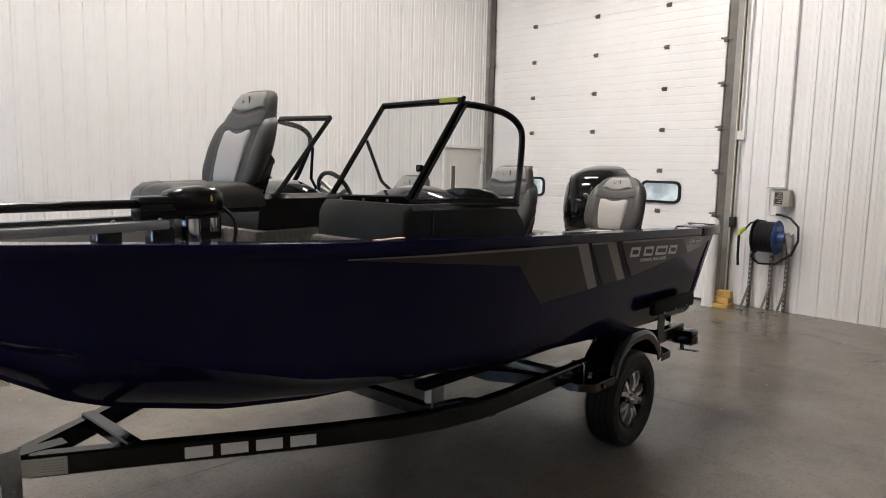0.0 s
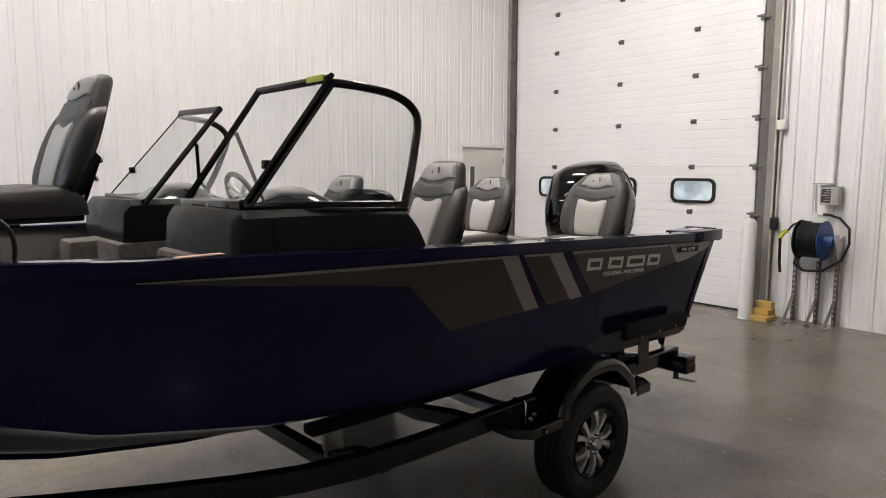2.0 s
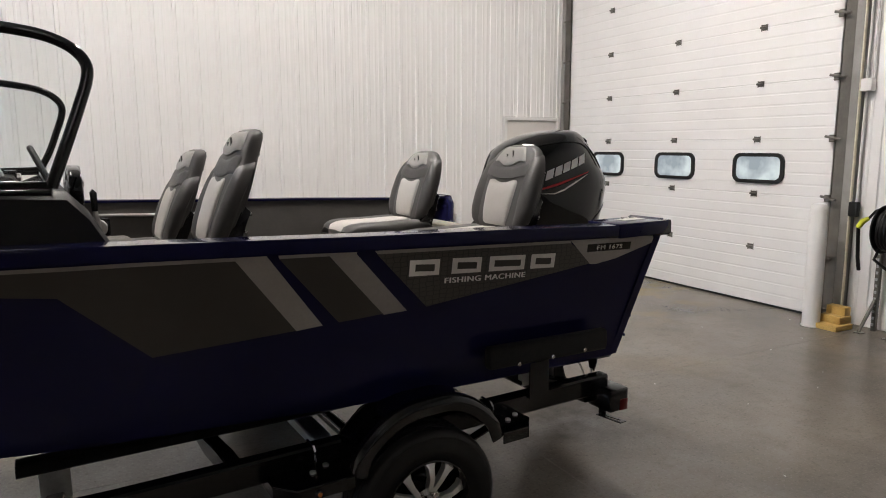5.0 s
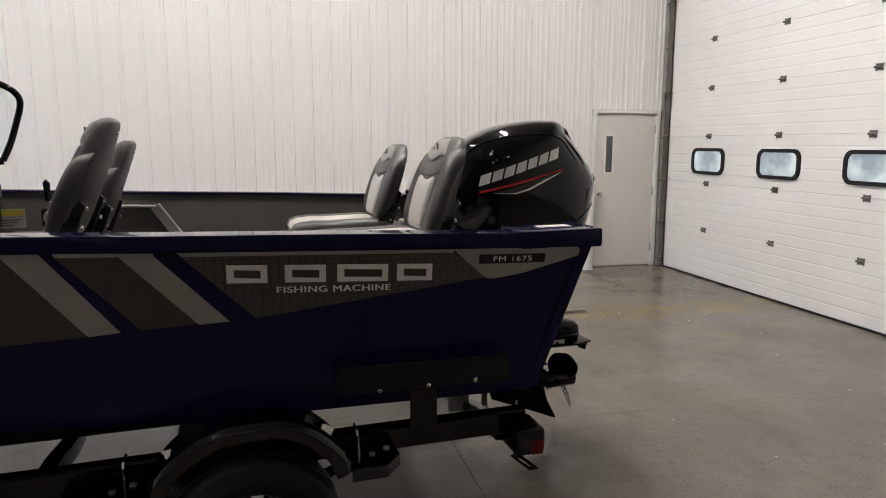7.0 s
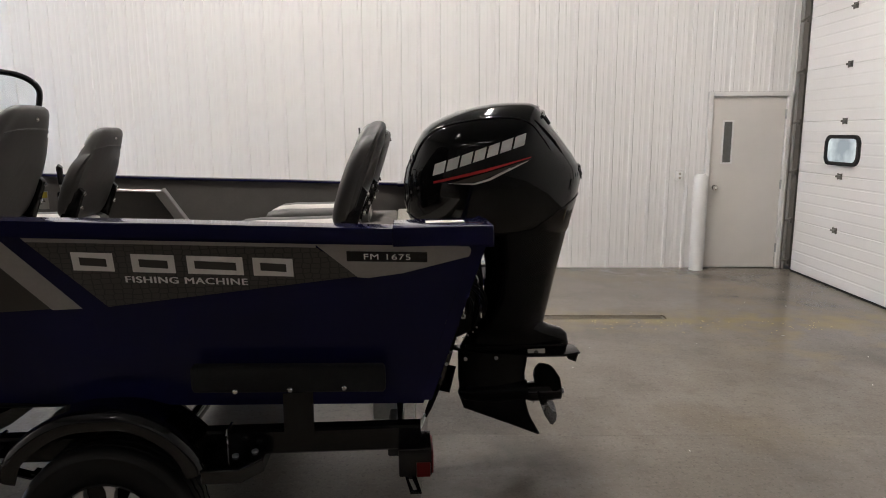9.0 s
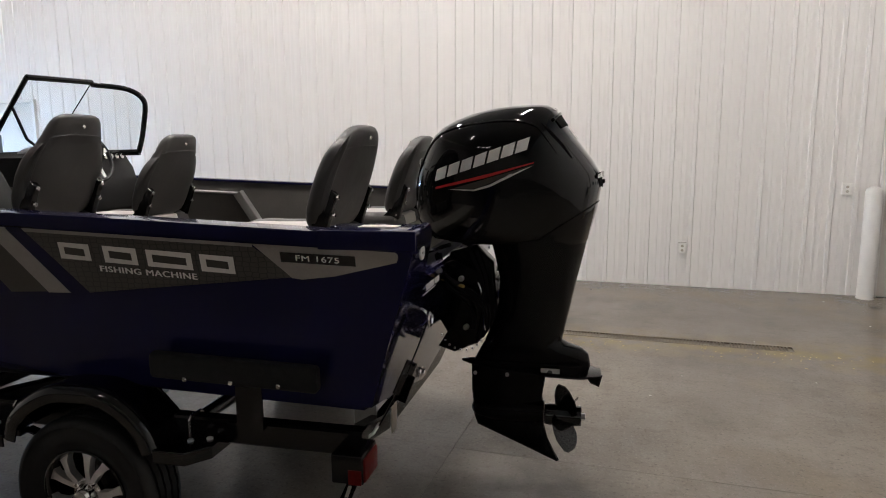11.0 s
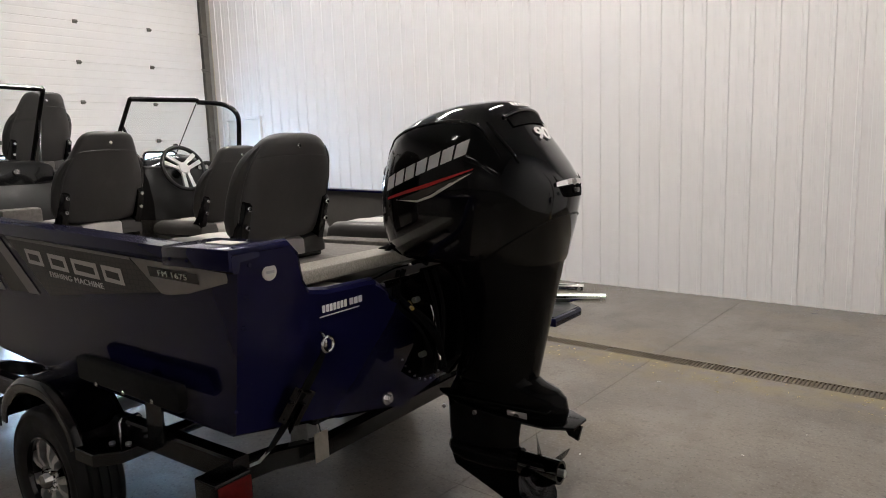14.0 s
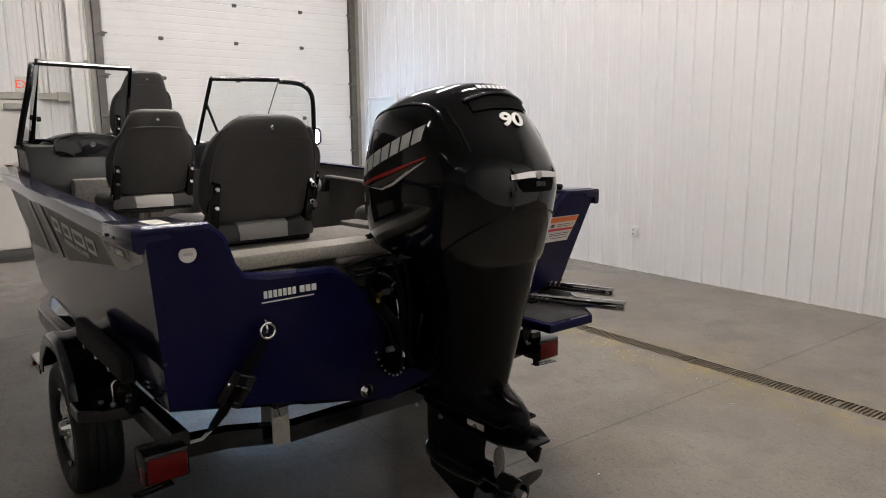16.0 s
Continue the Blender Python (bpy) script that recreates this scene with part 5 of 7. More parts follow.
s_port = seat("fishing_chair", "folding charcoal and light grey vinyl chair facing the console", 0.45, 0.46)
s_port.matrix_basis = BOAT @ pose(-1.95, -0.424, 1.215)
s_helm = copy_thing(s_port, BOAT @ pose(-1.99, 0.395, 1.137))
tagged(s_helm, "folding charcoal and light grey vinyl chair behind the steering wheel")
s_aft = seat("fishing_chair", "folding charcoal and light grey vinyl chair beside the outboard", 0.46, 0.415, 0.44, 0.13, True)
s_aft.matrix_basis = BOAT @ pose(-0.55, -0.443, 1.182)
s_aft2 = copy_thing(s_aft, BOAT @ pose(-0.55, 0.52, 1.150))
tagged(s_aft2, "folding charcoal and light grey vinyl chair on the aft deck")
s_bow = seat("fishing_chair", "tall charcoal and light grey vinyl pedestal chair on the bow deck", 0.43, 0.48, 0.345, 0.175, False, SEATD, thick=1.1)
s_bow.matrix_basis = BOAT @ pose(-3.48, -0.015, 1.54, 0, 0, 4)
seat_post("seat_post", BOAT @ pose(-3.66, -0.01, 1.24), 0.283, "polished steel pedestal post under the bow chair")
seat_post("seat_post", BOAT @ pose(-2.07, -0.424, 0.90), 0.303, "polished steel pedestal post under the port chair")
seat_post("seat_post", BOAT @ pose(-2.07, 0.395, 0.90), 0.225, "polished steel pedestal post under the helm chair")


# ---------------------------------------------------------------- outboard
def outboard():
    t = thing("outboard_motor", BOAT @ pose(0, 0.02, 0), "black four-stroke outboard motor with red and silver stripe on the transom", "outboard motor")
    lv = [(1.155, -0.12, 0.52, 0.190), (1.175, -0.20, 0.529, 0.212), (1.22, -0.238, 0.540, 0.223), (1.30, -0.262, 0.562, 0.233), (1.40, -0.262, 0.580, 0.240), (1.46, -0.250, 0.572, 0.241), (1.52, -0.224, 0.535, 0.240), (1.58, -0.198, 0.490, 0.235), (1.63, -0.168, 0.450, 0.226), (1.665, -0.128, 0.425, 0.211), (1.695, -0.072, 0.405, 0.191), (1.722, 0.0, 0.388, 0.164), (1.742, 0.09, 0.368, 0.129), (1.753, 0.17, 0.345, 0.082), (1.757, 0.225, 0.30, 0.033)]
    zs = [q[0] for q in lv]

    def ring(z, grow=0.0, n=40, p=2.9):
        a0, a1, w = (lerp(z, zs, [q[k] for q in lv]) for k in (1, 2, 3))
        out = []
        for u, v in egg((a1 - a0) / 2 + grow, w + grow, n, p, 2.5):
            x = (a0 + a1) / 2 + u
            # narrower towards the nose
            f = 1 - 0.10 * max(0.0, -u / ((a1 - a0) / 2)) ** 2
            out.append((x, v * f, z))
        return out
    fine = []
    for z0, z1 in zip(zs, zs[1:]):
        fine += [z0, (z0 + z1) / 2]
    fine.append(zs[-1])
    cow = part("cowl", loft(bmesh.new(), [ring(z) for z in fine]), COWL, t, "glossy black engine cowl", smooth=50)
    # seam between the cowl and the chaps
    def seam_pts(lift):
        pts = []
        for k, (u, v, _) in enumerate(ring(1.30, 0.0015, 60)):
            z = lerp(u, [-0.26, -0.15, 0.18, 0.33, 0.56], [1.255, 1.165, 1.165, 1.180, 1.335])
            r = ring(z, lift, 60)[k]
            pts.append(r)
        return pts
    part("seam", tube(bmesh.new(), seam_pts(0.0005), 0.003, 6, closed=True), CASTING, cow)
    # side facet: raised plane round the maker's mark, and vents beside the crown
    for s in (-1, 1):
        bm = bmesh.new()
        pts = [(p.x, p.z) for p in eased([Vector((a, 0, z)) for a, z in ((-0.238, 1.34), (-0.232, 1.44), (-0.195, 1.54), (-0.155, 1.60), (-0.10, 1.640), (0.0, 1.668), (0.18, 1.686), (0.30, 1.665), (0.36, 1.60), (0.40, 1.54))], 3)]
        tube(bm, [(a, s * (cowl_y(lv, zs, a, z) - 0.0015), z) for a, z in pts], [0.003 + 0.004 * min(1, k / 4, (len(pts) - 1 - k) / 4) for k in range(len(pts))], 8)
        part("crown_ridge", bm, COWL, cow, "moulded ridge round the crown", smooth=60)
        # slanted vent
        bm = bmesh.new()
        tube(bm, [(a, s * (cowl_y(lv, zs, a, z) - 0.003), z) for a, z in ((0.33, 1.672), (0.37, 1.63), (0.42, 1.575), (0.455, 1.525))], [0.004, 0.008, 0.008, 0.004], 8)
        part("vent", bm, VOID, cow, "slot vent, its shade painted black")
        # maker's name as seven plain slanted white blocks, a red and a silver stripe
        for k in range(7):
            a0 = -0.132 + k * 0.0595
            zc = 1.458 + 0.133 * (k * 0.0595) / 0.41
            hgt = 0.052
            pts = [(a0, zc - hgt / 2), (a0 + 0.050, zc - hgt / 2 + 0.016), (a0 + 0.062, zc + hgt / 2 + 0.018), (a0 + 0.012, zc + hgt / 2)]
            cowl_patch("mark_block", pts, WHITEV, cow, s, lv, zs, "plain white block of the maker's mark")
        cowl_patch("red_stripe", [(-0.128, 1.398), (0.10, 1.448), (0.305, 1.508), (0.305, 1.513), (0.10, 1.462), (-0.128, 1.408)], REDV, cow, s, lv, zs, "red stripe")
        cowl_patch("grey_stripe", [(-0.05, 1.402), (0.06, 1.402), (0.17, 1.445), (0.305, 1.502), (0.20, 1.472), (0.08, 1.438)], GREYD, cow, s, lv, zs, "dark grey stripe")
        cowl_patch("silver_stripe", [(-0.07, 1.399), (0.05, 1.392), (0.12, 1.410), (0.21, 1.453), (0.305, 1.500), (0.20, 1.461), (0.12, 1.421), (0.05, 1.399)], SILVL, cow, s, lv, zs, "silver stripe")
    # round plate on the front of the cowl
    fr = ring(1.50)
    yf = -0.075
    xf = min(fr, key=lambda p: abs(p[1] - yf) + (9 if p[0] > 0 else 0))[0]
    part("front_emblem", disc(bmesh.new(), (xf - 0.001, yf, 1.50), 0.030, "x", 0.010, 20, 0.003), CHROME, cow, "round chrome emblem")
    part("front_emblem_core", disc(bmesh.new(), (xf - 0.005, yf, 1.50), 0.022, "x", 0.008, 20, 0.002), PLASTIC, cow)
    # rear: power number, crown opening as a sheet of painted shade, chrome latch
    def rear_patch(name, low, high, y0, y1, mat, lift, label):
        """A sheet on the cowl's back between two heights, which may bow with the offset."""
        rows = []
        for k in range(13):
            y = y0 + (y1 - y0) * k / 12
            za, zb = low(y), high(y)
            rows.append([(cowl_back(lv, zs, y, za + (zb - za) * q / 4) + lift, y, za + (zb - za) * q / 4) for q in range(5)])
        return part(name, loft(bmesh.new(), rows, closed=False), mat, cow, label, smooth=60)
    bm = letters("90", 0.046, 0.002, shear=0.18, wide=1.75, bold=0.03, fine=True)
    for v in bm.verts:
        z = 1.630 + v.co.z
        y = v.co.x
        v.co = Vector((cowl_back(lv, zs, y, z) + 0.007 - v.co.y, y, z))
    part("power_number", bm, WHITEV, cow, "white power number", smooth=0)
    rear_patch("crown_opening", lambda y: 1.668 - 0.9 * y * y, lambda y: 1.712 - 1.6 * y * y, -0.125, 0.125, VOID, 0.006, "air intake under the crown, its shade painted black")
    lip = [(cowl_back(lv, zs, y, 1.716 - 1.6 * y * y) + 0.004, y, 1.718 - 1.6 * y * y) for y in [-0.135 + 0.27 * k / 12 for k in range(13)]]
    part("crown_lip", tube(bmesh.new(), lip, 0.007, 8), COWL, cow, "moulded lip over the intake", smooth=60)
    for k in range(7):
        y0 = -0.07 + k * 0.02
        rear_patch("mark_block", lambda y: 1.733, lambda y: 1.744, y0, y0 + 0.016, WHITEV, 0.008, "plain white block of the maker's mark")
    rear_patch("cowl_latch", lambda y: 1.444 - 0.5 * y * y, lambda y: 1.464 - 0.9 * y * y, -0.105, 0.105, CHROME, 0.009, "chrome cowl latch strip")
    rear_patch("latch_recess", lambda y: 1.398 + 9 * max(0.0, abs(y) - 0.06) ** 2 * 8, lambda y: 1.442 - 0.5 * y * y, -0.094, 0.094, VOID, 0.006, "latch recess, its shade painted black")
    part("latch_button", boxed(0.582, 0.594, -0.022, 0.022, 1.412, 1.432, bevel=0.005), BLACKG, cow)
    part("latch_emblem", disc(bmesh.new(), (cowl_back(lv, zs, 0, 1.452) + 0.010, 0, 1.452), 0.013, "x", 0.006, 14, 0.002), ALU, cow)

    # lower shroud
    def leg(z, a0, a1, w, n=32, p=2.6):
        return [((a0 + a1) / 2 + u, v * (1 - 0.35 * max(0.0, u / ((a1 - a0) / 2)) ** 2), z) for u, v in egg((a1 - a0) / 2, w, n, p)]
    rows = [(1.30, 0.06, 0.550, 0.215), (1.20, 0.08, 0.531, 0.212), (1.10, 0.105, 0.508, 0.192), (0.98, 0.13, 0.478, 0.164), (0.85, 0.12, 0.450, 0.143), (0.74, 0.085, 0.425, 0.125), (0.690, 0.06, 0.415, 0.116), (0.672, 0.055, 0.445, 0.104), (0.655, 0.045, 0.505, 0.090), (0.63, 0.03, 0.535, 0.084), (0.575, 0.0, 0.545, 0.080), (0.545, -0.005, 0.535, 0.076)]
    part("mid_section", loft(bmesh.new(), [leg(*q) for q in rows]), CASTING, t, "black mid section", smooth=50)
    # swivel bracket, clamps, hoses
    bm = bmesh.new()
    plate(bm, [(-0.10, 1.10), (0.02, 1.13), (0.10, 1.05), (0.12, 0.78), (0.02, 0.66), (-0.10, 0.68), (-0.17, 0.80)], "y", -0.055, 0.055, 0.012)
    part("swivel_bracket", bm, CASTING, t, "black swivel bracket")
    for s in (-1, 1):
        bm = plate(bmesh.new(), [(-0.16, 1.045), (-0.05, 1.08), (0.06, 1.03), (0.085, 0.93), (0.04, 0.70), (-0.06, 0.655), (-0.135, 0.68), (-0.05, 0.80), (-0.035, 0.98), (-0.16, 0.99)], "y", min(s * 0.10, s * 0.17), max(s * 0.10, s * 0.17), 0.008)
        cb = part("clamp_bracket", bm, CASTING, t, "black clamp bracket")
        for a, z in ((-0.02, 1.0), (0.0, 0.78)):
            bm = tube(bmesh.new(), [(a, s * 0.168, z), (a, s * 0.20, z)], 0.012, 8)
            part("bolt", bm, ALU, cb)
        part("trim_ram", tube(bmesh.new(), [(-0.02, s * 0.075, 0.70), (0.06, s * 0.075, 0.92)], 0.020, 10), CASTING, t)
    part("zinc", tube(bmesh.new(), [(-0.055, -0.19, 0.985), (0.0, -0.235, 0.975)], [0.011, 0.007], 8), BRASS, t, "small brass fitting")
    random.seed(5)
    for k in range(9):
        y = -0.20 + 0.05 * k
        p0 = Vector((-0.33 - 0.05 * random.random(), y * 0.8, 1.13))
        p3 = Vector((-0.02 + 0.06 * random.random(), y * 0.7, 1.17))
        pts = []
        for q in range(9):
            f = q / 8
            pts.append(p0.lerp(p3, f) + Vector((0, 0.02 * math.sin(5 * f + k), 0.055 * math.sin(math.pi * f) - 0.03 * random.random())))
        part("hose", tube(bmesh.new(), pts, 0.009 + 0.006 * random.random(), 8), WEB, t, "black rigging hose")
    for k in range(2):
        y = -0.17 + 0.03 * k
        pts = [(0.02 + 0.02 * k, y, 1.12), (0.07 + 0.015 * k, y - 0.012, 1.0), (0.085, y - 0.015, 0.86 + 0.02 * k), (0.05, y, 0.72)]
        part("hose", tube(bmesh.new(), eased(pts, 3), 0.008, 8), WEB, t, "black hose")
    # fasteners along the bracket's rim, thin cables and a bright ram rod
    for k in range(9):
        g = radians(205 + 15 * k)
        part("rivet", disc(bmesh.new(), (-0.02 + 0.105 * math.cos(g), -0.1735, 0.785 + 0.115 * math.sin(g)), 0.0045, "y", 0.006, 8, 0.001), ALU, t)
    for k in range(7):
        a0, a1 = -0.15 + 0.03 * random.random(), 0.0 + 0.09 * random.random()
        pts = [(a0, -0.10 - 0.05 * random.random(), 1.10), (a0 + 0.05, -0.205 - 0.02 * random.random(), 1.03 - 0.05 * random.random()), (a1, -0.205 - 0.015 * random.random(), 0.93 - 0.06 * random.random()), (a1 + 0.02, -0.19, 0.80), (a1 - 0.02, -0.12, 0.72)]
        part("cable", tube(bmesh.new(), eased(pts, 4), 0.0035 + 0.0025 * random.random(), 6), WEB, t, "thin black cable")
    part("ram_rod", tube(bmesh.new(), [(0.085, -0.185, 0.77), (0.075, -0.185, 0.92)], 0.006, 8), CHROME, t, "bright ram rod")
    part("ram_rod", tube(bmesh.new(), eased([(0.055, -0.19, 0.985), (0.07, -0.195, 0.95), (0.06, -0.19, 0.90)], 3), 0.004, 8), CHROME, t, "bright ram rod")
    part("tilt_tube", tube(bmesh.new(), [(-0.12, -0.27, 1.065), (-0.12, 0.27, 1.065)], 0.017, 12), CHROME, t, "steel tilt tube")
    part("steering_link", tube(bmesh.new(), [(-0.10, -0.30, 1.055), (-0.20, -0.26, 1.075), (-0.20, -0.10, 1.105), (-0.10, -0.04, 1.13)], 0.010, 8), CHROME, t, "steel steering link")
    # cavitation plate and gear case
    ol = [(-0.06, 0.0), (-0.02, 0.028), (0.10, 0.085), (0.30, 0.120), (0.50, 0.105), (0.592, 0.055)]
    ol = ol + [(a, -y) for a, y in reversed(ol) if y > 0]
    bm = plate(bmesh.new(), ol, "z", 0.0, 0.012, 0.003)
    for v in bm.verts:
        v.co.z += 0.560 - 0.045 * (v.co.x + 0.03)
    part("cavitation_plate", bm, CASTING, t, "black cavitation plate")
    part("splash_plate", boxed(0.02, 0.50, -0.088, 0.088, 0.585, 0.597, bevel=0.004), CASTING, t)
    part("trim_tab", plate(bmesh.new(), [(0.52, 0.535), (0.60, 0.530), (0.585, 0.475), (0.545, 0.490)], "y", -0.010, 0.010, 0.003), CASTING, t, "black trim tab")
    lab = part("label", boxed(0.325, 0.41, -0.0865, -0.0835, 0.535, 0.575), PAPER, t, "small white label")
    part("mark", disc(bmesh.new(), (0.366, -0.0875, 0.556), 0.012, "y", 0.002, 14), LINER, lab)
    for a in (0.02, 0.17):
        part("bolt", disc(bmesh.new(), (a, -0.082, 0.533), 0.009, "y", 0.012, 10, 0.002), ALU, t)
    rows = [(0.56, -0.012, 0.345, 0.042), (0.48, -0.012, 0.335, 0.036), (0.42, -0.012, 0.325, 0.036), (0.36, -0.006, 0.330, 0.042), (0.315, 0.0, 0.330, 0.040), (0.285, 0.01, 0.325, 0.030)]
    part("gear_case", loft(bmesh.new(), [leg(*q, n=24, p=2.0) for q in rows]), CASTING, t, "black gear case", smooth=50)
    rings = []
    for a, r in ((-0.014, 0.004), (-0.006, 0.022), (0.02, 0.040), (0.09, 0.052), (0.20, 0.054), (0.29, 0.048), (0.335, 0.046)):
        rings.append([(a, r * math.cos(2 * math.pi * k / 20), 0.335 + 1.15 * r * math.sin(2 * math.pi * k / 20)) for k in range(20)])
    part("torpedo", loft(bmesh.new(), rings), CASTING, t, "rounded gear housing", smooth=60)
    bm = plate(bmesh.new(), [(-0.005, 0.31), (0.015, 0.25), (0.30, 0.135), (0.395, 0.092), (0.405, 0.098), (0.345, 0.20), (0.325, 0.31)], "y", -0.011, 0.011, 0.005)
    part("skeg", bm, CASTING, t, "black skeg")
    # propeller
    rings = []
    for a, r in ((0.338, 0.046), (0.36, 0.052), (0.50, 0.047), (0.507, 0.047), (0.507, 0.036), (0.49, 0.034)):
        rings.append([(a, r * math.cos(2 * math.pi * k / 24), 0.325 + r * math.sin(2 * math.pi * k / 24)) for k in range(24)])
    prop = part("propeller", loft(bmesh.new(), rings), BLACKG, t, "black three-bladed propeller", smooth=50)
    part("nut", tube(bmesh.new(), [(0.48, 0, 0.325), (0.525, 0, 0.325)], 0.015, 6), ALU, prop)
    for b in range(3):
        rows = []
        for q in range(7):
            f = q / 6
            r = 0.045 + 0.125 * f
            wd = 0.045 + 0.055 * math.sin(math.pi * min(1, f * 0.85 + 0.12))
            if q == 6:
                wd = 0.018
            rr = []
            for k in range(7):
                g = k / 6 * 2 - 1
                ang = radians(100 + 120 * b) + g * wd / r * 0.8 + 0.25 * f
                rr.append((0.425 + g * wd * 0.55 + 0.02 * f, r * math.cos(ang), 0.325 + r * math.sin(ang)))
            rows.append(rr)
        bm = loft(bmesh.new(), rows, closed=False)
        bmesh.ops.solidify(bm, geom=bm.faces[:], thickness=0.005)
        part("blade", bm, BLACKG, prop, smooth=50)
    return t


def cowl_y(lv, zs, a, z):
    """Half width of the cowl at a place along and up."""
    a0, a1, w = (lerp(z, zs, [q[k] for q in lv]) for k in (1, 2, 3))
    u = (a - (a0 + a1) / 2) / ((a1 - a0) / 2)
    u = min(max(u, -0.999), 0.999)
    v = w * max(0.0, 1 - abs(u) ** 2.9) ** (1 / 2.5)
    return v * (1 - 0.10 * max(0.0, -u) ** 2)


def cowl_back(lv, zs, y, z):
    """How far aft the cowl reaches at a height and offset."""
    a0, a1, w = (lerp(z, zs, [q[k] for q in lv]) for k in (1, 2, 3))
    v = min(0.999, abs(y) / w)
    return (a0 + a1) / 2 + (a1 - a0) / 2 * (1 - v ** 2.5) ** (1 / 2.9)


def cowl_patch(name, outline, mat, parent, s, lv, zs, label, lift=0.0025):
    """A thin sheet on the cowl's side, from a convex outline of (along, height)."""
    lo_a, hi_a = min(p[0] for p in outline), max(p[0] for p in outline)
    bm, prev = bmesh.new(), None
    cuts = sorted({*[p[0] for p in outline], *[lo_a + (hi_a - lo_a) * k / 8 for k in range(9)]})
    for a in cuts:
        a = min(max(a, lo_a + 1e-5), hi_a - 1e-5)
        hits = [p[1] + (q[1] - p[1]) * (a - p[0]) / (q[0] - p[0]) for p, q in zip(outline, outline[1:] + outline[:1]) if (p[0] - a) * (q[0] - a) <= 0 and p[0] != q[0]]
        if len(hits) < 2:
            continue
        z0, z1 = min(hits), max(hits)
        row = [bm.verts.new((a, s * (cowl_y(lv, zs, a, z0 + (z1 - z0) * k / 3) + lift), z0 + (z1 - z0) * k / 3)) for k in range(4)]
        if prev:
            for k in range(3):
                bm.faces.new((prev[k], row[k], row[k + 1], prev[k + 1]))
        prev = row
    return part(name, bm, mat, parent, label, smooth=60)


BRASS = surface("brass", (0.55, 0.38, 0.12), 0.3, metal=1.0, var=0.1, scale=20)
outboard()


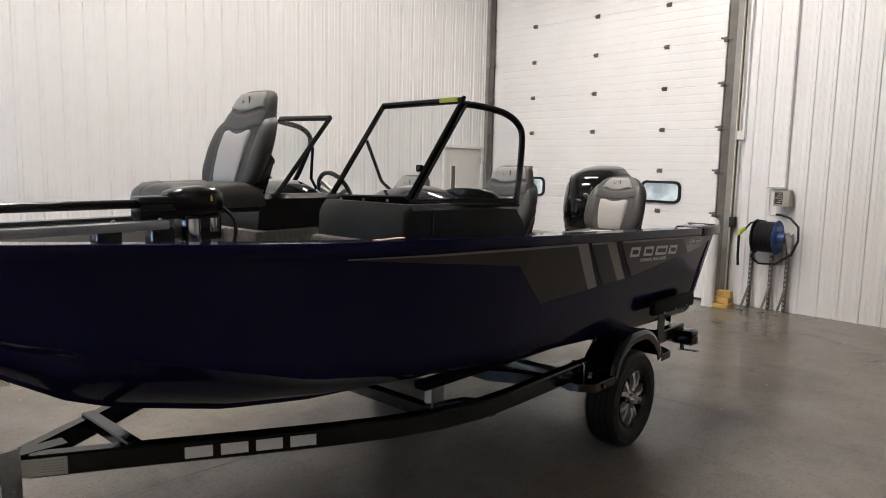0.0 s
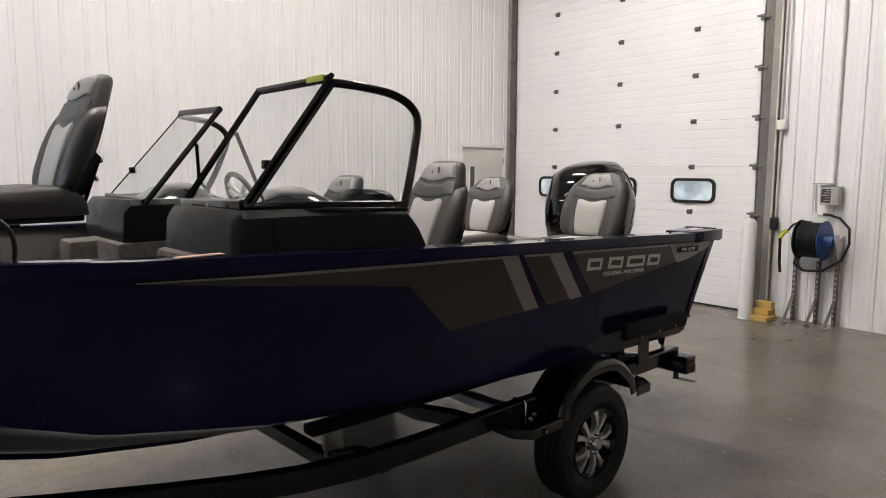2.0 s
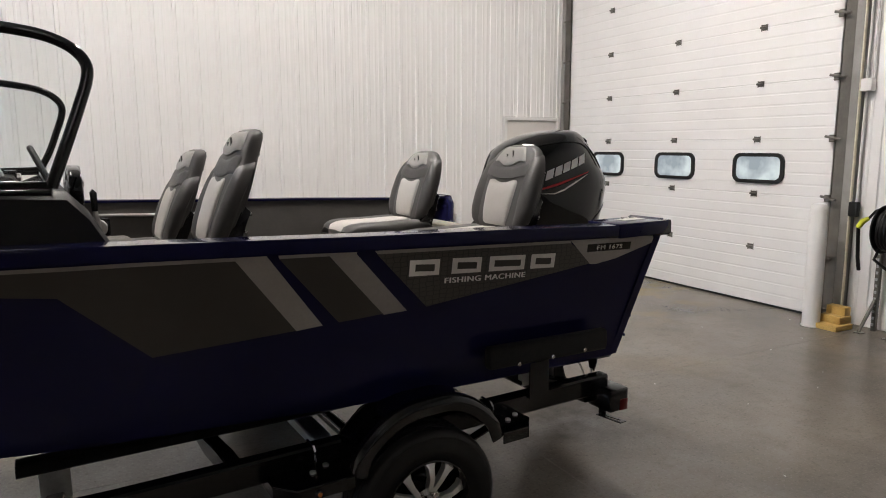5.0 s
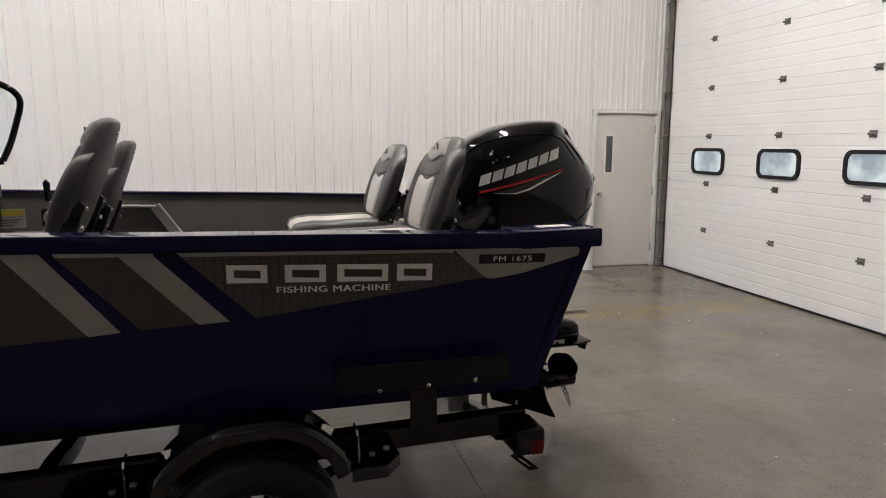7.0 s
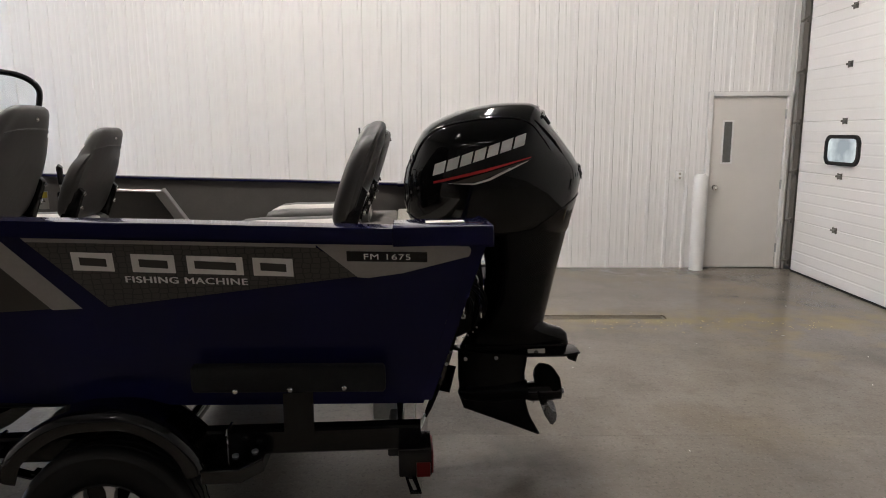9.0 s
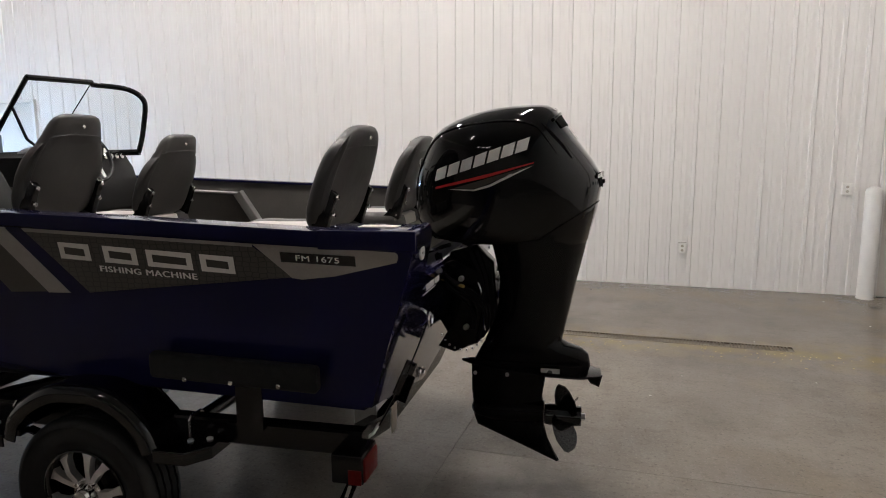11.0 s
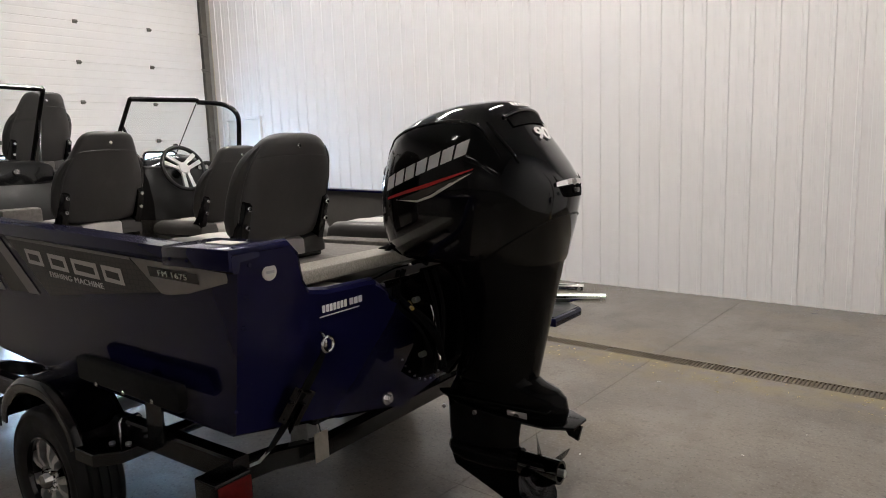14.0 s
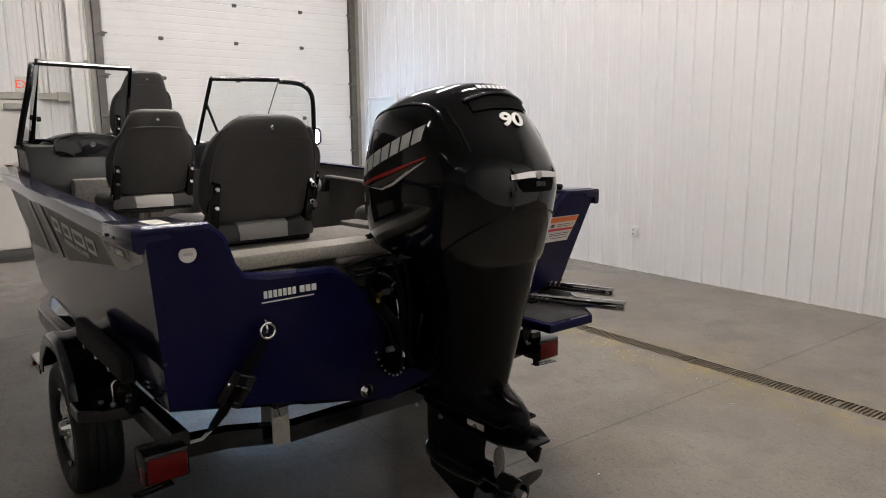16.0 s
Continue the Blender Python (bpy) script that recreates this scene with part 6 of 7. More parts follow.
# ---------------------------------------------------------------- trailer
def trailer():
    t = thing("boat_trailer", BOAT, "black steel boat trailer with carpeted bunks and one axle", "boat trailer")
    for s in (-1, 1):
        pts = [(-0.22, s * 0.90, 0.545), (-1.2, s * 0.90, 0.550), (-2.0, s * 0.905, 0.552), (-2.35, s * 0.905, 0.553), (-2.62, s * 0.895, 0.555), (-2.86, s * 0.84, 0.556), (-3.08, s * 0.755, 0.558), (-3.30, s * 0.645, 0.560), (-3.60, s * 0.475, 0.562), (-4.0, s * 0.235, 0.565), (-4.34, s * 0.04, 0.567)]
        rail = part("frame_rail", bar(bmesh.new(), pts, 0.065, 0.092, 0.008), BLACKP, t, "black powder coated frame rail")
        # maker's name as four white blocks on the outer face
        for k in range(4):
            f0 = 0.02 + 0.245 * k
            p, q = Vector((-3.86, s * 0.3185, 0.560)), Vector((-3.36, s * 0.612, 0.560))
            n = Vector((0, 0, 1)).cross(q - p).normalized() * (1 if s > 0 else -1)
            n = Vector((n.x, n.y, 0)) * (1.0 if (n.y * s) > 0 else -1.0)
            c0, c1 = p.lerp(q, f0), p.lerp(q, f0 + 0.19)
            bm = bmesh.new()
            off = n * 0.0345
            off2 = n * 0.0365
            loft(bm, [[c0 + off + Vector((0, 0, -0.024)), c1 + off + Vector((0, 0, -0.024)), c1 + off + Vector((0, 0, 0.024)), c0 + off + Vector((0, 0, 0.024))], [c0 + off2 + Vector((0, 0, -0.024)), c1 + off2 + Vector((0, 0, -0.024)), c1 + off2 + Vector((0, 0, 0.024)), c0 + off2 + Vector((0, 0, 0.024))]])
            part("mark_block", bm, WHITEV, rail, "plain white block of the maker's mark", smooth=0)
        # fender: a pressed arch with a rolled lip, flat steps before and behind it
        arch = eased([(a, 0.0, z) for a, z in ((-1.612, 0.525), (-1.578, 0.610), (-1.490, 0.688), (-1.385, 0.736), (-1.275, 0.746), (-1.165, 0.739), (-1.062, 0.692), (-0.976, 0.608), (-0.940, 0.525))], 4)
        rings = []
        for k, p in enumerate(arch):
            d = arch[min(k + 1, len(arch) - 1)] - arch[max(k - 1, 0)]
            n = Vector((d.z, 0, -d.x)).normalized()
            n = n if n.z < 0 or abs(n.z) < 0.2 and (n.x > 0) == (p.x < -1.27) else -n
            yo, yi = s * 1.098, s * 0.900
            rings.append([p + n * q + Vector((0, y, 0)) for q, y in ((0.064, yo - s * 0.006), (0.034, yo), (0.014, yo - s * 0.005), (0.004, yo - s * 0.018), (0.0, yo - s * 0.040), (0.006, yo - s * 0.052), (0.006, yi), (0.014, yi), (0.014, yo - s * 0.048), (0.018, yo - s * 0.020), (0.064, yo - s * 0.012))])
        fen = part("fender", loft(bmesh.new(), rings), BLACKG, t, "glossy black pressed fender", smooth=45)
        for a0, a1 in ((-1.600, -1.870), (-0.950, -0.765)):
            e = 0.06 if a1 > a0 else -0.06
            ol = [(a0, s * 0.900), (a0, s * 1.094), (a1 - e, s * 1.094), (a1, s * 1.02), (a1, s * 0.900)]
            stp = part("fender_step", plate(bmesh.new(), ol, "z", 0.522, 0.532, 0.002), BLACKG, fen, "flat step of the fender", smooth=0)
            part("step_lip", bar(bmesh.new(), [(a, y, 0.507) for a, y in ol[1:]], 0.007, 0.046, 0.002), BLACKG, fen, smooth=0)
        # inner skirt of the fender
        ol = [(-1.60, 0.50), (-1.565, 0.610), (-1.480, 0.684), (-1.385, 0.728), (-1.270, 0.740), (-1.160, 0.732), (-1.065, 0.684), (-0.985, 0.600), (-0.945, 0.50)]
        part("fender_skirt", plate(bmesh.new(), ol, "y", min(s * 0.878, s * 0.884), max(s * 0.878, s * 0.884)), BLACKG, fen, smooth=0)
        for a in (-1.70, -0.84):
            part("step_bolt", disc(bmesh.new(), (a - 0.02, s * 1.0, 0.534), 0.012, "z", 0.012, 8, 0.002), GALV, fen)
            part("step_bolt", disc(bmesh.new(), (a + 0.04, s * 0.97, 0.534), 0.012, "z", 0.012, 8, 0.002), GALV, fen)
        lamp = part("marker_lamp", disc(bmesh.new(), (-1.735, s * 1.100, 0.504), 0.012, "y", 0.014, 14, 0.004), PLASTIC, t, "amber marker lamp in a black bezel")
        part("lens", disc(bmesh.new(), (-1.735, s * 1.107, 0.504), 0.008, "y", 0.010, 12, 0.003), AMBER, lamp)
        # u-bolts
        for a in (-1.69, -0.90):
            pts = [(a, s * 0.945, 0.48), (a, s * 0.945, 0.585), (a, s * 0.932, 0.598), (a, s * 0.868, 0.598), (a, s * 0.855, 0.585), (a, s * 0.855, 0.48)]
            part("u_bolt", tube(bmesh.new(), pts, 0.0055, 8), CHROME, t, "galvanised u-bolt")
        # spring and hanger under the rail
        part("spring_hanger", boxed(-1.78, -1.70, s * 0.90 - 0.025, s * 0.90 + 0.025, 0.44, 0.505, bevel=0.006), BLACKP, t)
        bm = bmesh.new()
        for q in range(3):
            pts = [(-1.29 + f * (0.42 - 0.10 * q), s * 0.87, 0.365 + 0.09 * abs(f) ** 1.6 - 0.012 * q) for f in [k / 6 - 1 for k in range(13)]]
            bar(bm, pts, 0.045, 0.009, 0.001)
        part("leaf_spring", bm, BLACKP, t)
        # wheel
        wheel = part("wheel", wheel_tyre(s), RUBBER, t, "black trailer tyre on a machined wheel", smooth=40)
        rim_parts(wheel, s)
        # tail lamp at the rail's end
        lamp = part("tail_lamp", boxed(-0.30, -0.185, min(s * 0.885, s * 1.032), max(s * 0.885, s * 1.032), 0.445, 0.552, bevel=0.008), BLACKP, t, "black tail lamp box with a red lens")
        part("lens", boxed(-0.189, -0.178, min(s * 0.893, s * 1.024), max(s * 0.893, s * 1.024), 0.452, 0.538, bevel=0.006), REDL, lamp, "red lens")
        part("side_lens", boxed(-0.238, -0.19, min(s * 1.027, s * 1.035), max(s * 1.027, s * 1.035), 0.446, 0.500, bevel=0.003), REDL, lamp, "red lens")
        bm = bmesh.new()
        for a0, y0, y1, w in ((-0.262, 0.925, 1.06, 0.020),):
            ring_plate(bm, [(a0 - w, s * y0), (a0 + w, s * y0), (a0 + w + 0.02, s * y1), (a0 - w + 0.02, s * y1)], [(a0 - 0.007, s * (y0 + 0.03)), (a0 + 0.007, s * (y0 + 0.03)), (a0 + 0.025, s * (y1 - 0.02)), (a0 + 0.011, s * (y1 - 0.02))], "z", 0.398, 0.403)
        box(bm, -0.275, -0.250, s * 0.945 - 0.012, s * 0.945 + 0.012, 0.400, 0.450)
        part("lamp_bracket", bm, BLACKP, lamp)
        # side guide: carpeted board on a post
        bm = bmesh.new()
        rings = []
        for a, ins in ((-0.978, 0.012), (-0.970, 0.003), (-0.345, 0.003), (-0.337, 0.012)):
            rings.append([(a, s * (1.020 + u), 0.818 - 0.028 * (a + 0.655) + v) for u, v in egg(0.024 - ins * 0.5, 0.050 - ins, 20, 5.0)])
        g = part("side_guide", loft(bm, rings), CARPETB, t, "black carpeted side guide board", smooth=50)
        for a in (-0.835, -0.655, -0.475):
            part("bolt", disc(bmesh.new(), (a, s * 1.045, 0.784), 0.009, "y", 0.010, 10, 0.003), CHROME, g)
        part("guide_post", plate(bmesh.new(), [(-0.700, 0.57), (-0.595, 0.57), (-0.593, 0.775), (-0.698, 0.778)], "y", min(s * 0.938, s * 0.946), max(s * 0.938, s * 0.946)), BLACKP, g)
        part("guide_arm", plate(bmesh.new(), [(s * 0.942, 0.775), (s * 1.0, 0.825), (s * 1.0, 0.775), (s * 0.942, 0.730)], "x", -0.67, -0.625), BLACKP, g)
        # bunk under the hull
        pts = [(-0.25, s * 0.50, 0.585), (-1.5, s * 0.50, 0.570), (-2.62, s * 0.50, 0.580)]
        part("bunk", bar(bmesh.new(), pts, 0.09, 0.045, 0.01), CARPETB, t, "carpeted bunk board")
        for a, zt in ((-2.505, 0.565), (-0.36, 0.57)):
            bm = plate(bmesh.new(), [(s * 0.47 - 0.045, 0.44), (s * 0.47 + 0.045, 0.44), (s * 0.47 + 0.045, zt), (s * 0.47 - 0.045, zt)], "x", a - 0.004, a + 0.004)
            box(bm, a - 0.05, a + 0.05, min(s * 0.515, s * 0.521), max(s * 0.515, s * 0.521), 0.44, zt, bevel=0.002, seg=1)
            part("bunk_bracket", bm, GALV, t, "galvanised bunk bracket")
    # cross members
    for a, z0, dip in ((-0.31, 0.50, 0.07), (-1.95, 0.53, 0.05), (-2.51, 0.53, 0.13)):
        pts = [(a, -0.90, z0), (a, -0.70, z0 - dip * 0.25), (a, -0.45, z0 - dip), (a, 0.45, z0 - dip), (a, 0.70, z0 - dip * 0.25), (a, 0.90, z0)]
        part("cross_member", bar(bmesh.new(), pts, 0.06, 0.075, 0.006), BLACKP, t, "black cross member")
    part("cross_member", bar(bmesh.new(), [(-1.52, -0.88, 0.435), (-1.52, 0.88, 0.435)], 0.085, 0.05, 0.006), BLUESHEEN, t, "steel cross member with a bluish reflection painted into its colour")
    part("axle", tube(bmesh.new(), [(-1.284, -0.93, 0.306), (-1.284, 0.93, 0.306)], 0.035, 14), BLACKP, t)
    part("cross_member", bar(bmesh.new(), [(-4.02, -0.235, 0.60), (-4.02, 0.235, 0.60)], 0.06, 0.05, 0.006), BLACKP, t)
    # tongue, coupler, rating plate, jack bracket
    part("tongue", bar(bmesh.new(), [(-4.20, 0.0, 0.567), (-5.05, 0.0, 0.567)], 0.09, 0.095, 0.008), BLACKP, t, "black tongue beam")
    bm = plate(bmesh.new(), [(-5.05, 0.52), (-5.05, 0.62), (-5.20, 0.64), (-5.30, 0.63), (-5.33, 0.585), (-5.30, 0.535)], "y", -0.05, 0.05, 0.012)
    part("coupler", bm, GALV, t, "galvanised ball coupler")
    d = Vector((-0.40, 0.2345, 0)).normalized()
    p = Vector((-4.135, -0.1575, 0.566)) + d * 0.10
    n = Vector((-d.y, d.x, 0))
    n = n if n.y < 0 else -n
    bm = bmesh.new()
    q = p + d * 0.165
    loft(bm, [[p + n * 0.034 + Vector((0, 0, -0.036)), q + n * 0.034 + Vector((0, 0, -0.036)), q + n * 0.034 + Vector((0, 0, 0.036)), p + n * 0.034 + Vector((0, 0, 0.036))], [p + n * 0.037 + Vector((0, 0, -0.036)), q + n * 0.037 + Vector((0, 0, -0.036)), q + n * 0.037 + Vector((0, 0, 0.036)), p + n * 0.037 + Vector((0, 0, 0.036))]])
    rp = part("rating_plate", bm, PAPER, t, "pale rating plate with fine print as bars", smooth=0)
    for k in range(5):
        z = 0.022 - 0.011 * k
        c0, c1 = p + d * 0.012, p + d * (0.098 - 0.012 * (k % 2))
        bm = bmesh.new()
        loft(bm, [[c0 + n * 0.0372 + Vector((0, 0, z)), c1 + n * 0.0372 + Vector((0, 0, z)), c1 + n * 0.0372 + Vector((0, 0, z + 0.004)), c0 + n * 0.0372 + Vector((0, 0, z + 0.004))], [c0 + n * 0.038 + Vector((0, 0, z)), c1 + n * 0.038 + Vector((0, 0, z)), c1 + n * 0.038 + Vector((0, 0, z + 0.004)), c0 + n * 0.038 + Vector((0, 0, z + 0.004))]])
        part("print_bar", bm, ALU, rp, smooth=0)
    bm = plate(bmesh.new(), [(-4.46, 0.46), (-4.39, 0.46), (-4.39, 0.67), (-4.46, 0.67)], "y", -0.108, -0.10, 0.002)
    for z in (0.50, 0.63):
        disc(bm, (-4.425, -0.112, z), 0.012, "y", 0.012, 8, 0.002)
    part("jack_bracket", bm, GALV, t, "galvanised jack bracket with bolts")
    part("bow_stand", bar(bmesh.new(), [(-4.52, 0.0, 0.60), (-4.60, 0.0, 1.10)], 0.07, 0.07, 0.008), BLACKP, t, "black bow stop post")
    part("jack_leg", tube(bmesh.new(), [(-4.80, -0.11, 0.05), (-4.80, -0.11, 0.75)], 0.032, 14), GALV, t, "galvanised tongue jack")


def wheel_tyre(s):
    """Tyre as a turned ring with tread grooves; its outer wall faces s."""
    R, r, c = 0.306, 0.172, Vector((-1.284, s * 0.985, 0.306))
    prof = [(r, -0.072), (0.200, -0.088), (0.250, -0.097), (0.284, -0.092), (0.299, -0.080)]
    for g in (-0.054, -0.018, 0.018, 0.054):
        prof += [(R, g - 0.0055), (R - 0.010, g - 0.0045), (R - 0.010, g + 0.0045), (R, g + 0.0055)]
    prof += [(0.299, 0.080), (0.284, 0.092), (0.275, 0.0945), (0.271, 0.0925), (0.250, 0.097), (0.220, 0.0945), (0.215, 0.0925), (0.200, 0.088), (r, 0.072)]
    rings = []
    n = 96
    for k in range(n):
        t = 2 * math.pi * k / n
        rings.append([c + Vector(((q - dip) * math.cos(t), s * o, (q - dip) * math.sin(t))) for q, o in prof for dip in [0.003 if q > 0.3 and k % 3 == 0 else 0.0]])
    bm = bmesh.new()
    grid = [[bm.verts.new(p) for p in ring] for ring in rings]
    for g0, g1 in zip(grid, grid[1:] + grid[:1]):
        for i in range(len(prof) - 1):
            bm.faces.new((g0[i], g0[i + 1], g1[i + 1], g1[i]))
    return bm


def rim_parts(wheel, s):
    c = Vector((-1.284, s * 0.985, 0.306))
    rings = []
    for q, o in ((0.177, 0.075), (0.181, 0.083), (0.174, 0.085), (0.166, 0.068), (0.160, 0.0), (0.156, -0.05), (0.02, -0.055)):
        rings.append([c + Vector((q * math.cos(2 * math.pi * k / 40), s * o, q * math.sin(2 * math.pi * k / 40))) for k in range(40)])
    part("rim", loft(bmesh.new(), rings, cap=False), BLACKG, wheel, "gloss black wheel barrel", smooth=30)
    for b in range(5):
        for o in (-1, 1):
            t0 = radians(68 + 72 * b + o * 7)
            t1 = radians(68 + 72 * b + o * 17)
            rows = []
            for f, w in ((0.0, 0.010), (0.45, 0.0105), (0.8, 0.014), (0.93, 0.021), (1.0, 0.030)):
                t = t0 + (t1 - t0) * f
                q = 0.050 + 0.119 * f
                d, nn = Vector((math.cos(t), 0, math.sin(t))), Vector((-math.sin(t), 0, math.cos(t)))
                dep = 0.070 - 0.006 * f + 0.012 * math.sin(math.pi * f)
                m = c + d * q
                rows.append([m + nn * -w + Vector((0, s * (dep - 0.03), 0)), m + nn * w + Vector((0, s * (dep - 0.03), 0)), m + nn * w + Vector((0, s * dep, 0)), m + nn * -w + Vector((0, s * dep, 0))])
            part("spoke", loft(bmesh.new(), rows), MACH, wheel, "machined aluminium spoke", smooth=30)
    rings = []
    for q, o in ((0.060, 0.040), (0.062, 0.062), (0.040, 0.068), (0.036, 0.090), (0.028, 0.104), (0.004, 0.108)):
        rings.append([c + Vector((q * math.cos(2 * math.pi * k / 24), s * o, q * math.sin(2 * math.pi * k / 24))) for k in range(24)])
    part("hub_cap", loft(bmesh.new(), rings), CHROME, wheel, "bright hub cap", smooth=40)
    for b in range(5):
        t = radians(54 + 72 * b)
        p = c + Vector((0.050 * math.cos(t), s * 0.074, 0.050 * math.sin(t)))
        part("lug_nut", disc(bmesh.new(), p, 0.010, "y", 0.022, 6, 0.002), CHROME, wheel)


CARPETB = surface("black_bunk_carpet", (0.004, 0.004, 0.0043), 0.95, var=0.4, scale=60, bump=0.003, fine=500)
trailer()


def tie_strap(s):
    t = thing("tie_down_strap", BOAT, "black ratchet tie-down strap from transom ring to trailer", "strap", "tie-down straps")
    p0, p1 = Vector((-0.055, s * 0.640, 0.925)), Vector((-0.20, s * 0.80, 0.575))
    bm = bmesh.new()
    rows = []
    for k in range(9):
        f = k / 8
        p = p0.lerp(p1, f) + Vector((0.012 * math.sin(math.pi * f), 0, 0))
        w = 0.010 + 0.022 * min(1, 5 * f) * min(1, 5 * (1 - f) + 0.3)
        rows.append([p + Vector((0, -w, -w * 0.3)), p + Vector((0, w, w * 0.3)), p + Vector((0.006, w, w * 0.3)), p + Vector((0.006, -w, -w * 0.3))])
    part("webbing", loft(bm, rows), WEB, t)
    part("ring", tube(bmesh.new(), [p0 + Vector((0.014, 0.026 * math.cos(k * math.pi / 8), 0.012 + 0.026 * math.sin(k * math.pi / 8))) for k in range(16)], 0.006, 8, closed=True), CHROME, t, "steel ring")
    m = p0.lerp(p1, 0.58)
    d = (p1 - p0).normalized()
    side = Vector((0, d.z, -d.y)).normalized()
    bm = bmesh.new()
    for q in (-0.03, 0.03):
        bar(bm, [m - d * 0.075 + side * q + Vector((0.016, 0, 0)), m + d * 0.06 + side * q + Vector((0.020, 0, 0))], 0.005, 0.030, 0.001)
    for f in (-0.065, -0.02, 0.045):
        tube(bm, [m + d * f + side * -0.032 + Vector((0.018, 0, 0)), m + d * f + side * 0.032 + Vector((0.018, 0, 0))], 0.006, 8)
    part("ratchet", bm, BLACKP, t, "black ratchet buckle")
    part("handle", bar(bmesh.new(), [m - d * 0.02 + Vector((0.036, 0, 0)), m + d * 0.085 + Vector((0.044, 0, 0))], 0.050, 0.004, 0.001), BLACKP, t)
    for q in (-0.036, 0.036):
        part("pin", tube(bmesh.new(), [m - d * 0.02 + side * q + Vector((0.018, 0, 0)), m - d * 0.02 + side * (q * 1.25) + Vector((0.018, 0, 0))], 0.007, 8), CHROME, t)
    part("hook", tube(bmesh.new(), [(-0.20, s * 0.80, 0.575), (-0.215, s * 0.83, 0.545), (-0.24, s * 0.875, 0.535), (-0.245, s * 0.89, 0.555)], 0.006, 8), GALV, t)


tie_strap(-1)
tie_strap(1)


def paper_tag():
    t = thing("paper_tag", BOAT @ pose(-0.235, -0.52, 0.535), "pale paper tag hanging from the strap", "tag")
    bm = boxed(-0.002, 0.002, -0.035, 0.035, -0.115, 0.0)
    part("card", bm, TAGP, t)
    part("string", tube(bmesh.new(), [(0, 0, 0), (0.005, -0.015, 0.05)], 0.002, 6), RUBBER, t)


paper_tag()


def swim_platform():
    t = thing("boarding_platform", BOAT, "blue boarding platform with folded polished ladder rails", "boarding platform")
    bm = plate(bmesh.new(), [(-0.20, 0.40), (0.312, 0.395), (0.318, 0.652), (0.0, 0.915), (-0.20, 0.915)], "z", 0.792, 0.832, 0.008)
    part("step", bm, BLUE, t)
    part("tread_pad", plate(bmesh.new(), [(-0.17, 0.415), (0.296, 0.411), (0.302, 0.645), (0.0, 0.895), (-0.17, 0.895)], "z", 0.831, 0.835, 0.001), CONSOLE, t, "black non-slip tread pad")
    part("bracket", plate(bmesh.new(), [(-0.20, 0.792), (0.10, 0.792), (-0.20, 0.66)], "y", 0.70, 0.712), BLUE, t)
    # two rails folded flat, splayed a little outwards
    for root, end in (((-0.02, 0.615, 0.858), (0.383, 0.790, 0.853)), ((-0.16, 0.865, 0.858), (0.182, 0.985, 0.849))):
        p, q = Vector(root), Vector(end)
        along = (q - p).normalized()
        rail = part("ladder_rail", tube(bmesh.new(), [p, p.lerp(q, 0.3), p.lerp(q, 0.6), q], [0.016, 0.018, 0.022, 0.023], 16), CHROME, t, "polished ladder rail")
        for k in range(4):
            c = p + along * (0.02 + 0.024 * k)
            part("band", tube(bmesh.new(), [c, c + along * 0.010], 0.021, 16), CHROME, rail)
        part("clamp", boxed(p.x - 0.02, p.x + 0.05, p.y - 0.024, p.y + 0.024, 0.832, 0.850, bevel=0.005), PLASTIC, t)
        side = along.cross(Vector((0, 0, 1))).normalized()
        c = q - along * 0.022 + side * 0.020
        part("rivet", tube(bmesh.new(), [c, c + side * 0.009], 0.009, 10), ALU, rail)


swim_platform()


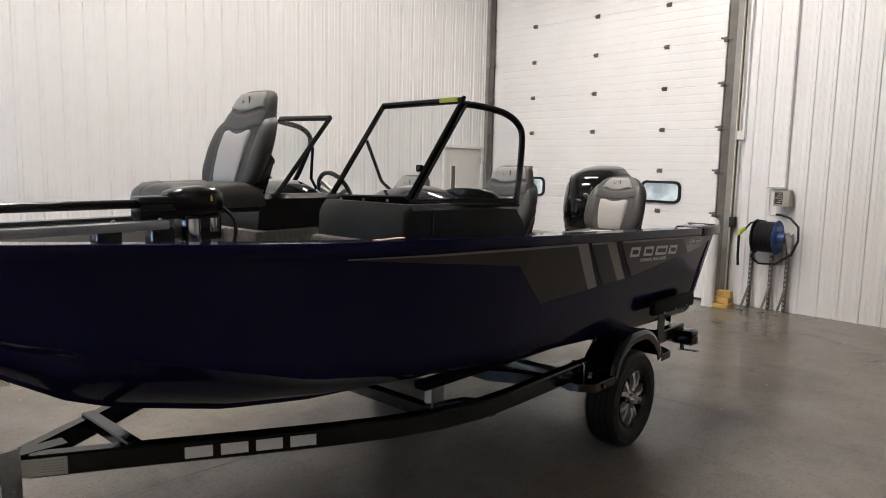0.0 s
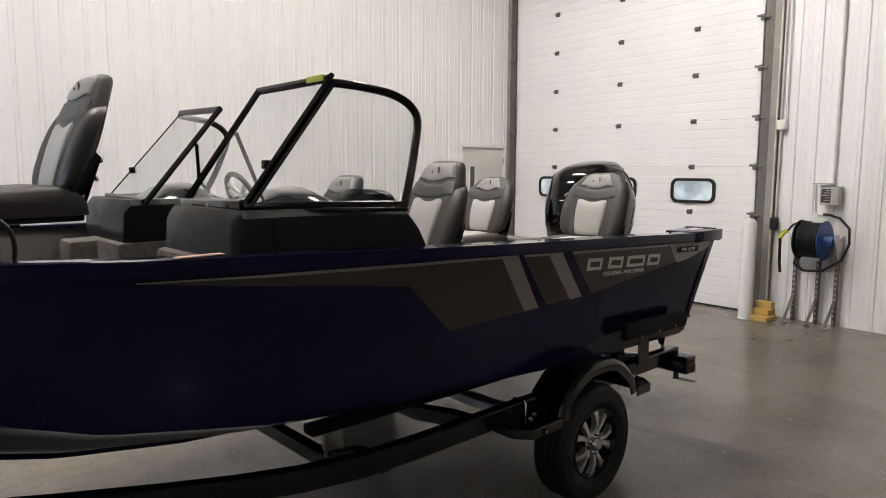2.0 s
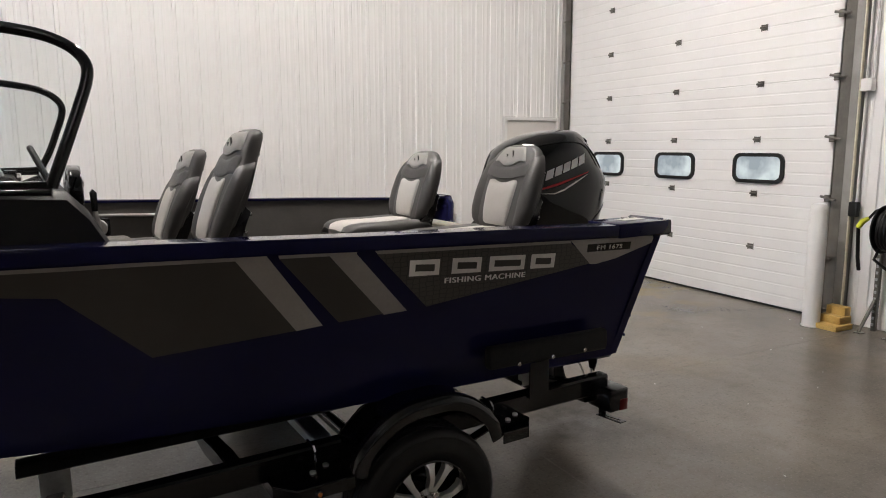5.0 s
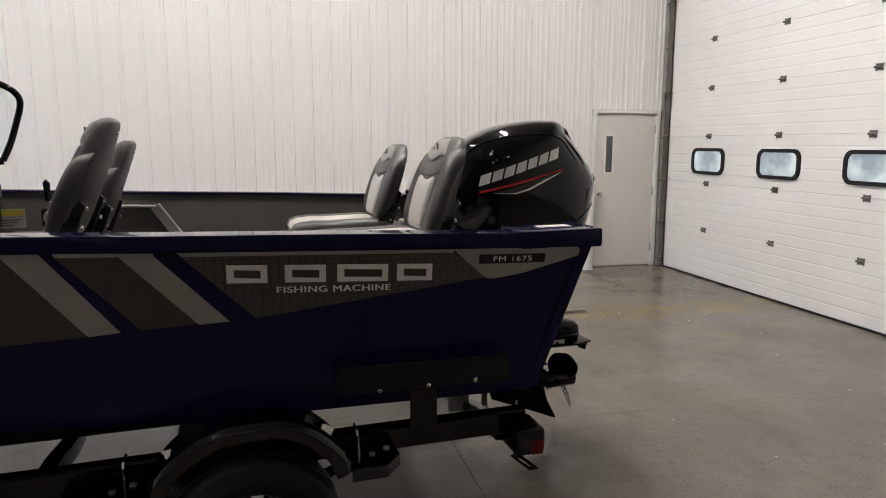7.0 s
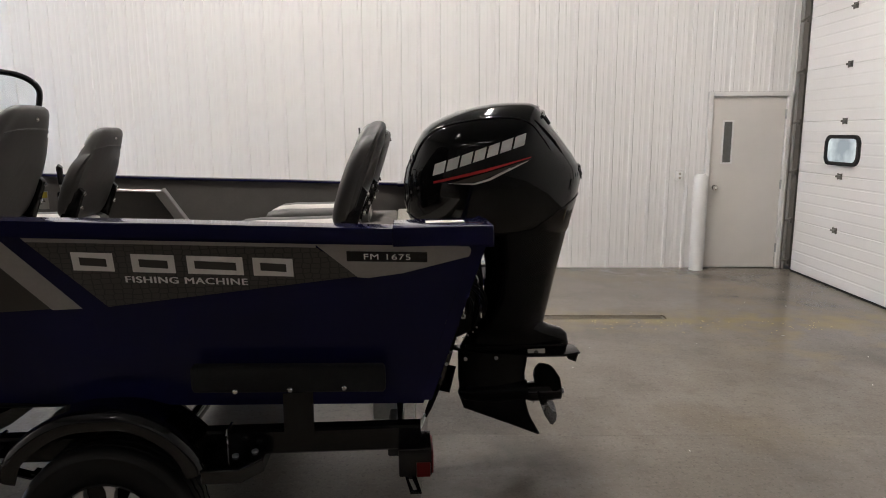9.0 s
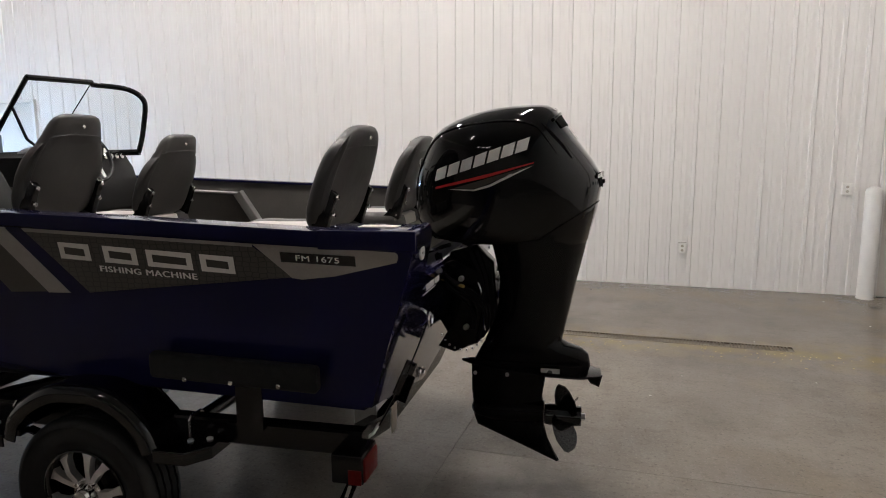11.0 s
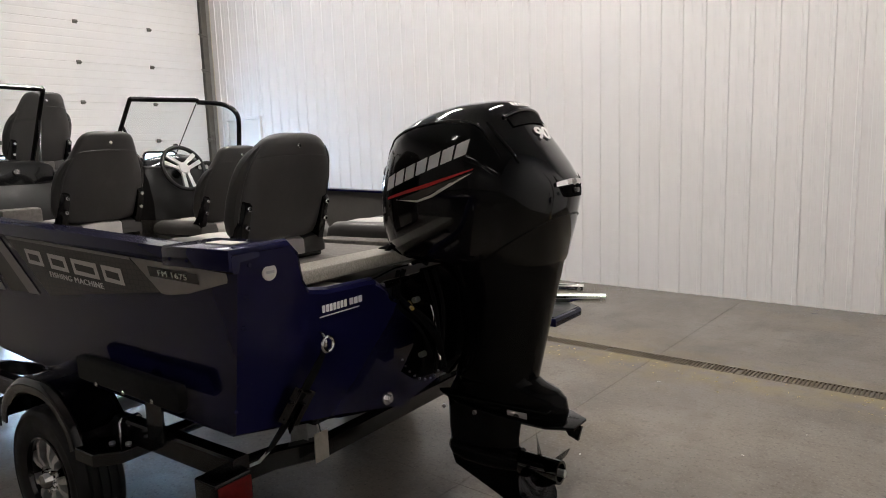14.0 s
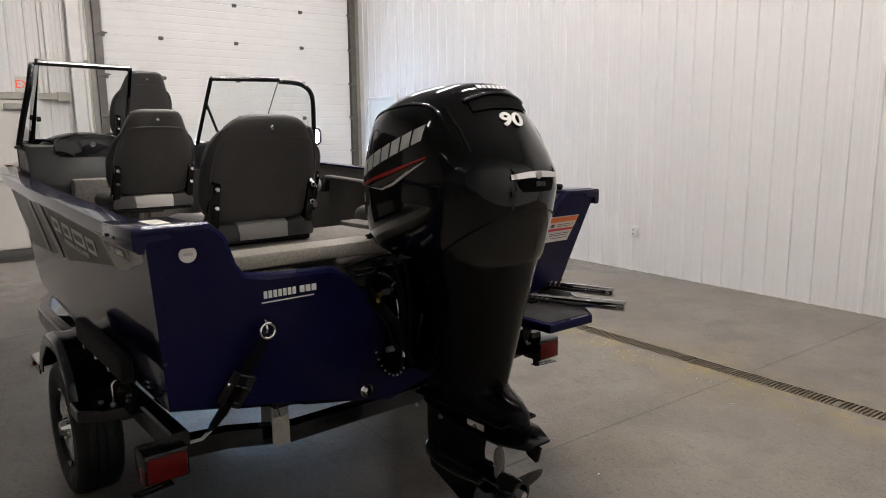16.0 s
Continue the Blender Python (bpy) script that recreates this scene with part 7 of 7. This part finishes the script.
def trolling_motor():
    t = thing("trolling_motor", BOAT, "black bow-mount trolling motor folded on the deck", "trolling motor")
    part("shaft", tube(bmesh.new(), [(-4.95, -0.36, 1.597), (-3.92, -0.36, 1.592)], 0.017, 12), PLASTIC, t, "black shaft")
    # split clamp with two grip ribs at the end of the shaft
    guard = part("shaft_guard", boxed(-4.03, -3.86, -0.405, -0.315, 1.532, 1.622, bevel=0.010), PLASTIC, t, "black shaft clamp")
    for z in (1.562, 1.592):
        part("grip_rib", boxed(-4.025, -3.89, -0.411, -0.403, z, z + 0.012, bevel=0.003), BLACKP, guard)
    part("mount_rail", boxed(-4.95, -3.93, -0.43, -0.37, 1.497, 1.530, bevel=0.006), RAILG, t, "pale grey aluminium mount rail")
    part("rail_edge", tube(bmesh.new(), [(-4.95, -0.40, 1.545), (-4.06, -0.40, 1.541)], 0.007, 8), PLASTIC, t, "black pull rod")
    for a in (-3.955, -4.13):
        part("rail_bolt", disc(bmesh.new(), (a, -0.40, 1.535), 0.010, "z", 0.014, 10, 0.003), CHROME, t)
    rings = []
    for a, q in ((-3.925, 0.030), (-3.905, 0.046), (-3.86, 0.058), (-3.79, 0.064), (-3.73, 0.062), (-3.695, 0.050), (-3.68, 0.022)):
        rings.append([(a, -0.36 + u, 1.594 + v) for u, v in egg(q, q, 24, 3.2)])
    part("head", loft(bmesh.new(), rings), PLASTIC, t, "rounded black motor head", smooth=50)
    part("decal", tube(bmesh.new(), [(-3.752, -0.36 + 0.0635 * math.sin(w), 1.594 + 0.0635 * math.cos(w)) for w in (-1.5, -1.2, -0.95, -0.7, -0.45)], 0.0045, 6), YELLOW, t, "thin yellow decal")
    part("head_mount", boxed(-3.86, -3.70, -0.41, -0.31, 1.44, 1.545, bevel=0.012), PLASTIC, t)
    part("collar", tube(bmesh.new(), [(-3.82, -0.395, 1.43), (-3.82, -0.395, 1.53)], [0.034, 0.030], 18), CHROME, t, "polished collar")
    part("collar", tube(bmesh.new(), [(-3.735, -0.40, 1.475), (-3.735, -0.40, 1.53)], 0.022, 14), CHROME, t, "polished collar")
    pts = eased([(-3.70, -0.40, 1.575), (-3.66, -0.43, 1.52), (-3.655, -0.42, 1.43), (-3.70, -0.38, 1.34), (-3.80, -0.36, 1.26)])
    part("cable", tube(bmesh.new(), pts, 0.008, 8), RUBBER, t)
    part("foot", boxed(-4.2, -3.74, -0.42, -0.31, 1.24, 1.275, bevel=0.01), PLASTIC, t)
    for a in (-4.14, -3.94, -3.79):
        part("riser", boxed(a - 0.045, a + 0.045, -0.40, -0.33, 1.27, 1.50, bevel=0.008), PLASTIC, t)


RAILG = surface("pale_anodised_aluminium", (0.36, 0.37, 0.385), 0.42, metal=0.15, var=0.08, scale=14)
trolling_motor()


def throttle():
    t = thing("throttle_control", BOAT @ pose(-2.20, 0.80, 1.27), "black throttle control lever beside the helm", "throttle")
    part("body", boxed(-0.06, 0.06, 0.0, 0.06, -0.05, 0.05, bevel=0.015), PLASTIC, t)
    part("pivot", disc(bmesh.new(), (0, -0.01, 0.0), 0.045, "y", 0.03, 20, 0.006), ALU, t)
    part("lever", tube(bmesh.new(), [(0, -0.02, 0.0), (-0.01, -0.03, 0.10)], [0.016, 0.012], 10), ALU, t)
    part("grip", tube(bmesh.new(), [(-0.01, -0.03, 0.09), (-0.012, -0.03, 0.188), (-0.004, -0.03, 0.195)], [0.014, 0.018, 0.016], 12), PLASTIC, t)


throttle()


def helm_label():
    t = thing("warning_placard", BOAT @ pose(-2.427, 0.905, 1.262), "small white and yellow warning placard on the inner side panel", "label")
    part("sheet", boxed(-0.068, 0.068, -0.002, 0.0, -0.052, 0.052), PAPER, t)
    part("band", boxed(-0.064, 0.064, -0.0032, -0.002, 0.014, 0.048), YELLOW, t)
    for k in range(3):
        part("text_bar", boxed(-0.058, 0.05 - 0.02 * k, -0.0032, -0.002, -0.010 - 0.014 * k, -0.005 - 0.014 * k), LINER, t)


helm_label()


# ---------------------------------------------------------------- things on and by the east wall
def hose_reel():
    m = pose(9.0, 3.50, 0.954)
    t = thing("hose_reel", m, "blue spring hose reel with black hose on the east wall", "hose reel")
    part("mount_plate", boxed(0.17, 0.215, -0.13, 0.25, -0.36, -0.12, bevel=0.006), ALU, t, "grey mounting plate")
    part("drum", tube(bmesh.new(), [(0, -0.11, 0), (0, 0.13, 0)], 0.12, 24), RUBBER, t)
    for k in range(7):
        y = -0.085 + 0.030 * k
        part("hose_coil", tube(bmesh.new(), [(0.178 * math.cos(q * math.pi / 18), y + 0.004 * math.sin(q), 0.178 * math.sin(q * math.pi / 18)) for q in range(36)], 0.016, 8, closed=True), RUBBER, t, "wound black rubber hose")
    for y in (-0.125, 0.13):
        part("flange", disc(bmesh.new(), (0, y, 0), 0.215, "y", 0.014, 36, 0.005), BLUEP if y < 0 else RUBBER, t, "blue steel flange" if y < 0 else "")
    part("hub", tube(bmesh.new(), [(0, -0.22, 0), (0, -0.125, 0)], [0.06, 0.075], 18), BLUEP, t)
    bm = plate(bmesh.new(), [(0.20, -0.20), (0.06, -0.20), (-0.06, 0.02), (-0.04, 0.07), (0.04, 0.07), (0.10, 0.0), (0.20, 0.05)], "y", -0.25, -0.235, 0.003)
    part("arm", bm, ALU, t, "grey reel arm")
    pts = [(-0.10, 0.10, -0.15), (-0.10, 0.14, -0.26), (-0.05, 0.06, -0.34), (-0.02, -0.12, -0.33), (0.0, -0.30, -0.20), (0.02, -0.36, -0.02), (0.08, -0.33, 0.14), (0.12, -0.22, 0.24), (0.16, -0.10, 0.27), (0.19, -0.02, 0.275)]
    part("feed_hose", tube(bmesh.new(), pts, 0.014, 8), RUBBER, t, "looping black hose")
    part("feed_pipe", tube(bmesh.new(), [(0.20, -0.01, 0.27), (0.20, 0.05, 0.27), (0.20, 0.09, 0.30), (0.20, 0.09, 0.62)], 0.012, 8), LINE, t, "white supply pipe")
    g = part("spray_gun", tube(bmesh.new(), [(-0.06, 0.33, 0.0), (-0.04, 0.30, 0.06), (-0.02, 0.26, 0.09)], [0.022, 0.026, 0.018], 10), LIME, t, "lime green spray gun")
    part("lance", tube(bmesh.new(), [(-0.05, 0.33, 0.0), (0.02, 0.355, -0.28), (0.06, 0.36, -0.40)], 0.016, 8), RUBBER, g)
    part("gun_hose", tube(bmesh.new(), [(-0.02, 0.26, 0.09), (-0.03, 0.20, 0.16), (-0.02, 0.10, 0.20), (0, 0.02, 0.19)], 0.012, 8), RUBBER, g)


hose_reel()


def control_box():
    t = thing("control_box", pose(9.10, 3.395, 1.437), "beige door control box with a dark legend panel", "control box")
    part("case", boxed(-0.02, 0.10, -0.095, 0.095, -0.10, 0.10, bevel=0.008), BOXG, t)
    lg = part("legend", boxed(-0.023, -0.019, -0.015, 0.080, -0.075, 0.075), LEG, t, "dark brown legend panel")
    for k in range(5):
        part("print_bar", boxed(-0.0245, -0.0228, -0.005, 0.035 + 0.018 * (k % 3), 0.052 - 0.026 * k, 0.060 - 0.026 * k), BOXG, lg)
    part("shelf", boxed(-0.06, 0.10, -0.02, 0.17, 0.128, 0.136), GALV, t, "small metal shelf bracket")


LEG = surface("dark_brown_legend", (0.035, 0.022, 0.016), 0.4, var=0.3, scale=40)
control_box()


def junction_box():
    t = thing("junction_box", pose(9.18, 3.985, 2.226), "white junction box with thin conduit runs", "junction box")
    part("case", boxed(-0.05, 0.02, -0.052, 0.052, -0.055, 0.055, bevel=0.006), LINE, t)
    for y in (-0.03, 0.025):
        part("conduit", tube(bmesh.new(), [(0.0, y, 0.05), (0.0, y, 3.3)], 0.010, 8), LINE, t, "thin white conduit")
    part("conduit", tube(bmesh.new(), [(0.0, 0.02, -0.05), (0.0, 0.02, -1.06)], 0.010, 8), LINE, t, "thin white conduit")
    part("conduit", tube(bmesh.new(), [(-0.005, -0.585, -0.66), (-0.005, -0.585, 3.3)], 0.012, 8), LINE, t, "thin white conduit")
    part("push_station", boxed(-0.06, 0.0, -0.02, 0.06, -1.20, -1.06, bevel=0.010), RUBBER, t, "black push button station")


junction_box()


def stands():
    """Three leaning post legs of old shelving against the wall."""
    for y, h, lab in ((3.725, 0.98, "brown steel post with a splayed foot leaning on the wall"), (3.475, 0.72, "slotted steel post with a splayed foot leaning on the wall"), (3.285, 0.86, "slotted steel post with a splayed foot beside the reel")):
        t = thing("steel_post", pose(9.10, y, 0), lab, "post", "posts along the wall")
        part("upright", boxed(0.02, 0.06, -0.02, 0.02, 0.0, h, bevel=0.003, seg=1), TRACK, t)
        bm = bmesh.new()
        for k in range(int(h / 0.06)):
            box(bm, 0.012, 0.0195, -0.008, 0.008, 0.05 + 0.06 * k, 0.075 + 0.06 * k)
        tagged(part("slot", bm, GALV, t), kind="stuff")
        bm = bmesh.new()
        tube(bm, [(0.03, 0.0, 0.30), (-0.16, 0.015, 0.012)], 0.016, 8)
        part("foot_brace", bm, TRACK, t)
        part("foot", boxed(-0.19, -0.12, -0.02, 0.045, 0.0, 0.012), TRACK, t)


stands()


def wood_blocks():
    t = thing("wood_block", pose(8.98, 3.98, 0), "stack of yellow pine chock blocks by the jamb", "wood block")
    part("block", boxed(-0.20, 0.05, -0.13, 0.12, 0.0, 0.05, bevel=0.004, seg=1), WOOD, t)
    part("block", boxed(-0.10, 0.07, -0.10, 0.10, 0.05, 0.12, bevel=0.004, seg=1), WOOD, t)
    part("block", boxed(-0.02, 0.07, -0.09, 0.09, 0.12, 0.20, bevel=0.004, seg=1), WOOD, t)


wood_blocks()


# ---------------------------------------------------------------- west end: exit sign, closer bar, pipes, mat
def exit_sign():
    t = thing("exit_sign", pose(-4.225, 3.12, 2.355, 0, 0, 90), "cream exit sign with red letters", "exit sign")
    part("case", boxed(-0.145, 0.145, -0.0, 0.05, -0.105, 0.105, bevel=0.006), SIGNF, t)
    bm = letters("EXIT", 0.11, 0.004, wide=0.95)
    for v in bm.verts:
        v.co.y -= 0.003
    part("lettering", bm, REDS, t, "red exit letters", smooth=0)


SIGNF = glow("lit_sign_face", (0.80, 0.72, 0.62), 0.5)
REDS = glow("red_sign_letters", (0.9, 0.10, 0.06), 0.9)
exit_sign()


def wall_pipe(m, r, h, mat, label):
    t = thing("pipe", m, label, "pipe", "pipes along the west wall")
    part("run", tube(bmesh.new(), [(0, 0, 0), (0, 0, h)], r, 12), mat, t)
    part("strap", boxed(-r - 0.008, r + 0.008, -r - 0.01, r + 0.01, h * 0.5, h * 0.5 + 0.03, bevel=0.003), GALV, t)


wall_pipe(pose(-4.21, 3.89, 0), 0.042, 5.4, LINE, "white painted pipe beside the far tall door")


def west_door():
    """A double personnel door in the west wall."""
    t = tagged(new("door_5"), "grey white double door with a closer under the exit sign", "door", kind="structure")
    y0, y1, x = 1.55, 3.20, WX
    bm = bmesh.new()
    box(bm, x, x + 0.07, y0 - 0.06, y0, 0, 2.20, bevel=0.004, seg=1)
    box(bm, x, x + 0.07, y1, y1 + 0.06, 0, 2.20, bevel=0.004, seg=1)
    box(bm, x, x + 0.07, y0, y1, 2.14, 2.20, bevel=0.004, seg=1)
    part("door_frame", bm, LINE, t)
    for a, b in ((y0 + 0.004, (y0 + y1) / 2 - 0.004), ((y0 + y1) / 2 + 0.004, y1 - 0.004)):
        leaf = part("door_leaf", boxed(x + 0.002, x + 0.048, a, b, 0.012, 2.136, bevel=0.003, seg=1), LEAF, t)
        part("closer", boxed(x + 0.05, x + 0.12, b - 0.40, b - 0.10, 2.0, 2.08, bevel=0.008), BOXG, leaf)
        part("push_bar", tube(bmesh.new(), [(x + 0.10, a + 0.06, 1.0), (x + 0.10, b - 0.06, 1.0)], 0.02, 10), GALV, leaf)


west_door()


def wall_post():
    t = thing("wall_post", pose(WX, 3.76, 0), "white boxed steel post beside the far tall door", "post")
    part("casing", boxed(0.0, 0.17, -0.083, 0.083, 0.0, 5.4, bevel=0.006, seg=1), LINE, t)
    part("base_plate", boxed(0.0, 0.20, -0.11, 0.10, 0.0, 0.012, bevel=0.002, seg=1), LINE, t)


wall_post()


def cable_tray():
    t = thing("cable_tray", pose(WX, 2.4, 2.19), "grey sheet steel raceway over the far double door", "raceway")
    part("channel", boxed(0.0, 0.09, -1.1, 1.2, -0.045, 0.045, bevel=0.005, seg=1), BOXG, t)
    part("end_box", boxed(0.0, 0.11, 1.08, 1.24, -0.065, 0.065, bevel=0.005, seg=1), BOXG, t, "square end box")
    for y in (0.93, 1.0):
        part("conduit", tube(bmesh.new(), [(0.03, y, 0.04), (0.03, y, 3.2)], 0.012, 8), LINE, t, "thin white conduit")


cable_tray()


def floor_mat():
    t = thing("floor_mat", pose(-3.45, 2.80, 0), "dark rubber floor mat near the far door", "mat")
    part("sheet", boxed(-0.6, 0.35, -0.45, 0.45, 0.0, 0.012, bevel=0.004), RUBBER, t)


floor_mat()
